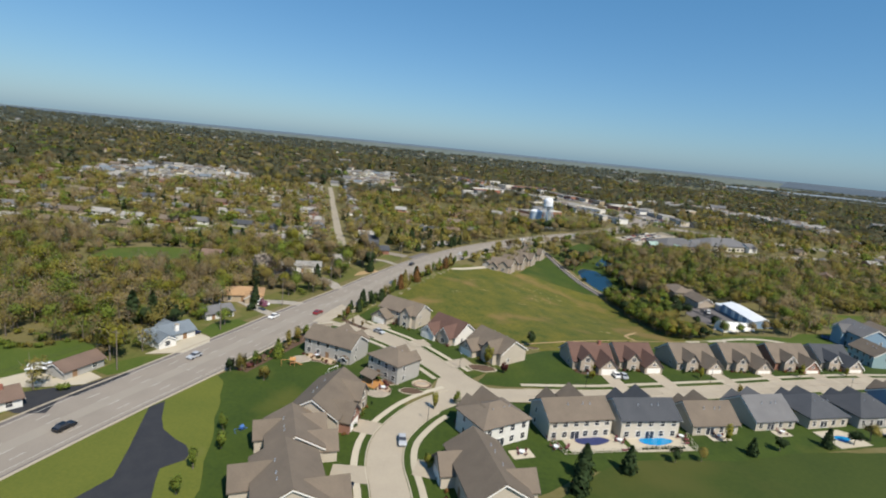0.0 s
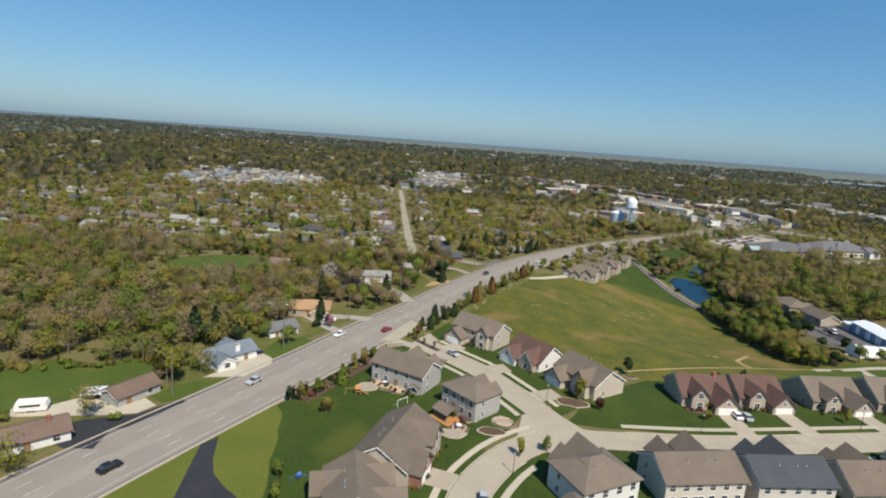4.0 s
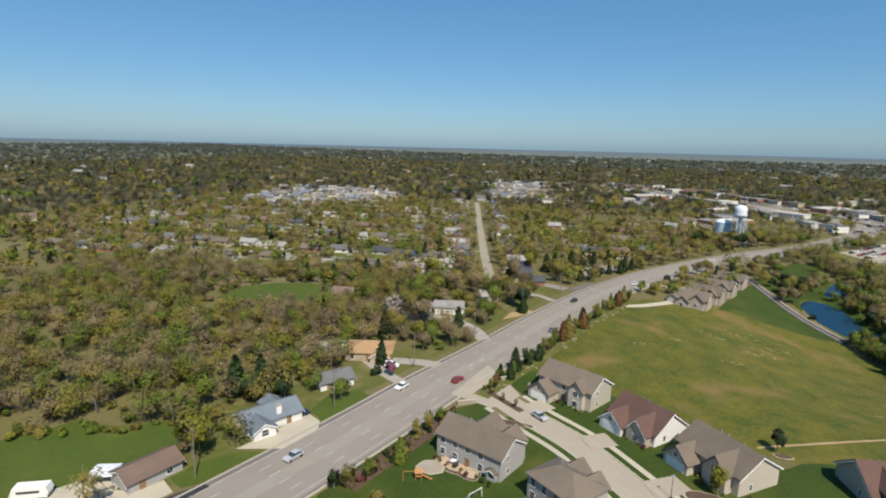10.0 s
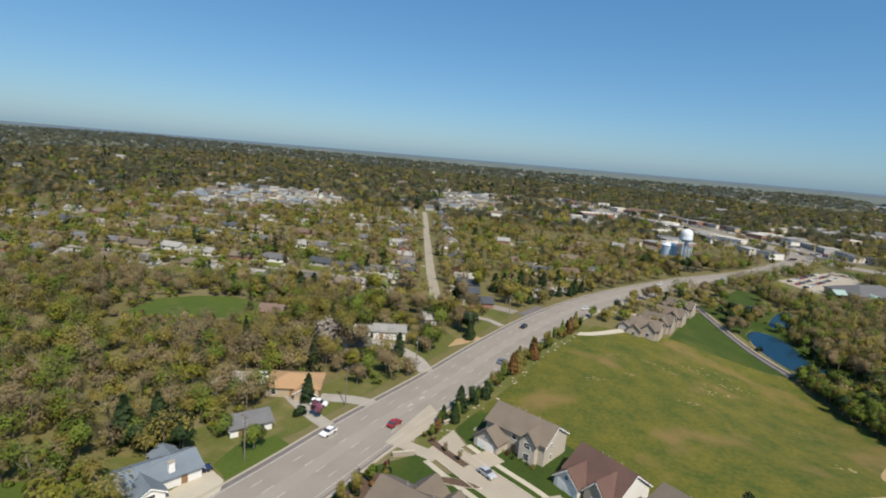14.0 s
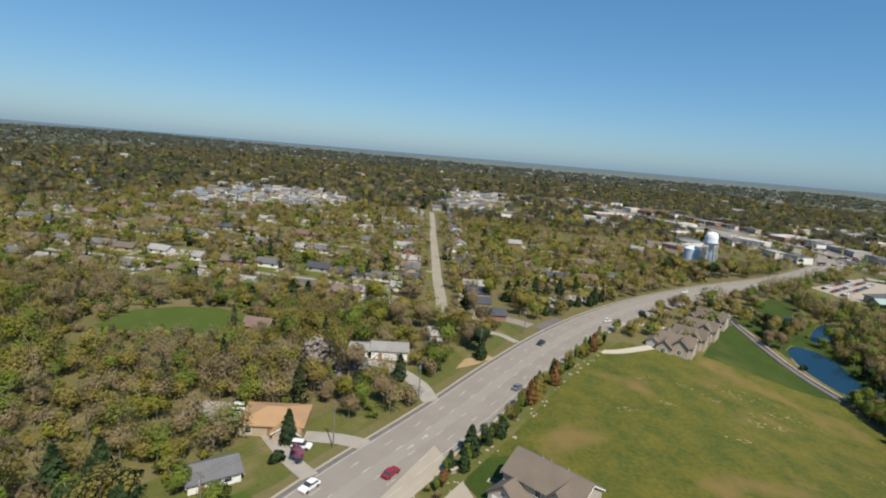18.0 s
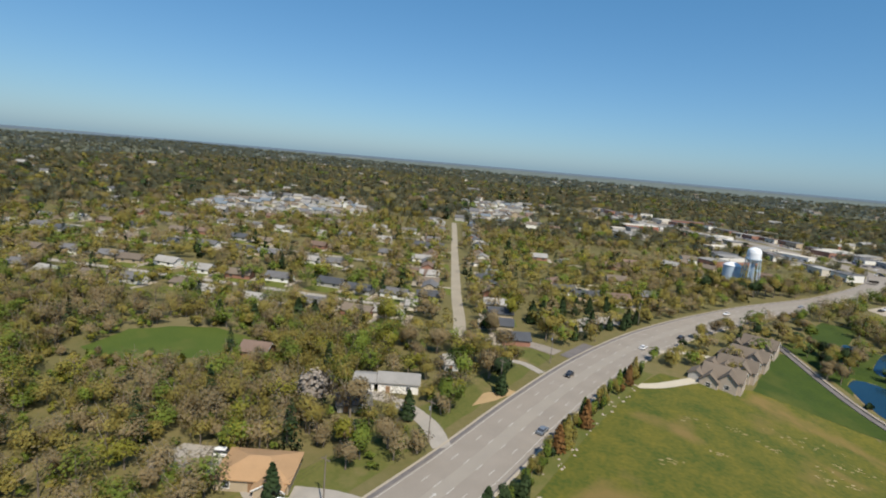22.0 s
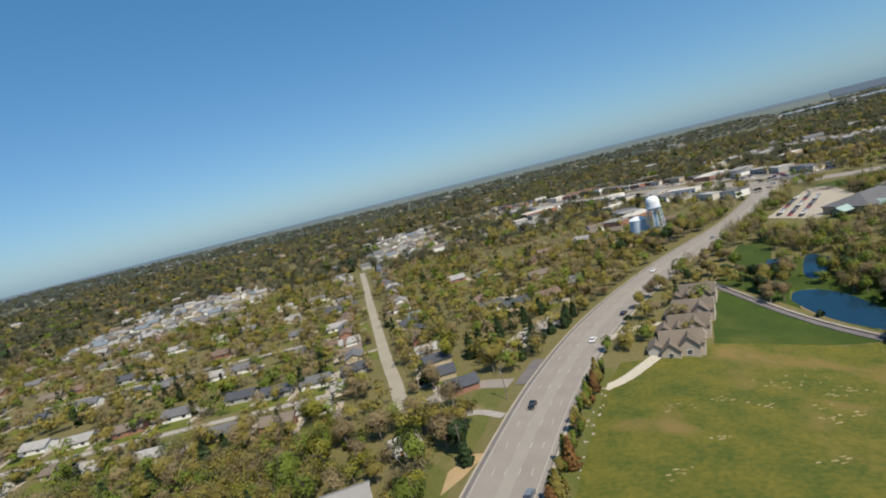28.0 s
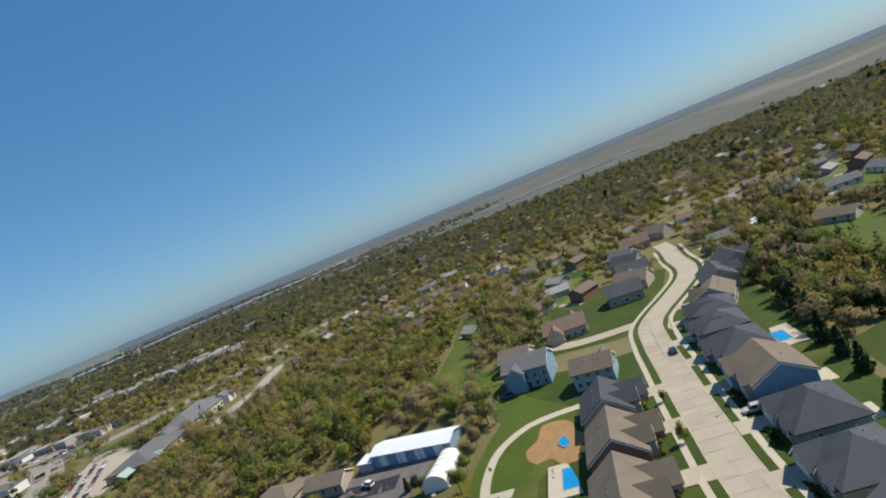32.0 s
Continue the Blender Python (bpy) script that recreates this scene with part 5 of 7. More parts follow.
# pale estate in rows beyond the school
er = np.array([(392, 775), (447, 740), (476, 690), (508, 660), (545, 610), (548, 560), (535, 500)], float)
ers = np.concatenate([[0], np.cumsum(np.linalg.norm(np.diff(er, axis=0), axis=1))])
for i in range(84):
    q = (i // 3) / 27 * ers[-1]
    x, y = np.interp(q, ers, er[:, 0]), np.interp(q, ers, er[:, 1])
    off = (i % 3 - 1) * 24
    far_house(x + off * 0.75 + rng.uniform(-3, 3), y + off * 0.6 + rng.uniform(-3, 3), -50 + rng.choice((0, 90)), ("white", "cream", "grey", "white")[rng.randrange(4)], ("pale", "grey", "pale", "brown")[rng.randrange(4)], 12, 9, 5.0, "pale two-storey estate house")
# houses and sheds on the green yards far down the street
for x, y, deg, rf, wl_ in ((290, -93, 25, "rust", "tan"), (360, -125, 20, "brown", "brick"), (392, -126, 100, "grey", "white"), (330, -112, 60, "brown", "cream"), (402, -146, 20, "grey", "white")):
    house(x, y, deg, 15, 9, 3.0, 2.4, wl_, rf, "low house on a wide green yard", wins=1)
gh = base("greenhouse", put(364, -78, -60), "long pale greenhouse beside a yard", "greenhouse")
part("cover", Build().prism([(-3, -0.5), (3, -0.5), (3, 1.6), (1.8, 2.8), (0, 3.2), (-1.8, 2.8), (-3, 1.6)], "x", -8, 8).mesh("cover", M["metal_white"]), gh)
ribbon("yard_drive", smooth_line([(470, -122), (436, -109), (410, -112), (391, -118), (372, -122)], 5.0), -1.8, 1.8, 0.12, M["concrete"], "pale drive across green yards", "drive")

# pale far buildings towards the horizon
for i in range(190):
    a, r = radians(rng.uniform(-60, 105)), rng.uniform(1000, 2700)
    x, y = 40 + r * math.sin(a), -100 + r * math.cos(a)
    if a > 0.55 and r > 1230:
        continue
    far_house(x, y, rng.uniform(0, 180), rng.choice(("grey", "cream", "grey", "tan")), rng.choice(("pale", "grey", "brown")), rng.uniform(12, 30), rng.uniform(9, 16), rng.uniform(4, 7), "pale far building")


for k, b in YARD.items():
    tagged(new("yard_patches", b.mesh("yard_patches", M[k])), "small %s of the distant houses" % ("light green yards" if k == "lawn_light" else "pale concrete drives"), "yards", "", "stuff")
for (what, k), b in FAR.items():
    tagged(new("distant_house_" + what + "s", b.mesh("distant_house_" + what + "s", (WALL if what == "wall" else ROOF)[k])), "%s %ss of many distant houses" % (k, what), "houses", "", "stuff")


# ---- trees ----
def inside(px, py, poly):
    x, y = poly[:, 0], poly[:, 1]
    x2, y2 = np.roll(x, 1), np.roll(y, 1)
    cross = ((y > py[:, None]) != (y2 > py[:, None])) & (px[:, None] < (x2 - x) * (py[:, None] - y) / (y2 - y + 1e-12) + x)
    return cross.sum(1) % 2 == 1


def free_of(px, py, gap=0.0):
    ok = np.ones(len(px), bool)
    for c in CLEAR:
        lo, hi = c.min(0), c.max(0)
        sel = ok & (px > lo[0]) & (px < hi[0]) & (py > lo[1]) & (py < hi[1])
        if sel.any():
            idx = np.nonzero(sel)[0]
            ok[idx[inside(px[idx], py[idx], c)]] = False
    for x, y, r in STANDING:
        ok &= np.hypot(px - x, py - y) > r + gap
    return ok


def crown_points(g, n, rx, rz, shape):
    """Clump centres: shape 'round' in lobes, 'cone' for firs, 'column' for narrow ones."""
    if shape == "cone":
        h = g.random(n) ** 1.4
        a = g.random(n) * 6.283
        r = rx * np.minimum(1, h * 6 + 0.5) * (1 - h) ** 0.75 * (0.5 + 0.5 * g.random(n)) * (0.88 + 0.2 * np.sin(h * 33 + 2 * np.sin(a * 2)))
        return np.stack([r * np.cos(a), r * np.sin(a), (h * 2 - 1) * rz], 1)
    k = 7
    lob = g.normal(size=(k, 3))
    lob /= np.linalg.norm(lob, axis=1)[:, None]
    lob *= (0.35 + 0.3 * g.random((k, 1)))
    pick = g.integers(0, k, n)
    p = g.normal(size=(n, 3))
    p /= np.linalg.norm(p, axis=1)[:, None]
    q = lob[pick] + p * (0.48 * g.random((n, 1)) ** 0.4)
    return q * np.array([rx, rx, rz])


def clumps(g, centres, size, out, up=0.3):
    """Small bent leaf sprays (two triangles each) at the centres, turned loosely outwards; their normals follow the crown's round form."""
    n = len(centres)
    out = out / (np.linalg.norm(out, axis=1)[:, None] + 1e-9)
    nrm = out + g.normal(size=(n, 3)) * 0.35 + np.array([0, 0, up])
    u = np.cross(nrm, g.normal(size=(n, 3)))
    u /= np.linalg.norm(u, axis=1)[:, None] + 1e-9
    w = np.cross(nrm, u)
    w /= np.linalg.norm(w, axis=1)[:, None] + 1e-9
    s_ = size * (0.6 + 0.8 * g.random((n, 1)))
    k = np.cross(u, w) * s_ * 0.25
    v = np.stack([centres - u * s_, centres + w * s_ * 0.7 + k, centres + u * s_, centres - w * s_ * 0.7 + k], 1).reshape(-1, 3)
    f = np.arange(n)[:, None] * 4
    rounded = out + g.normal(size=(n, 3)) * 0.18 + np.array([0, 0, 0.25])
    rounded /= np.linalg.norm(rounded, axis=1)[:, None]
    return v, np.concatenate([f + np.array([0, 2, 1]), f + np.array([0, 3, 2])], 0), np.repeat(rounded, 4, 0)


def leaf_mesh(name, v, f, normals, material):
    me = bpy.data.meshes.new(name)
    me.vertices.add(len(v))
    me.vertices.foreach_set("co", v.ravel())
    me.loops.add(f.size)
    me.loops.foreach_set("vertex_index", f.ravel().astype(np.int32))
    me.polygons.add(len(f))
    me.polygons.foreach_set("loop_start", np.arange(0, f.size, 3, dtype=np.int32))
    me.update(calc_edges=True)
    me.attributes.new("custom_normal", "FLOAT_VECTOR", "POINT").data.foreach_set("vector", normals.astype(np.float32).ravel())
    me.materials.append(material)
    return me


def trunk_build(g, h, r, spread, n=6):
    b = Build().tube((0, 0, -0.4), (0, 0, h * 0.45), r, r * 0.75, 7)
    for i in range(n):
        a, z = 6.283 * i / n + g.random(), h * (0.3 + 0.2 * g.random())
        mid = (spread * 0.45 * math.cos(a), spread * 0.45 * math.sin(a), z + h * 0.2)
        b.tube((0, 0, z), mid, r * 0.45, r * 0.25, 5)
        b.tube(mid, (spread * 0.8 * math.cos(a + 0.3), spread * 0.8 * math.sin(a + 0.3), z + h * 0.4), r * 0.25, r * 0.06, 4)
        b.tube(mid, (spread * 0.6 * math.cos(a - 0.6), spread * 0.6 * math.sin(a - 0.6), z + h * 0.48), r * 0.22, r * 0.05, 4)
    return b


def tree_meshes(kind, shape, seed):
    def make():
        g = np.random.default_rng(seed)
        if shape == "cone":
            h, rx = 7.2, 2.5
            tr = Build().tube((0, 0, -0.4), (0, 0, h * 0.9), 0.22, 0.04, 6)
            c = crown_points(g, 620, rx, h * 0.47, "cone")
            v, f, nv = clumps(g, c + np.array([0, 0, h * 0.53]), 0.42, c * np.array([1, 1, 0.25]) + np.array([0, 0, 0.5]))
        elif shape == "column":
            h, rx = 5.0, 1.3
            tr = trunk_build(g, h, 0.12, 0.8, 3)
            c = crown_points(g, 420, rx, h * 0.5, "round")
            v, f, nv = clumps(g, c + np.array([0, 0, h * 0.55]), 0.28, c)
        elif shape == "bush":
            h, rx = 2.0, 1.2
            tr = Build().tube((0, 0, -0.3), (0, 0, 0.8), 0.08, 0.04, 5)
            c = crown_points(g, 160, rx, 1.0, "round")
            v, f, nv = clumps(g, c + np.array([0, 0, 0.9]), 0.28, c)
        else:
            h, rx = 10.0, 4.2
            tr = trunk_build(g, h, 0.24, 3.6, 7)
            c = crown_points(g, 980, rx, h * 0.36, "round")
            v, f, nv = clumps(g, c + np.array([0, 0, h * 0.62]), 0.42, c)
        return tr.mesh("trunk", M["bark"]), leaf_mesh("crown", v, f, nv, LEAF[kind])
    return cached(("tree", kind, shape, seed), make)


TREE_LABEL = {"bare": "bare grey-brown tree not yet in leaf", "olive": "tree with budding olive leaves", "green": "tree in fresh green leaf", "yellow": "yellow-green budding spring tree",
              "ever": "dark green evergreen conifer tree", "red": "dark red-leaved small tree", "rust": "rusty brown hedge tree", "white": "tree in pale blossom", "pink": "small pink blossoming spring tree"}


def tree(x, y, kind, shape="round", size=1.0, seed=0, group="", name="tree"):
    if np.min(np.hypot(rp[:, 0] - x, rp[:, 1] - y)) < 10.6:
        return None
    if 128 < x < 172 and 70 < y < 140 and inside(np.array([float(x)]), np.array([float(y)]), np.array(POND))[0]:
        return None
    tm, cm = tree_meshes(kind, shape, seed % 3)
    t = base(name, put(x, y, (seed * 67) % 360) @ Matrix.Diagonal((size, size, size * (0.9 + 0.05 * (seed % 5)), 1)), TREE_LABEL[kind] if shape != "bush" else "low rounded garden shrub", "tree" if shape != "bush" else "shrub", group)
    part("trunk", tm, t)
    part("crown", cm, t)
    return t


rt = random.Random(5)
for i in range(22):
    x, y = 150 + rt.uniform(0, 24), 84 + rt.uniform(0, 44)
    if free_of(np.array([x]), np.array([y]))[0]:
        tree(x, y, rt.choice(("bare", "olive", "bare", "green", "ever")), "round", rt.uniform(0.7, 1.05), i, "trees round the pond")
CLEAR += [np.array([(250, 200), (292, 210), (378, 250), (378, 268), (260, 226)]), np.array([(172, 226), (204, 206), (262, 240), (250, 290), (200, 290)])]
for i, (x, y) in enumerate(((156, 86), (160, 92), (167, 96), (158, 99), (164, 103), (171, 91), (151, 90), (174, 100), (168, 110), (172, 78))):
    tree(x, y, ("bare", "olive", "bare")[i % 3], "round", 0.8 + 0.06 * (i % 5), i, "trees round the pond")
# hedge trees along the field side of the road
for i in range(78):
    x, y, deg = on_road(262 + i * 1.66, 13.2 + rt.uniform(-1.2, 1.6))
    if i % 9 == 4:
        continue
    tree(x, y, rt.choice(("green", "rust", "ever", "olive", "olive", "green", "green", "olive")), rt.choice(("column", "column", "cone")), rt.uniform(0.75, 1.15) if i % 3 else rt.uniform(0.5, 0.8), i, "hedge trees along the road", "hedge_tree")
for i in range(30):
    x, y, deg = on_road(263 + i * 4.1 + rt.uniform(-1.5, 1.5), 16.2 + rt.uniform(-0.8, 0.8))
    for k in range(rt.choice((0, 1, 2, 3))):
        o = new("boulder", cached(("rock", k), lambda: Build().spin([(0.05, -0.3), (0.45, -0.2), (0.62, 0.1), (0.4, 0.42), (0.05, 0.5)], 6 + k).mesh("boulder", M["rock"])))
        o.matrix_basis = put(x + rt.uniform(-1.2, 1.2), y + rt.uniform(-1.2, 1.2), rt.uniform(0, 360)) @ Matrix.Diagonal((rt.uniform(0.4, 1.0), rt.uniform(0.4, 1.0), rt.uniform(0.4, 0.8), 1))
        tagged(o, "pale limestone boulder in the hedge bed", "rock", "hedge boulders")
# planted beds under the roadside hedges
for q0, q1, o0, o1, mt, lb in ((206, 246, 11.2, 15.8, "mulch", "dark mulch bed under a roadside hedge"), (258, 396, 11.4, 16.6, "verge", "dry grassy bed under a roadside hedge")):
    line = [on_road(q, 0)[:2] for q in np.arange(q0, q1, 4.0)]
    me = ribbon_mesh(line, o0, o1, 0.13, 0.2).mesh("hedge_bed", M[mt])
    if sum(p.normal.z for p in me.polygons) < 0:
        me.flip_normals()
    tagged(new("hedge_bed", me), lb, "garden bed", "", "structure")
for i in range(30):
    x, y, deg = on_road(206 + i * 1.36 + rt.uniform(-0.6, 0.6), 13.4 + rt.uniform(-1.6, 1.8))
    tree(x, y, rt.choice(("olive", "rust", "red", "green", "bare", "ever")), "bush", rt.uniform(0.5, 1.0), i, "shrubs of the roadside bed", "shrub")
# dark trees and bushes round the pond
for i in range(34):
    a = i / 34 * 6.283
    x, y = 149 + (17 + rt.uniform(0, 7)) * math.cos(a) + 7 * math.sin(-a), 106 + (36 + rt.uniform(0, 8)) * math.sin(a)
    if min(math.hypot(x - p[0], y - p[1]) for p in ((114, 162), (122, 133), (130, 112), (142, 90))) > 7 and x > 128 + max(0, (112 - y) * 0.5):
        tree(x, y, rt.choice(("ever", "olive", "green", "bare", "bare")), rt.choice(("round", "round", "bush")), rt.uniform(0.55, 0.95), i, "trees round the pond")
# hedge behind the southern houses
for i in range(9):
    x, y, deg = on_road(206 + i * 4.6, 14.0 + rt.uniform(-1, 1))
    tree(x, y, ("olive", "green", "olive", "rust", "ever", "olive")[i % 6], ("column", "column", "bush", "bush", "bush", "column")[i % 6], rt.uniform(0.9, 1.35), i + 3, "hedge trees behind the gardens", "hedge_tree")
# firs and garden trees, one by one
for i, (x, y, k, sh, sz) in enumerate((
        (3, -100, "olive", "column", 1.2), (1, -84, "green", "cone", 0.9), (-4, -80, "olive", "column", 1.5), (-8, -97, "ever", "column", 1.0), (-42, -99, "yellow", "round", 1.15), (-47, -72, "ever", "round", 0.9), (-40, -68, "ever", "round", 0.95), (-54, -70, "ever", "cone", 1.6), (-58, -78, "green", "round", 1.0), (8, -160, "green", "column", 1.1), (6, -150, "green", "column", 1.0), (5, -142, "green", "column", 1.0), (7, -134, "green", "column", 1.1), (4, -127, "green", "column", 0.9),
        (51, -105, "yellow", "column", 0.9), (52, -132, "yellow", "column", 1.0), (57, -101, "green", "column", 0.9), (66, -72, "yellow", "column", 1.4), (71, -76, "red", "column", 0.9), (82, -48, "ever", "round", 0.55),
        (84, -134, "ever", "cone", 1.1), (86, -128, "ever", "cone", 1.2), (97, -124, "ever", "cone", 0.95), (110, -117, "ever", "round", 0.4), (117, -115, "olive", "round", 0.4), (132, -109, "ever", "cone", 0.75), (141, -105, "ever", "round", 0.45), (156, -100, "ever", "cone", 0.8), (165, -97, "ever", "round", 0.45), (128, -104, "yellow", "column", 1.0), (172, -93, "olive", "round", 0.6), (180, -91, "ever", "cone", 0.9),
        (196, -90, "ever", "cone", 1.0), (205, -88, "ever", "cone", 1.0), (214, -86, "ever", "cone", 1.1), (221, -86, "ever", "round", 0.7), (230, -86, "ever", "cone", 1.2), (238, -84, "ever", "cone", 1.3), (246, -82, "ever", "round", 0.8), (252, -84, "ever", "cone", 1.1), (224, -98, "ever", "round", 0.9), (232, -94, "olive", "round", 0.9), (268, -84, "olive", "round", 1.0), (276, -80, "bare", "round", 1.0), (286, -78, "green", "round", 0.9),
        (101, -66, "yellow", "column", 0.8), (146, -72, "olive", "column", 0.8), (94, -56, "rust", "column", 0.8), (112, -38, "ever", "bush", 1.1), (122, -32, "ever", "bush", 1.2),
        (-41, -118, "green", "bush", 1.4), (-26, -62, "green", "round", 0.75), (-20, -43, "pink", "round", 0.5), (-26, -36, "ever", "cone", 1.1), (-24, -44, "ever", "bush", 1.6), (-18, -20, "bare", "round", 0.8), (-14, 8, "ever", "cone", 1.2), (-12, -6, "olive", "round", 0.7), (-20, -12, "ever", "cone", 1.0),
        (4, 42, "ever", "round", 1.0), (0, 46, "bare", "round", 1.2), (6, 36, "ever", "cone", 1.1), (-2, 54, "olive", "round", 1.2), (-8, 58, "olive", "round", 1.0), (-36, -2, "white", "round", 1.3), (-28, 2, "bare", "round", 1.4), (-33, -10, "olive", "round", 1.2), (-52, -62, "ever", "cone", 1.3), (-48, -68, "ever", "cone", 1.2), (-44, -66, "ever", "cone", 1.1),
        (-107, 48, "ever", "cone", 1.4), (-94, 52, "ever", "cone", 1.3), (-80, 60, "ever", "cone", 1.6), (-74, 62, "ever", "cone", 1.5), (30, 122, "ever", "cone", 1.2), (24, 104, "ever", "cone", 1.0), (38, 128, "ever", "cone", 1.0), (34, 118, "ever", "round", 0.6), (46, 138, "ever", "cone", 1.2), (44, 132, "ever", "cone", 1.0), (50, 146, "ever", "cone", 1.1), (12, 128, "ever", "cone", 1.3), (8, 124, "ever", "cone", 1.4), (4, 118, "ever", "cone", 1.4), (16, 136, "ever", "cone", 1.3), (22, 146, "ever", "cone", 1.3), (28, 152, "ever", "cone", 1.2), (36, 160, "ever", "cone", 1.2),
        (66, 112, "olive", "column", 1.0), (60, 100, "rust", "column", 0.8), (68, 122, "ever", "round", 0.5), (78, 140, "olive", "round", 0.9), (86, 152, "bare", "round", 0.9), (92, 160, "olive", "round", 0.9), (106, 164, "ever", "round", 0.7), (112, 168, "ever", "cone", 0.8), (124, 150, "ever", "round", 0.6), (128, 138, "ever", "cone", 0.6), (133, 128, "ever", "bush", 1.4), (134, 112, "ever", "bush", 1.4), (118, 172, "olive", "round", 0.9), (124, 166, "ever", "round", 0.7),
        (181, 27, "ever", "cone", 0.6), (174, 44, "ever", "round", 0.75), (173, 58, "ever", "round", 0.8), (160, 112, "bare", "round", 0.7), (148, 98, "bare", "round", 0.6), (150, 250, "ever", "round", 0.8), (124, 296, "ever", "round", 1.0), (140, 268, "ever", "round", 1.0))):
    tree(x, y, k, sh, sz, i)
# trees at the foot of the water tower and along the road there
for i, (x, y) in enumerate(((112, 268), (118, 262), (124, 270), (131, 268), (137, 274), (108, 258), (114, 252), (126, 258), (102, 262), (143, 284), (105, 276), (120, 276), (133, 260), (96, 250), (140, 268))):
    if free_of(np.array([float(x)]), np.array([float(y)]))[0]:
        tree(x, y, ("bare", "ever", "olive", "green", "bare", "yellow")[i % 6], "round", 1.0 + 0.09 * (i % 5), i, "trees below the water tower")
# tree line between field and yard
EDGE = [(142, 88), (145, 60), (148, 38), (148.5, 18), (150, 7), (154, 1), (158, -2)]
ea = np.array(EDGE, float)
es = np.concatenate([[0], np.cumsum(np.linalg.norm(np.diff(ea, axis=0), axis=1))])
for i in range(112):
    q = (i + rt.uniform(-0.3, 0.3)) / 112 * es[-1]
    x, y = np.interp(q, es, ea[:, 0]), np.interp(q, es, ea[:, 1])
    deep = (0, 3.5, 8)[i % 3] + rt.uniform(0, 3)
    tree(x + deep, y + rt.uniform(-1, 1) + deep * 0.2, rt.choice(("green", "ever", "green", "olive", "green", "yellow", "olive")), "round", rt.uniform(0.55, 0.85), i, "tree line along the field")
for i, (x, y, k, z) in enumerate(((171, 47, "ever", 1.0), (168, 44, "ever", 0.9), (179, 21, "ever", 0.6), (172, 26, "ever", 0.55), (176, 60, "yellow", 0.8), (168, 56, "green", 0.8), (164, 40, "green", 0.9), (162, 30, "olive", 0.9), (160, 50, "green", 0.8), (165, 66, "olive", 0.7), (208, 14, "bare", 0.9), (206, 8, "green", 0.9), (200, 9, "olive", 0.8), (195, 8, "bare", 0.7), (212, 22, "green", 1.0), (214, 34, "olive", 1.0), (212, 46, "bare", 1.0), (204, 56, "olive", 1.0), (198, 62, "green", 0.9), (176, 6, "green", 0.7), (168, 3, "olive", 0.6), (184, 7, "green", 0.6), (190, 9, "bare", 0.6))):
    tree(x, y, k, "round", z, i, "trees round the barn yard")
rubble = random.Random(9)
for i in range(38):
    o = new("boulder", cached(("rubble", i % 4), lambda: Build().spin([(0.05, -0.3), (0.55, -0.2), (0.7, 0.15), (0.45, 0.5), (0.05, 0.6)], 5 + i % 4).mesh("boulder", M["rock" if i % 4 else "sand"])))
    u, w = rubble.gauss(0, 1), rubble.gauss(0, 1)
    o.matrix_basis = put(169 + 3.2 * u, 15.5 + 3.4 * w, rubble.uniform(0, 360), 0.1 + max(0, 0.8 - 0.5 * math.hypot(u, w))) @ Matrix.Diagonal((rubble.uniform(0.5, 1.6), rubble.uniform(0.5, 1.3), rubble.uniform(0.5, 1.1), 1))
    tagged(o, "broken stone in a rubble heap behind the barn", "rock", "rubble heap")
bt = base("boat", put(162, 18, 130), "small boat under a white cover beside the trees", "boat")
part("hull", Build().prism([(-2.9, -0.9), (2.0, -0.9), (3.2, 0), (2.0, 0.9), (-2.9, 0.9)], "z", 0.0, 0.8).mesh("hull", M["metal_grey"]), bt)
part("cover", Build().prism([(-1.0, 0.8), (1.0, 0.8), (0.5, 1.35), (0, 1.5), (-0.5, 1.35)], "x", -2.9, 2.4).mesh("cover", M["white"]), bt, "white tarpaulin cover")
# trees round the pond, between the pond and the low building, and by the west yards
for i in range(46):
    a = i / 46 * 6.283 + rt.uniform(-0.05, 0.05)
    x, y = 151 + (20 + rt.uniform(0, 6)) * math.cos(a) - 8 * math.sin(a), 112 + (36 + rt.uniform(0, 7)) * math.sin(a) - 6 * math.cos(a)
    if x < 146 and y < 128 or free_of(np.array([x]), np.array([y]))[0] == 0:
        continue
    tree(x, y, rt.choice(("bare", "olive", "bare", "green", "ever")), "round", rt.uniform(0.6, 1.0), i, "trees round the pond")
for i in range(30):
    x, y = 118 + rt.uniform(0, 26), 150 + rt.uniform(0, 60)
    if min(math.hypot(x - p[0], y - p[1]) for p in ROAD) > 16 and free_of(np.array([x]), np.array([y]))[0]:
        tree(x, y, rt.choice(("green", "ever", "olive", "bare")), "round", rt.uniform(0.6, 0.95), i, "trees by the pond lawn")
for i in range(34):
    t = i / 33
    x, y = -100 + 52 * t + rt.uniform(-3, 2), -116 + 30 * t + rt.uniform(-2, 5)
    tree(x, y, rt.choice(("green", "yellow", "olive", "green")), "bush", rt.uniform(0.7, 1.5), i, "shrubs of the west yards", "shrub")
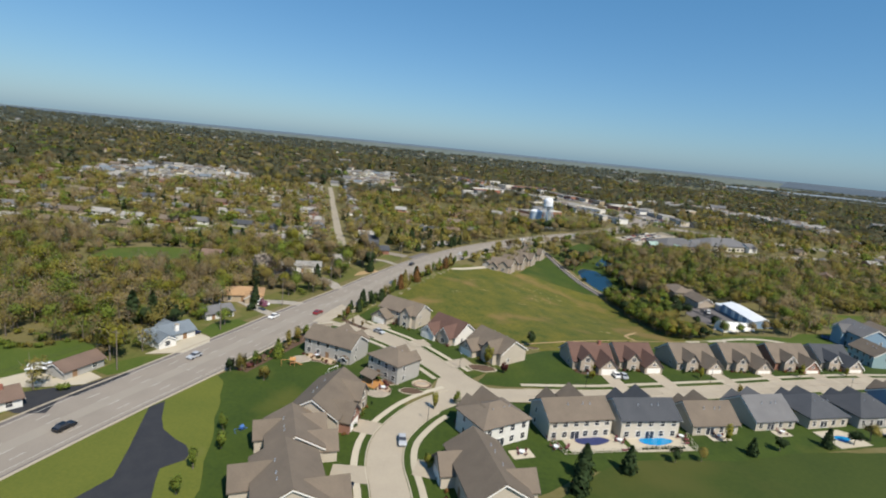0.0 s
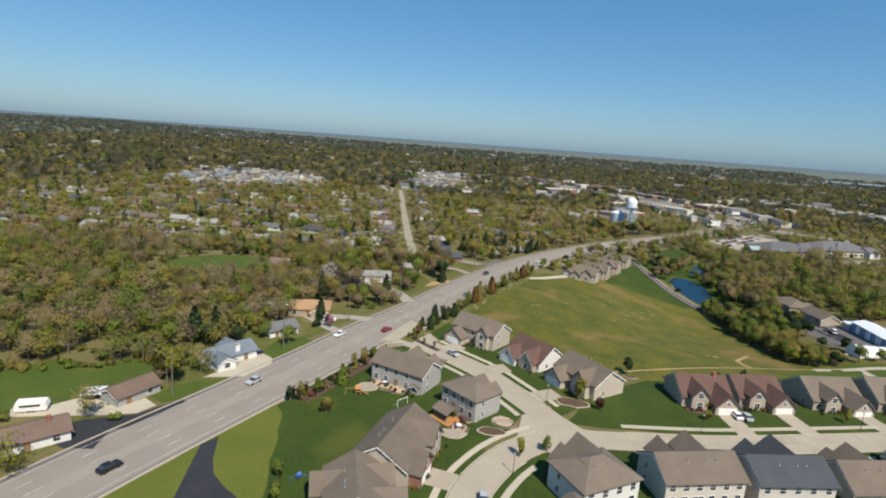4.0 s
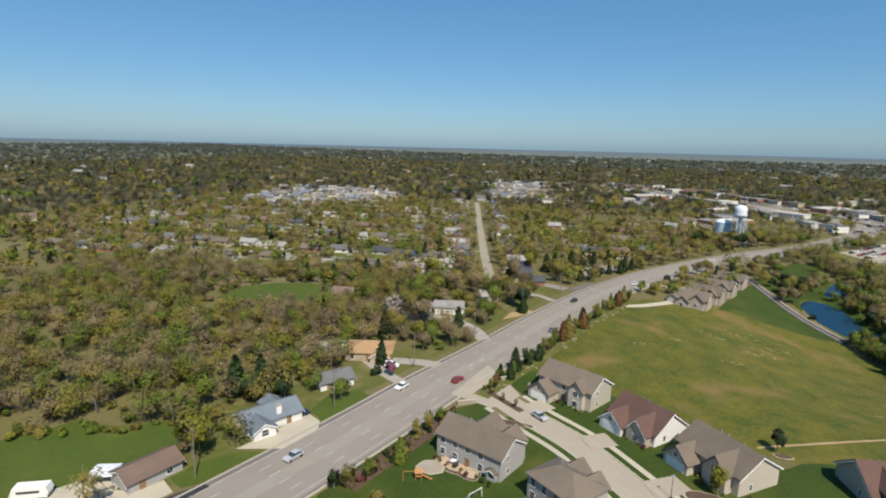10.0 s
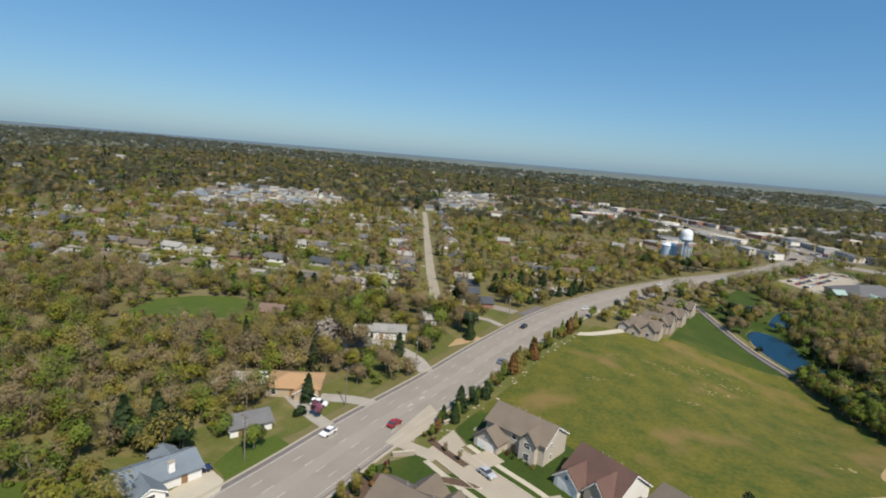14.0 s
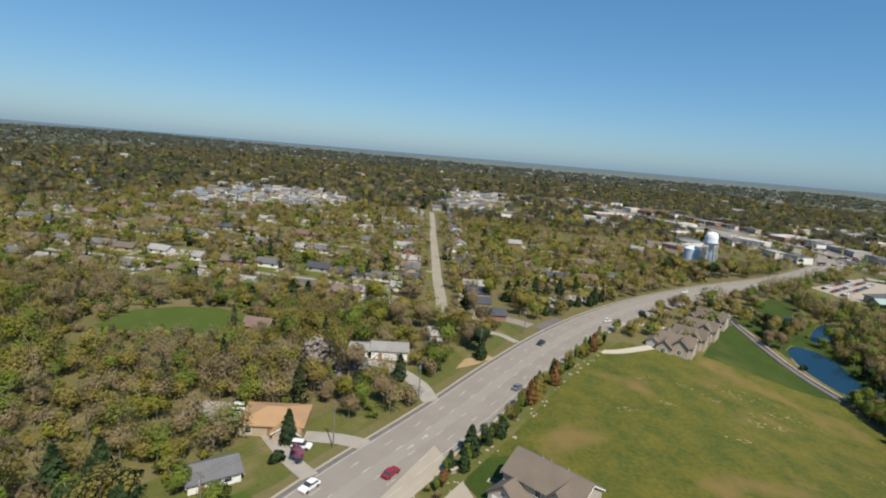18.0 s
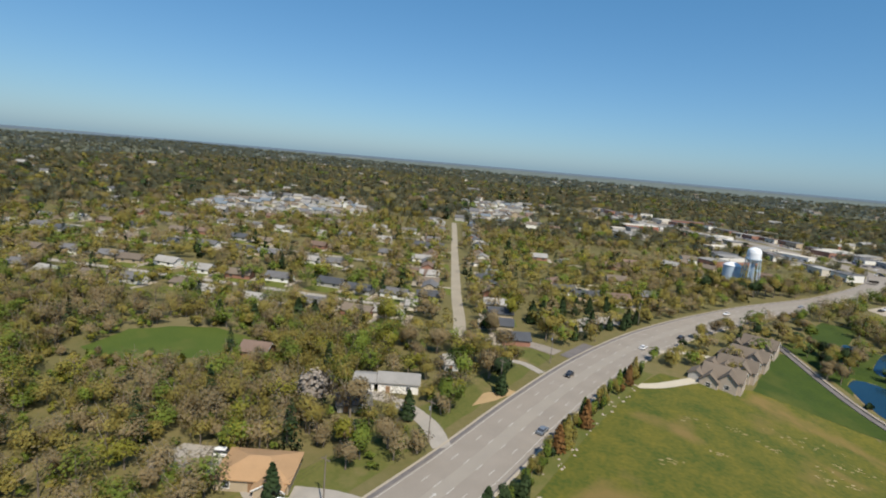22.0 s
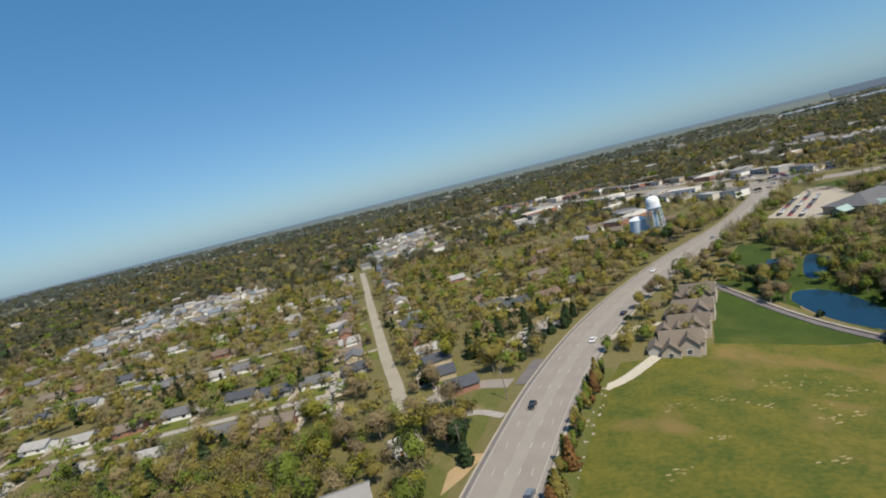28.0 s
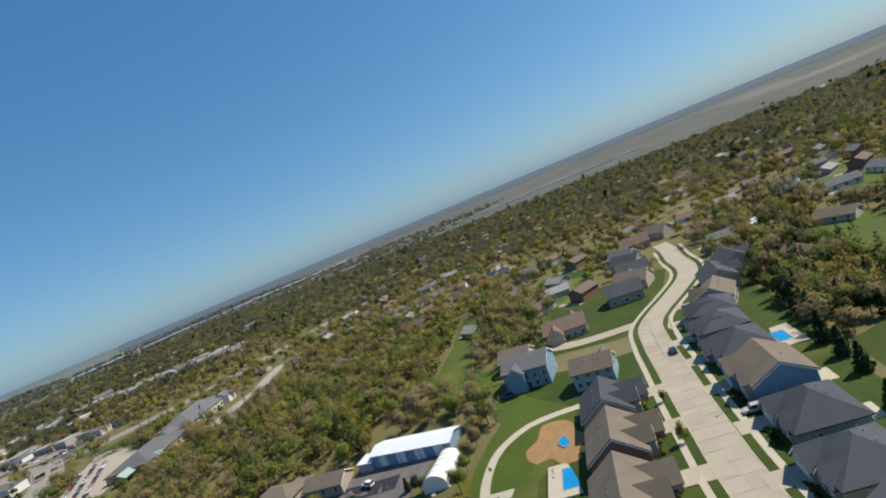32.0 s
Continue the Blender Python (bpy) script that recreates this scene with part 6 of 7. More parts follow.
# tall roadside trees west of the road
for i, (x, y) in enumerate(((1, 32), (7, 39), (0, 49), (7, 67), (10, 84), (-22, 59), (-18, 35), (-33, 59), (-38, 50), (-44, 40), (0, 72), (13, 97), (-13, 71), (-27, 30), (-5, 17), (-34, -10), (-26, 7), (-19, 17), (-22, -12), (-17, -15), (-13, -8), (5, 56), (-9, 92), (-5, 119), (7, 142), (-26, 47), (-32, 135), (-42, 103), (-50, 78), (-7, 36))):
    if free_of(np.array([float(x)]), np.array([float(y)]))[0]:
        tree(x, y, ("bare", "olive", "bare", "yellow", "green")[i % 5], "round", 0.85 + 0.08 * (i % 6), i, "tall roadside trees")
# foundation shrubs
NEAR = [(17, -76, -20, 17, 9.5), (37, -86, -36, 12, 9), (34, -36, -28, 17, 10.5), (53, -48, -40, 14, 12), (69, -61, -48, 16, 12), (24.6, -113.2, 82, 19, 12.5), (64, -137, -72, 20, 12)]
for x, y, deg, L, D in NEAR:
    for k in range(9):
        lx, ly = local(x, y, deg, -L * 0.45 + k * L * 0.11, -D / 2 - 1.6 - (k % 3) * 0.5)
        tree(lx, ly, rt.choice(("ever", "green", "rust", "olive", "red")), "bush", rt.uniform(0.35, 0.7), k, "foundation shrubs", "shrub")
for x, y, deg, L, D, *_ in HB[:8] + HT:
    back = (x, y, deg + 180) if (x, y, deg) in [(h[0], h[1], h[2]) for h in HB] else (x, y, deg)
    for k in range(4):
        lx, ly = local(back[0], back[1], back[2], -L * 0.05 + k * 1.9, -D / 2 - 2.6)
        tree(lx, ly, rt.choice(("ever", "green", "rust", "red")), "bush", rt.uniform(0.4, 0.7), k, "foundation shrubs", "shrub")


# low scrub before the grass clearing
CLEAR.append(np.array([(-130, 6), (-112, 2), (-84, 22), (-76, 14), (-104, -14), (-132, -10)]))
for i in range(46):
    t = rt.random()
    tree(-130 + 50 * t + rt.uniform(-3, 3), -8 + 20 * t + rt.uniform(-6, 6), rt.choice(("olive", "green", "bare", "yellow", "bare")), "bush", rt.uniform(1.0, 1.9), i, "scrub before the clearing", "shrub")
# planted beds along the house fronts
for i, (x, y, deg, L, D, *_) in enumerate(HT):
    rr = random.Random(40 + i)
    edge = [(-L * 0.48, -D / 2 - 0.3), (-L * 0.5, -D / 2 - 2.2), (-L * 0.3, -D / 2 - 4.2), (-L * 0.08, -D / 2 - 3.4), (L * 0.02, -D / 2 - 4.6), (L * 0.05, -D / 2 - 0.3)]
    bd = base("garden_bed", put(x, y, deg), "mulched garden bed along a house front", "garden bed", "garden beds")
    part("soil", Build().prism([(a + rr.uniform(-0.3, 0.3), b) for a, b in edge], "z", -0.6, 0.2).mesh("soil", M["mulch"]), bd)
    for k in range(6):
        lx, ly = local(x, y, deg, -L * 0.45 + k * L * 0.09, -D / 2 - rr.uniform(1.0, 3.0))
        tree(lx, ly, rr.choice(("ever", "green", "rust", "red", "olive")), "bush", rr.uniform(0.35, 0.65), k, "foundation shrubs", "shrub")
    if i % 2 == 0 or i == 5:
        lx, ly = local(x, y, deg, -L * 0.25, -D / 2 - 7.5)
        tree(lx, ly, "yellow", "column", rr.uniform(0.7, 1.0), i, "young street trees")


def wood(name, label, areas, n_each, mix, tris, size, seed, gap=0.0, leaf=0.8, tall=0.85, up=0.45, trunks=False):
    """Woods as stuff: one mesh a leaf kind, scattered over areas (x0, x1, y0, y1)."""
    g = np.random.default_rng(seed)
    acc = {k: [] for k, _ in mix}
    stems = Build()
    names, weights = [k for k, _ in mix], np.array([w for _, w in mix], float)
    for (x0, x1, y0, y1), n in zip(areas, n_each):
        px, py = x0 + (x1 - x0) * g.random(n), y0 + (y1 - y0) * g.random(n)
        ok = free_of(px, py, gap)
        px, py = px[ok], py[ok]
        pz = land(px, py)
        field = np.array([noise.noise(Vector((a * 0.018, b * 0.018, seed))) for a, b in zip(px, py)])
        for x, y, z, nf in zip(px, py, pz, field):
            w = weights.copy()
            w[0] *= math.exp(2.5 * nf)
            k = names[int(np.searchsorted(np.cumsum(w / w.sum()), g.random()))]
            s_ = size * (0.65 + 0.7 * g.random())
            m = tris
            if trunks and k != "ever":
                dx, dy = g.normal(size=2) * 0.5
                stems.tube((x, y, z - 0.3), (x + dx, y + dy, z + s_ * 1.5), 0.2, 0.08, 4)
                for q in range(3):
                    a = g.random() * 6.283
                    stems.tube((x + dx * 0.5, y + dy * 0.5, z + s_ * (0.6 + 0.2 * q)), (x + s_ * 0.6 * math.cos(a), y + s_ * 0.6 * math.sin(a), z + s_ * (1.4 + 0.25 * q)), 0.1, 0.03, 3)
            if k == "ever":
                c = crown_points(g, m, 2.6 * s_ / 5, 5.2 * s_ / 5, "cone") * 1.3 + np.array([x, y, z + 6.0 * s_ / 5])
            else:
                c = crown_points(g, m, s_, s_ * tall, "round") + np.array([x, y, z + s_ * tall * 1.35])
            acc[k].append((c, c - np.array([x, y, z + s_])))
    if trunks:
        me = bpy.data.meshes.new("wood_stems")
        me.from_pydata(stems.v, [], stems.f)
        me.materials.append(M["bark"])
        tagged(new("wood_stems", me), "grey-brown trunks and limbs in the woods", "woods", "", "stuff")
    for k in names:
        if not acc[k]:
            continue
        c, o = (np.concatenate([q[j] for q in acc[k]]) for j in (0, 1))
        v, f, nv = clumps(g, c, leaf, o, up)
        me = leaf_mesh(name, v, f, nv, LEAF[k])
        tagged(new(name, me), label % {"bare": "bare grey-brown", "olive": "budding olive", "green": "fresh green", "yellow": "yellow-green", "ever": "dark evergreen", "far": "grey-green", "farther": "blue-green"}[k], "woods", "", "stuff")


MIX = (("bare", 3.4), ("olive", 4.0), ("green", 2.6), ("yellow", 0.7), ("ever", 0.2))
wood("near_woods", "%s spring woodland trees", ((-230, -36, -150, 60), (-130, -5, -20, 80)), (1150, 210), MIX, 300, 4.1, 1, 0.0, 0.40, up=0.9, trunks=True)
wood("undergrowth", "%s undergrowth beneath the woods", ((-200, -36, -140, 60), (-130, -5, -20, 80), (150, 300, 0, 240)), (1150, 240, 500), (("green", 4), ("yellow", 1), ("olive", 2)), 44, 2.0, 8, 0.0, 0.5, 0.7, 1.2)
wood("east_woods", "%s spring woodland trees", ((146, 300, 66, 330), (205, 330, -5, 90), (300, 420, -10, 220), (215, 420, -165, -66)), (1300, 430, 300, 60), (("bare", 3.0), ("olive", 3.4), ("green", 3.4), ("yellow", 0.6), ("ever", 0.5)), 180, 4.2, 2, 0.0, 0.5, up=0.9, trunks=True)
wood("street_woods", "%s dense trees behind the street", ((215, 420, -165, -66), (225, 330, -112, -76)), (520, 90), (("bare", 3.6), ("olive", 2.2), ("green", 2.0), ("ever", 2.6)), 190, 4.2, 12, 0.0, 0.5, up=0.9, trunks=True)
wood("suburb_trees", "%s trees between the houses", ((-420, -5, 60, 420), (0, 120, 90, 330), (-40, 330, 330, 520), (300, 640, -200, 330), (-520, -230, -250, 120), (330, 700, 330, 520)), (2000, 560, 420, 1800, 800, 700), (("bare", 3.6), ("olive", 5), ("green", 1.6), ("yellow", 0.5), ("ever", 0.5)), 74, 4.3, 3, 0.3, 0.9, up=0.5)
# most leaves out here use the two kinds with painted-in haze
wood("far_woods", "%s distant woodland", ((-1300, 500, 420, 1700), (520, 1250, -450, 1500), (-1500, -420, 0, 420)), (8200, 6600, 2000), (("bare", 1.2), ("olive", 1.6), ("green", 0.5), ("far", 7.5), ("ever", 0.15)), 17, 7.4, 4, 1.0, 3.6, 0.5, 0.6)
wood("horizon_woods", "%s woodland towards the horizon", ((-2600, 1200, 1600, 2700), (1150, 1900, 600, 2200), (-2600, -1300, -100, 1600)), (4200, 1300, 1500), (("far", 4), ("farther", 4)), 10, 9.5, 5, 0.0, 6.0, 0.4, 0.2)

# ---- poles and small things ----
pole_a = cached("pole", lambda: Build().tube((0, 0, -0.5), (0, 0, 11.5), 0.17, 0.11, 8).mesh("shaft", M["bark"]))
pole_b = cached("arm", lambda: Build().box(-1.1, -0.07, 10.6, 1.1, 0.07, 10.78).mesh("crossarm", M["bark"]))
pole_c = cached("can", lambda: Build().tube((0.32, 0, 8.6), (0.32, 0, 9.5), 0.22, 0.22, 10).mesh("transformer", M["metal_grey"]))
poles = []
for i, sdist in enumerate((150, 189, 228, 262, 297, 335, 372, 410, 450, 490)):
    x, y, deg = on_road(sdist, -13.5)
    p = base("utility_pole", put(x, y, deg + 90), "weathered wooden utility pole beside the road", "pole", "utility poles")
    part("shaft", pole_a, p)
    part("crossarm", pole_b, p)
    if i % 2 == 0:
        part("transformer", pole_c, p, "grey transformer can")
    poles.append((x, y, deg))
for k in range(len(poles) - 1):
    (x0, y0, d0), (x1, y1, d1) = poles[k], poles[k + 1]
    pl = base("power_line", pose(x0, y0, land1(x0, y0)), "thin black overhead power lines between poles", "cable", "power lines")
    for off in (-0.9, 0.0, 0.9):
        pts = []
        for j in range(9):
            t = j / 8
            ox, oy = math.sin(radians(d0)) * off, -math.cos(radians(d0)) * off
            pts.append(((x1 - x0) * t + ox, (y1 - y0) * t + oy, 10.85 - 4 * 0.9 * t * (1 - t)))
        part("wire", Build().pipe(pts, 0.02).mesh("wire", M["rubber"]), pl)


for sdist, off, pt, lb, fl in ((163, 3.2, "black", "black car on the road", 0), (206, -3.2, "silver", "silver car on the road", 180), (248, -6.6, "white", "white car on the road", 180), (262, 3.4, "red", "red car on the road", 0), (322, 6.6, "grey", "grey car on the road", 0), (366, -3.4, "black", "black car on the road", 180), (420, 3.2, "white", "white car on the road", 0), (452, 6.4, "black", "dark car on the road", 0), (520, -3.2, "white", "white car on the road", 180), (590, 3.0, "silver", "silver car on the road", 0)):
    x, y, deg = on_road(sdist, off)
    car(x, y, deg + fl, pt, lb, 0.12)
for x, y, deg, pt, lb, kd in ((45, -123, -80, "silver", "silver car parked on the street", "car"), (35.5, -142, 0, "black", "black pickup parked on a drive", "pickup"), (-31, -74, 60, "navy", "dark car on a pale drive", "car"), (27, -53, -38, "silver", "silver car waiting at the street entry", "car"), (108, -68, 100, "white", "white car on a driveway", "car"), (110.5, -68, 100, "silver", "silver car on a driveway", "car"),
                              (184.2, -67.6, 105, "silver", "silver pickup parked on a drive", "pickup"), (223, -49.6, 15, "navy", "dark car on the street", "car"), (-22, -37, 10, "white", "white van beside a house", "van"), (75, 92, 60, "red", "red car on a curved drive", "car"), (-44.4, -26.8, 20, "white", "white truck beside a tan-roofed house", "van"), (255, 4, 20, "white", "white pickup on a drive", "pickup"), (186, 46, 80, "white", "white truck in the yard", "van")):
    car(x, y, deg, pt, lb, 0.22, kd)
for i in range(26):
    x, y = 204 + (i % 9) * 5.2 + (i // 9) * -2.0, 252 + (i % 9) * 7.0 + (i // 9) * 9.0
    car(x, y, 40 + (180 if i % 2 else 0), ("black", "white", "silver", "red", "navy", "grey")[i % 6], "car parked in a school lot", 0.12)
for i in range(10):
    car(252 + rt.uniform(0, 26), 410 + rt.uniform(-10, 60), rt.choice((-40, 50, 140)), ("black", "white", "silver", "red")[i % 4], "car at the far junction", 0.16)
# caravan and carport
cv = base("caravan", put(-61, -120, 30), "white caravan parked in a yard", "caravan")
part("body", Build().prism([(-3.2, 0.5), (3.0, 0.5), (3.3, 1.4), (2.9, 2.6), (-2.9, 2.7), (-3.3, 1.6)], "y", -1.15, 1.15).mesh("body", M["white"]), cv)
part("window_band", Build().box(-2.2, -1.18, 1.5, 1.8, 1.18, 2.0).mesh("window_band", M["glass"]), cv)
for sx in (-0.5, 0.5):
    part("wheel", MESHES["cwheel"], cv, "", pose(sx, -1.0, 0.05))
cp = base("carport", put(-53, -111, 25) @ Matrix.Scale(0.82, 4), "open carport with a white flat roof", "carport")
part("roof", Build().prism([(-2.8, 2.5), (2.8, 2.5), (2.8, 2.65), (0, 3.0), (-2.8, 2.65)], "x", -3, 3).mesh("roof", M["metal_white"]), cp)
for px in (-2.7, 2.7):
    for py in (-2.5, 2.5):
        part("post", cached("cpp", lambda: Build().box(-0.06, -0.06, -0.2, 0.06, 0.06, 2.5).mesh("post", M["metal_grey"])), cp, "", pose(px, py, 0))


# pools with decks
def pool(x, y, deg, L, D, water, label, kidney=True, deck="walk"):
    pl = base("swimming_pool", put(x, y, deg), label, "pool")
    if deck == "walk":
        part("deck", Build().box(-L / 2 - 3.6, -D / 2 - 2.6, -1.5, L / 2 + 3.6, D / 2 + 2.8, 0.16).mesh("deck", M[deck]), pl, "pale concrete pool deck")
    ring = [((L / 2) * math.cos(a) * (1 + (0.12 * math.cos(2 * a) if kidney else 0)), (D / 2) * math.sin(a) * (1 - (0.2 * math.cos(a) if kidney else 0))) for a in np.linspace(0, 2 * math.pi, 28)[:-1]]
    if not kidney:
        ring = [(-L / 2, -D / 2), (L / 2, -D / 2), (L / 2, D / 2), (-L / 2, D / 2)]
    part("water", Build().prism(ring, "z", 0.1, 0.19).mesh("water", M[water]), pl, "")
    part("coping", Build().prism([(a * 1.06, b * 1.09) for a, b in ring], "z", 0.1, 0.175).mesh("coping", M["rock"]), pl)
    return pl


pool(91.5, -111.5, 16, 8.4, 4.2, "pool_cover", "kidney pool under a dark blue cover")
pool(108.5, -107.8, 15, 8.4, 4.0, "pool", "kidney pool with bright blue water")
pool(171.6, -27.6, 105, 4.4, 8.4, "pool", "rectangular pool with bright blue water", False)
pool(187.5, -22.5, 100, 3.4, 6.0, "pool", "round-ended pool with bright blue water", True, "dirt")
pool(164, -94, 20, 4.5, 3, "pool", "small pool behind a house")
pool(222.1, -77.2, 16, 7, 3.4, "pool", "pool behind a dark-roofed house", False)
for i in range(14):
    lx, ly = local(108.5, -107.8, 15, -5.6 + i * 0.86, -3.4)
    tree(lx, ly, "ever", "bush", 0.42, i, "small cypresses along the pool", "shrub")
for i in range(12):
    lx, ly = local(171.6, -27.6, 105, 4.6, -5.5 + i * 0.95)
    tree(lx, ly, "ever", "bush", 0.45, i, "small cypresses along the pool", "shrub")


def fence(pts, label, mt="metal_grey", h=1.2, step=2.4, slats=False):
    f = base("fence", put(*pts[0]), label, "fence")
    ox, oy, oz = pts[0][0], pts[0][1], land1(*pts[0])
    for (x0, y0), (x1, y1) in zip(pts, pts[1:]):
        n = max(1, int(math.hypot(x1 - x0, y1 - y0) / step))
        deg = math.degrees(math.atan2(y1 - y0, x1 - x0))
        for i in range(n + 1):
            t = i / n
            x, y = x0 + (x1 - x0) * t, y0 + (y1 - y0) * t
            z = land1(x, y)
            part("post", cached(("fp", mt, h), lambda: Build().box(-0.06, -0.06, -0.3, 0.06, 0.06, h).mesh("post", M[mt])), f, "", pose(x - ox, y - oy, z - oz, 0, 0, deg))
            if i < n:
                x2, y2 = x0 + (x1 - x0) * (i + 1) / n, y0 + (y1 - y0) * (i + 1) / n
                b = Build()
                rails = (0.25, h - 0.15) if not slats else np.arange(0.12, h, 0.22)
                for rz in rails:
                    b.tube((x - ox, y - oy, z - oz + rz), (x2 - ox, y2 - oy, land1(x2, y2) - oz + rz), 0.05 if not slats else 0.1, 0.05 if not slats else 0.1, 4)
                part("rail", b.mesh("rail", M[mt]), f)
    return f


fence([(79, -110), (83.5, -119.5), (100, -114.5), (118, -110), (118, -103)], "pale fence round the pools", "fence_vinyl", 1.3, 2.4)
fence([(114, 162), (122, 133), (130, 112), (142, 90)], "grey rail fence on the pond wall", "metal_grey", 1.1, 4.0)
fence([(250, -84), (275, -92), (300, -96)], "dark metal fence round a lawn", "metal_grey", 1.4, 4.0)
wl = [(114, 163), (122, 133), (130, 112), (142, 90)]
ribbon("retaining_wall", smooth_line(wl, 4.0), -0.5, 0.6, 0.75, M["rock"], "pale stone retaining wall above the pond", "wall", thick=1.6)
ribbon("wall_path", smooth_line(wl, 4.0), 0.9, 3.4, 0.4, M["patch"], "grey path along the pond wall", "path", thick=0.6)
# playsets, goal, trampoline, garden beds
for x, y, deg in ((7, -88, 20), (8, -126, 60)):
    ps = base("playset", put(x, y, deg) @ Matrix.Scale(0.78 if y > -100 else 0.45, 4), "wooden playset with a slide", "playset")
    for px in (-0.8, 0.8):
        for py in (-0.8, 0.8):
            part("post", cached(("psp", y > -100), lambda: Build().box(-0.07, -0.07, -0.2, 0.07, 0.07, 2.6).mesh("post", M["orange_wood" if y > -100 else "slide"])), ps, "", pose(px, py, 0))
    part("platform", Build().box(-0.9, -0.9, 1.2, 0.9, 0.9, 1.32).mesh("platform", M["orange_wood" if y > -100 else "slide"]), ps)
    part("roof", gable_roof(1.9, 1.9, 2.5, 0.8, 0.15, 0.08).mesh("roof", M["orange_wood" if y > -100 else "slide"]), ps, "small varnished gable roof")
    part("slide", Build().prism([(0.9, 1.3), (3.2, 0.1), (3.7, 0.1), (3.7, 0.2), (3.2, 0.22), (0.9, 1.42)], "y", -0.35, 0.35).mesh("slide", M["orange_wood" if y > -100 else "slide"]), ps, "sloping slide")
    part("swing_beam", Build().tube((-0.9, 0, 2.3), (-4.2, 0, 2.3), 0.08, 0.08, 6).tube((-4.2, -1, -0.2), (-4.2, 0, 2.35), 0.07, 0.07, 6).tube((-4.2, 1, -0.2), (-4.2, 0, 2.35), 0.07, 0.07, 6).mesh("swing_beam", M["orange_wood" if y > -100 else "slide"]), ps)
gl = base("soccer_goal", put(20, -90.4, 60), "white soccer goal on a lawn", "goal")
part("frame", Build().tube((-1.8, 0, 0), (-1.8, 0, 2), 0.07, 0.07, 6).tube((1.8, 0, 0), (1.8, 0, 2), 0.07, 0.07, 6).tube((-1.8, 0, 2), (1.8, 0, 2), 0.07, 0.07, 6).tube((-1.8, 0, 2), (-1.8, 1.4, 0), 0.05, 0.05, 6).tube((1.8, 0, 2), (1.8, 1.4, 0), 0.05, 0.05, 6).tube((-1.8, 1.4, 0.05), (1.8, 1.4, 0.05), 0.05, 0.05, 6).mesh("frame", M["white"]), gl)
tp = base("trampoline", put(222, 6), "round dark trampoline on a lawn", "trampoline")
part("mat", Build().spin([(0.02, 0.8), (1.9, 0.8), (1.9, 0.76), (0.02, 0.76)], 18).mesh("mat", M["rubber"]), tp)
part("rim", Build().spin([(1.9, 0.7), (2.3, 0.7), (2.3, 0.86), (1.9, 0.86), (1.9, 0.7)], 18).mesh("rim", M["slide"]), tp)
for i in range(6):
    part("leg", cached("tpl", lambda: Build().tube((0, 0, 0), (0, 0, 0.75), 0.05, 0.05, 6).mesh("leg", M["metal_grey"])), tp, "", pose(2.1 * math.cos(i * 1.047), 2.1 * math.sin(i * 1.047), 0))


def garden_bed(x, y, rx, ry, seed, mt="mulch"):
    rr = random.Random(seed)
    ring = [(rx * (0.8 + 0.35 * rr.random()) * math.cos(a), ry * (0.8 + 0.35 * rr.random()) * math.sin(a)) for a in np.linspace(0, 2 * math.pi, 15)[:-1]]
    g = base("garden_bed", put(x, y), "planted garden bed with a pale stone edge", "garden bed", "garden beds")
    part("edging", Build().prism([(a * 1.12, b * 1.12) for a, b in ring], "z", -0.2, 0.17).mesh("edging", M["walk"]), g, "pale stone edging")
    part("soil", Build().prism(ring, "z", -0.1, 0.22).mesh("soil", M[mt]), g)


for i, (x, y, rx, ry, mt) in enumerate(((44, -96, 3.2, 1.8, "mulch"), (35, -100, 3.2, 2.0, "rock"), (46, -90, 2.2, 2.0, "rock"), (37, -92, 2.6, 1.8, "mulch"), (8, -83, 3, 2.4, "rock"), (26, -100, 3, 1.4, "mulch"), (21, -58, 5, 1.2, "mulch"), (24, -33, 3.5, 1.2, "mulch"), (64, -74, 5, 2.4, "mulch"), (83, -50, 2, 1, "mulch"))):
    garden_bed(x, y, rx, ry, i, mt)


# round stone patios and outdoor furniture
def patio(x, y, deg, rx, ry, seed, label):
    rr = random.Random(seed)
    ring = [(rx * (0.9 + 0.15 * rr.random()) * math.cos(a), ry * (0.9 + 0.15 * rr.random()) * math.sin(a)) for a in np.linspace(0, 2 * math.pi, 19)[:-1]]
    p = base("patio", put(x, y, deg), label, "patio")
    part("bed", Build().prism([(a * 1.35, b * 1.4) for a, b in ring], "z", -0.2, 0.12).mesh("bed", M["mulch"]), p, "brown mulch bed round the patio")
    part("edging", Build().prism([(a * 1.4, b * 1.46) for a, b in ring], "z", -0.2, 0.1).mesh("edging", M["walk"]), p, "pale stone edging")
    part("slab", Build().prism(ring, "z", -0.1, 0.2).mesh("slab", M["stone_slab"]), p, "warm stone paving")
    wall_ = Build()
    for i in range(9):
        (a0, b0), (a1, b1) = ring[i], ring[i + 1]
        wall_.tube((a0, b0, 0.35), (a1, b1, 0.35), 0.2, 0.2, 5)
    part("seat_wall", wall_.mesh("seat_wall", M["stone_slab"]), p, "low curved stone seat wall")


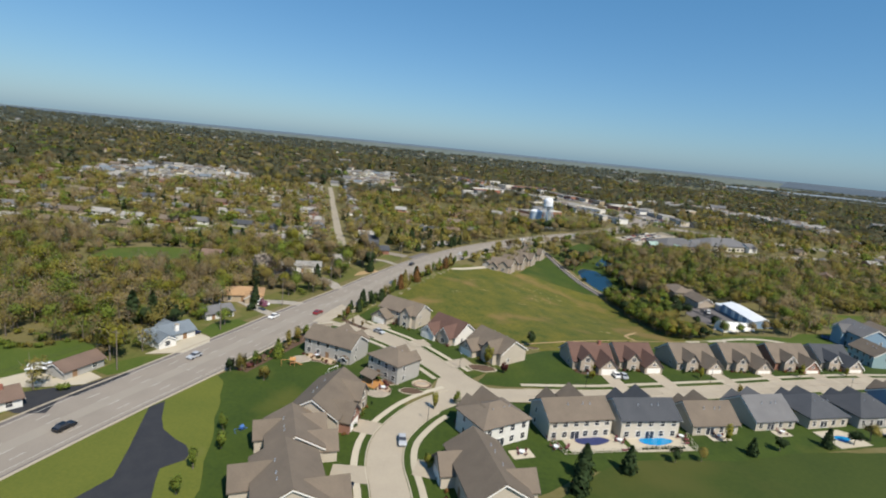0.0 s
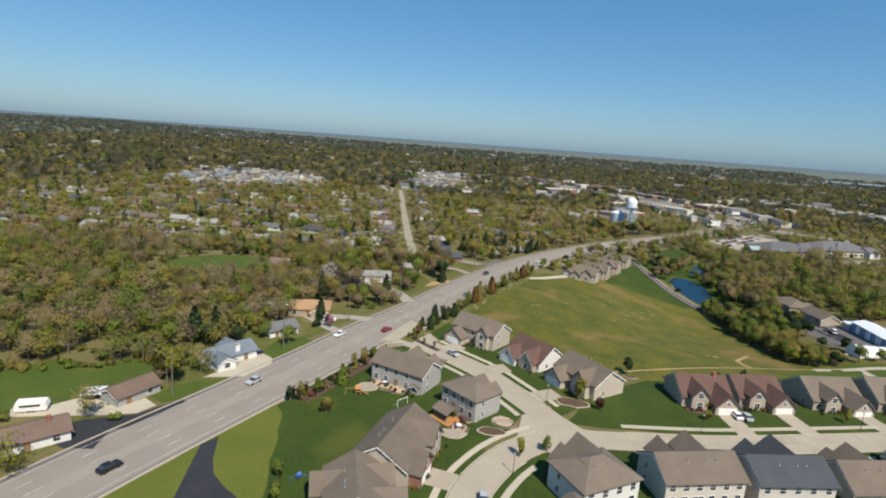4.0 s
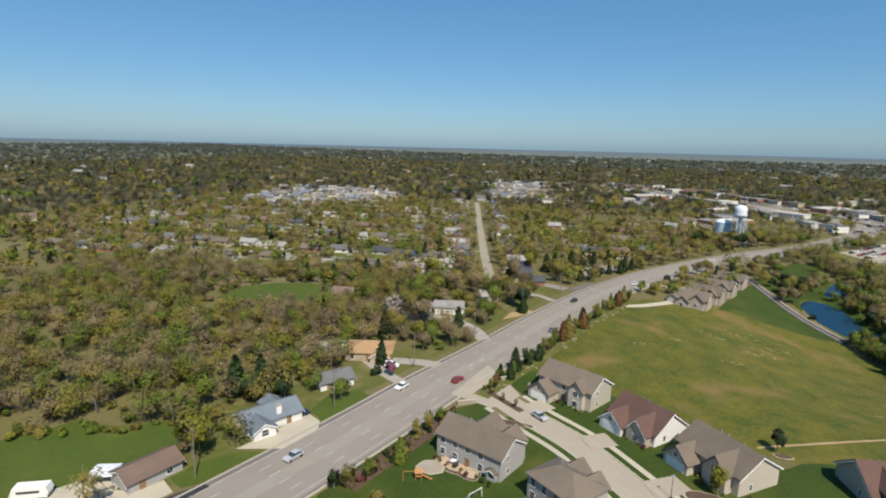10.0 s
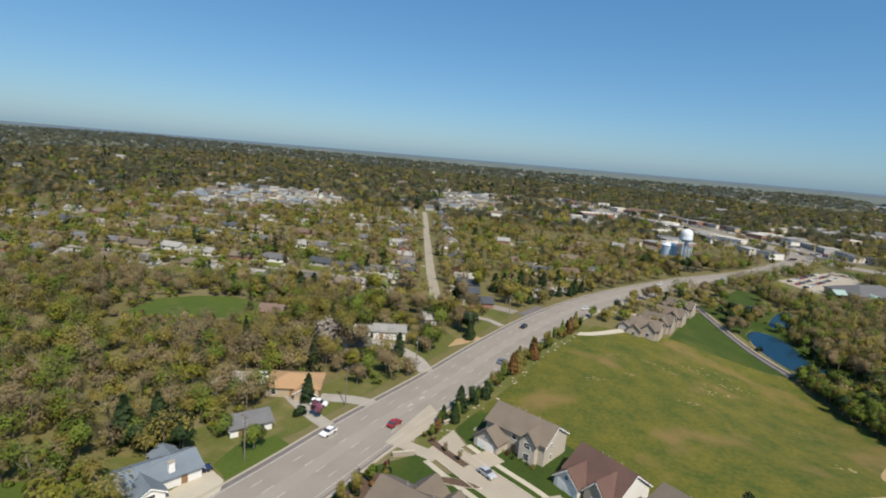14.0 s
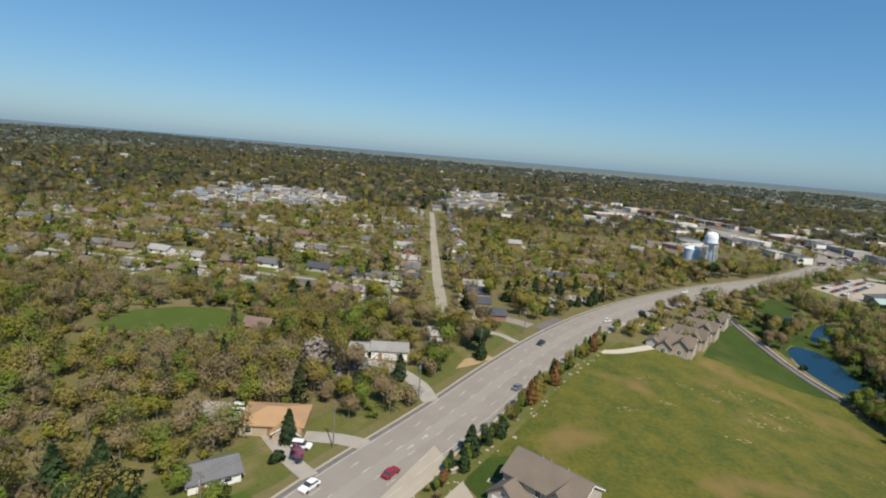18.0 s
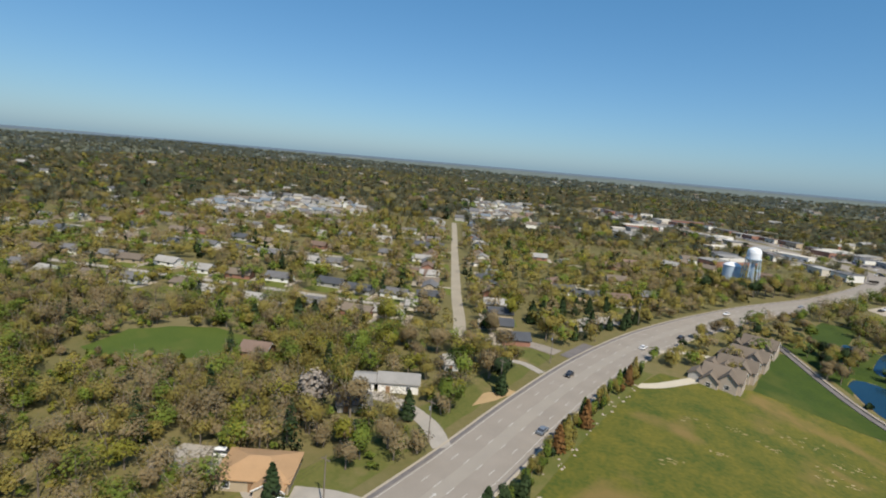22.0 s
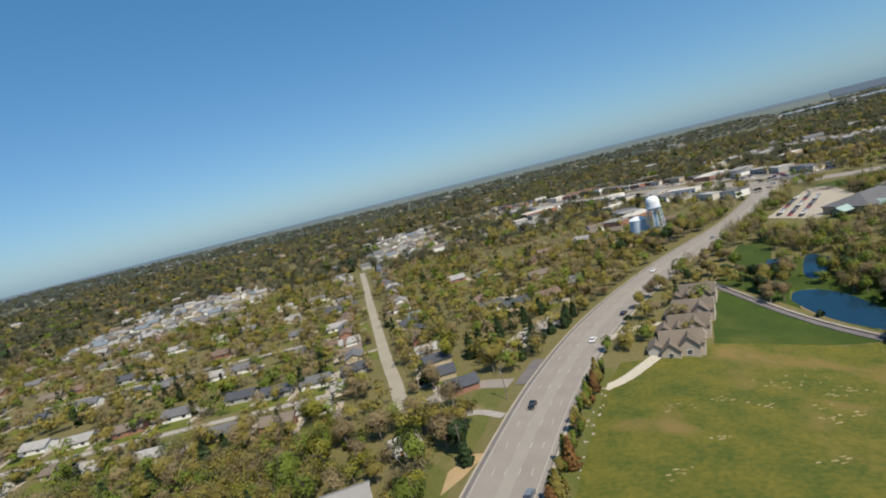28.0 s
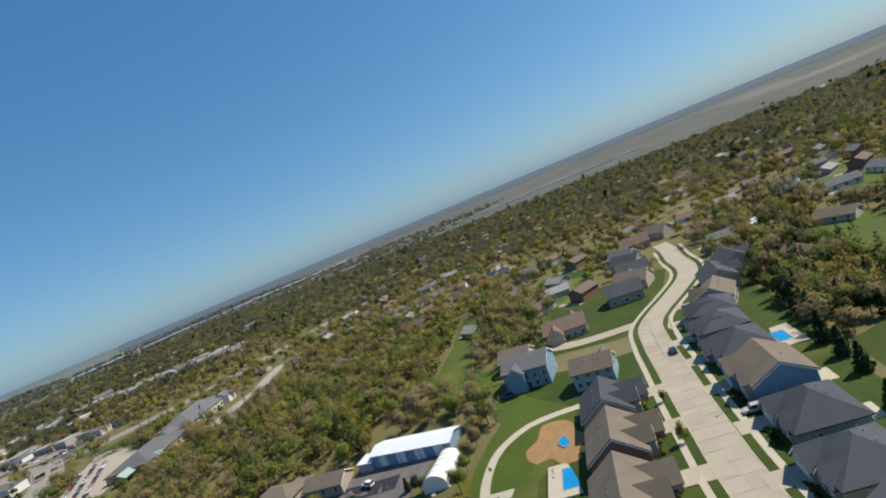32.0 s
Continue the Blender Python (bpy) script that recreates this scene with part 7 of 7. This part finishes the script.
def patio_table(x, y, deg, up=0.2, umbrella=False):
    t = base("patio_table", put(x, y, deg, up), "round outdoor table with a pale top" + (" under a closed umbrella" if umbrella else ""), "table", "patio tables")
    part("tabletop", cached("ptt", lambda: Build().spin([(0.02, 0.70), (0.7, 0.70), (0.7, 0.75), (0.02, 0.75)], 16).mesh("tabletop", M["metal_white"])), t)
    part("leg", cached("ptl", lambda: Build().tube((0, 0, 0), (0, 0, 0.7), 0.06, 0.06, 8).spin([(0.02, 0), (0.35, 0), (0.35, 0.05), (0.02, 0.05)], 12).mesh("leg", M["metal_grey"])), t)
    if umbrella:
        part("umbrella", cached("ptu", lambda: Build().spin([(0.04, 0.7), (0.04, 1.2), (0.22, 1.3), (0.14, 2.3), (0.02, 2.5)], 10).mesh("umbrella", M["cushion"])), t, "closed dark red umbrella")
    for k in range(4):
        a = k * 1.571 + 0.4
        cx, cy = local(x, y, deg, 1.15 * math.cos(a), 1.15 * math.sin(a))
        c = base("patio_chair", put(cx, cy, deg + math.degrees(a) + 90, up), "outdoor chair with a dark red cushion", "chair", "patio chairs")
        part("seat", cached("pcs", lambda: Build().box(-0.26, -0.26, 0.4, 0.26, 0.26, 0.5).mesh("seat", M["cushion"])), c)
        part("backrest", cached("pcb", lambda: Build().prism([(-0.3, 0.45), (-0.24, 0.45), (-0.32, 1.0), (-0.38, 1.0)], "x", -0.26, 0.26).mesh("backrest", M["cushion"])), c)
        for lx in (-0.23, 0.23):
            for ly in (-0.23, 0.23):
                part("leg", cached("pcl", lambda: Build().tube((0, 0, 0), (0, 0, 0.42), 0.025, 0.025, 5).mesh("leg", M["metal_grey"])), c, "", pose(lx, ly, 0))


def lounger(x, y, deg, up=0.17):
    c = base("sun_lounger", put(x, y, deg, up), "low pool lounger with a pale cushion", "lounger", "pool loungers")
    part("mattress", cached("slm", lambda: Build().prism([(-0.95, 0.3), (0.4, 0.3), (0.95, 0.75), (0.9, 0.85), (0.38, 0.42), (-0.95, 0.42)], "y", -0.32, 0.32).mesh("mattress", M["cushion"])), c, "dark cushion")
    for lx in (-0.8, 0.35):
        for ly in (-0.28, 0.28):
            part("leg", cached("sll", lambda: Build().tube((0, 0, 0), (0, 0, 0.32), 0.03, 0.03, 5).mesh("leg", M["metal_white"])), c, "", pose(lx, ly, 0))


patio(12.5, -80.5, -20, 3.6, 2.2, 1, "curved stone patio behind a long grey house")
patio(16.5, -82.5, -20, 2.0, 1.6, 4, "small round stone patio with a fire pit")
patio(36, -97, -30, 1.9, 1.7, 2, "round stone patio with a seat wall")
patio(46.5, -91, 10, 2.2, 1.8, 3, "oval stone garden patio by the sidewalk")
for a in ((12.2, -80.3, 10, 0.22, False), (36, -97, 30, 0.22, False), (81, -113, 0, 0.17, True), (81.5, -117.5, 40, 0.17, False), (98.5, -110.5, 0, 0.17, False), (116, -104.5, 0, 0.17, False), (127, -101.8, 16, 0.15, False), (147, -95, 20, 0.15, False), (73, -121.5, 20, 0.15, False)):
    patio_table(*a)
for i, (x, y, deg) in enumerate(((84, -110.5, 100), (86, -109.8, 100), (99, -114.6, 15), (116.2, -107.5, 200), (116.8, -105.8, 200), (84.5, -116.5, 60), (101, -105.5, 105), (103, -104.9, 105))):
    lounger(x, y, deg)
for x, y, deg, w, d in ((127, -101.6, 16, 6, 3.4), (147, -95, 20, 5, 3.2), (164, -91.5, 20, 6, 3), (73, -121.6, 22, 5.5, 3.6), (180, -87, 15, 6, 3.4), (197, -82.6, 15, 6, 3.6)):
    sheet("patio_slab", [local(x, y, deg, a * w / 2, b * d / 2) for a, b in ((-1, -1), (1, -1), (1, 1), (-1, 1))], 0.14, M["walk"], "pale concrete back patio", category="patio")
# covered patio
pt_ = base("patio_cover", put(32, -93, -36), "brown shingled patio cover on posts with a wooden deck", "patio")
part("roof", gable_roof(5, 4.4, 2.6, 1.1, 0.3, 0.15).mesh("roof", ROOF["brown"]), pt_)
part("deck", Build().box(-3.2, -3.0, -0.3, 3.6, 2.6, 0.3).mesh("deck", M["orange_wood"]), pt_, "varnished wooden deck")
for px in (-2.3, 2.3):
    for py in (-2, 2):
        part("post", MESHES["cpp"], pt_, "", pose(px, py, 0.1))
# entry island and monument walls
for x, y, deg in ((14, -32, 55), (7, -52, 30)):
    ew = base("entry_wall", put(x, y, deg), "low curved pale stone entry wall", "wall")
    part("wall", Build().box(-2.6, -0.25, -0.3, 2.6, 0.25, 1.1).mesh("wall", M["rock"]), ew)
    part("cap", Build().box(-2.7, -0.32, 1.1, 2.7, 0.32, 1.22).mesh("cap", M["walk"]), ew)
ribbon("entry_island", smooth_line([(11, -43), (17, -47.5), (22, -51)], 2.0), -0.9, 0.9, 0.3, M["mulch"], "planted mulch island in the entry street", "island", thick=0.2)
for i, (x, y) in enumerate(((12, -43.8), (16, -46.8), (20, -49.5))):
    tree(x, y, "bare", "column", 0.6, i)
# street lamps
lamp_pole = cached("lamp_pole", lambda: Build().tube((0, 0, 0), (0, 0, 4.6), 0.07, 0.05, 8).tube((0, 0, 0), (0, 0, 0.5), 0.13, 0.1, 8).mesh("post", M["rubber"]))
lamp_head = cached("lamp_head", lambda: Build().spin([(0.02, 4.6), (0.18, 4.65), (0.22, 5.0), (0.1, 5.2), (0.02, 5.3)], 10).mesh("lantern", M["metal_grey"]))
for x, y in ((57, -76), (50, -112), (96, -80), (140, -65), (186, -63), (240, -49)):
    lp = base("street_lamp", put(x, y, 0, 0.1), "black street lamp with a lantern head", "street lamp", "street lamps")
    part("post", lamp_pole, lp)
    part("lantern", lamp_head, lp)
# concrete joints of the street: proud slabs nearest to the flight
slab = cached("slab", lambda: Build().box(-2.21, -1.98, -0.05, 2.21, 1.98, 0.0).mesh("slab", M["concrete"]))
street_e = bpy.data.objects["street_east"]
ln = np.array(STREET_E)
sg = np.concatenate([[0], np.cumsum(np.linalg.norm(np.diff(ln, axis=0), axis=1))])
q = 24.0
while q < 215:
    x, y = np.interp(q, sg, ln[:, 0]), np.interp(q, sg, ln[:, 1])
    x2, y2 = np.interp(q + 1, sg, ln[:, 0]), np.interp(q + 1, sg, ln[:, 1])
    deg = math.degrees(math.atan2(y2 - y, x2 - x))
    for off in (-2.0, 2.0):
        sx, sy = x - math.sin(radians(deg)) * off, y + math.cos(radians(deg)) * off
        slope = math.degrees(math.atan((land1(x2, y2) - land1(x, y))))
        part("slab", slab, street_e, "", Matrix.Translation((sx, sy, land1(sx, sy) + 0.16)) @ Euler((0, radians(-slope), radians(deg))).to_matrix().to_4x4())
    q += 4.5
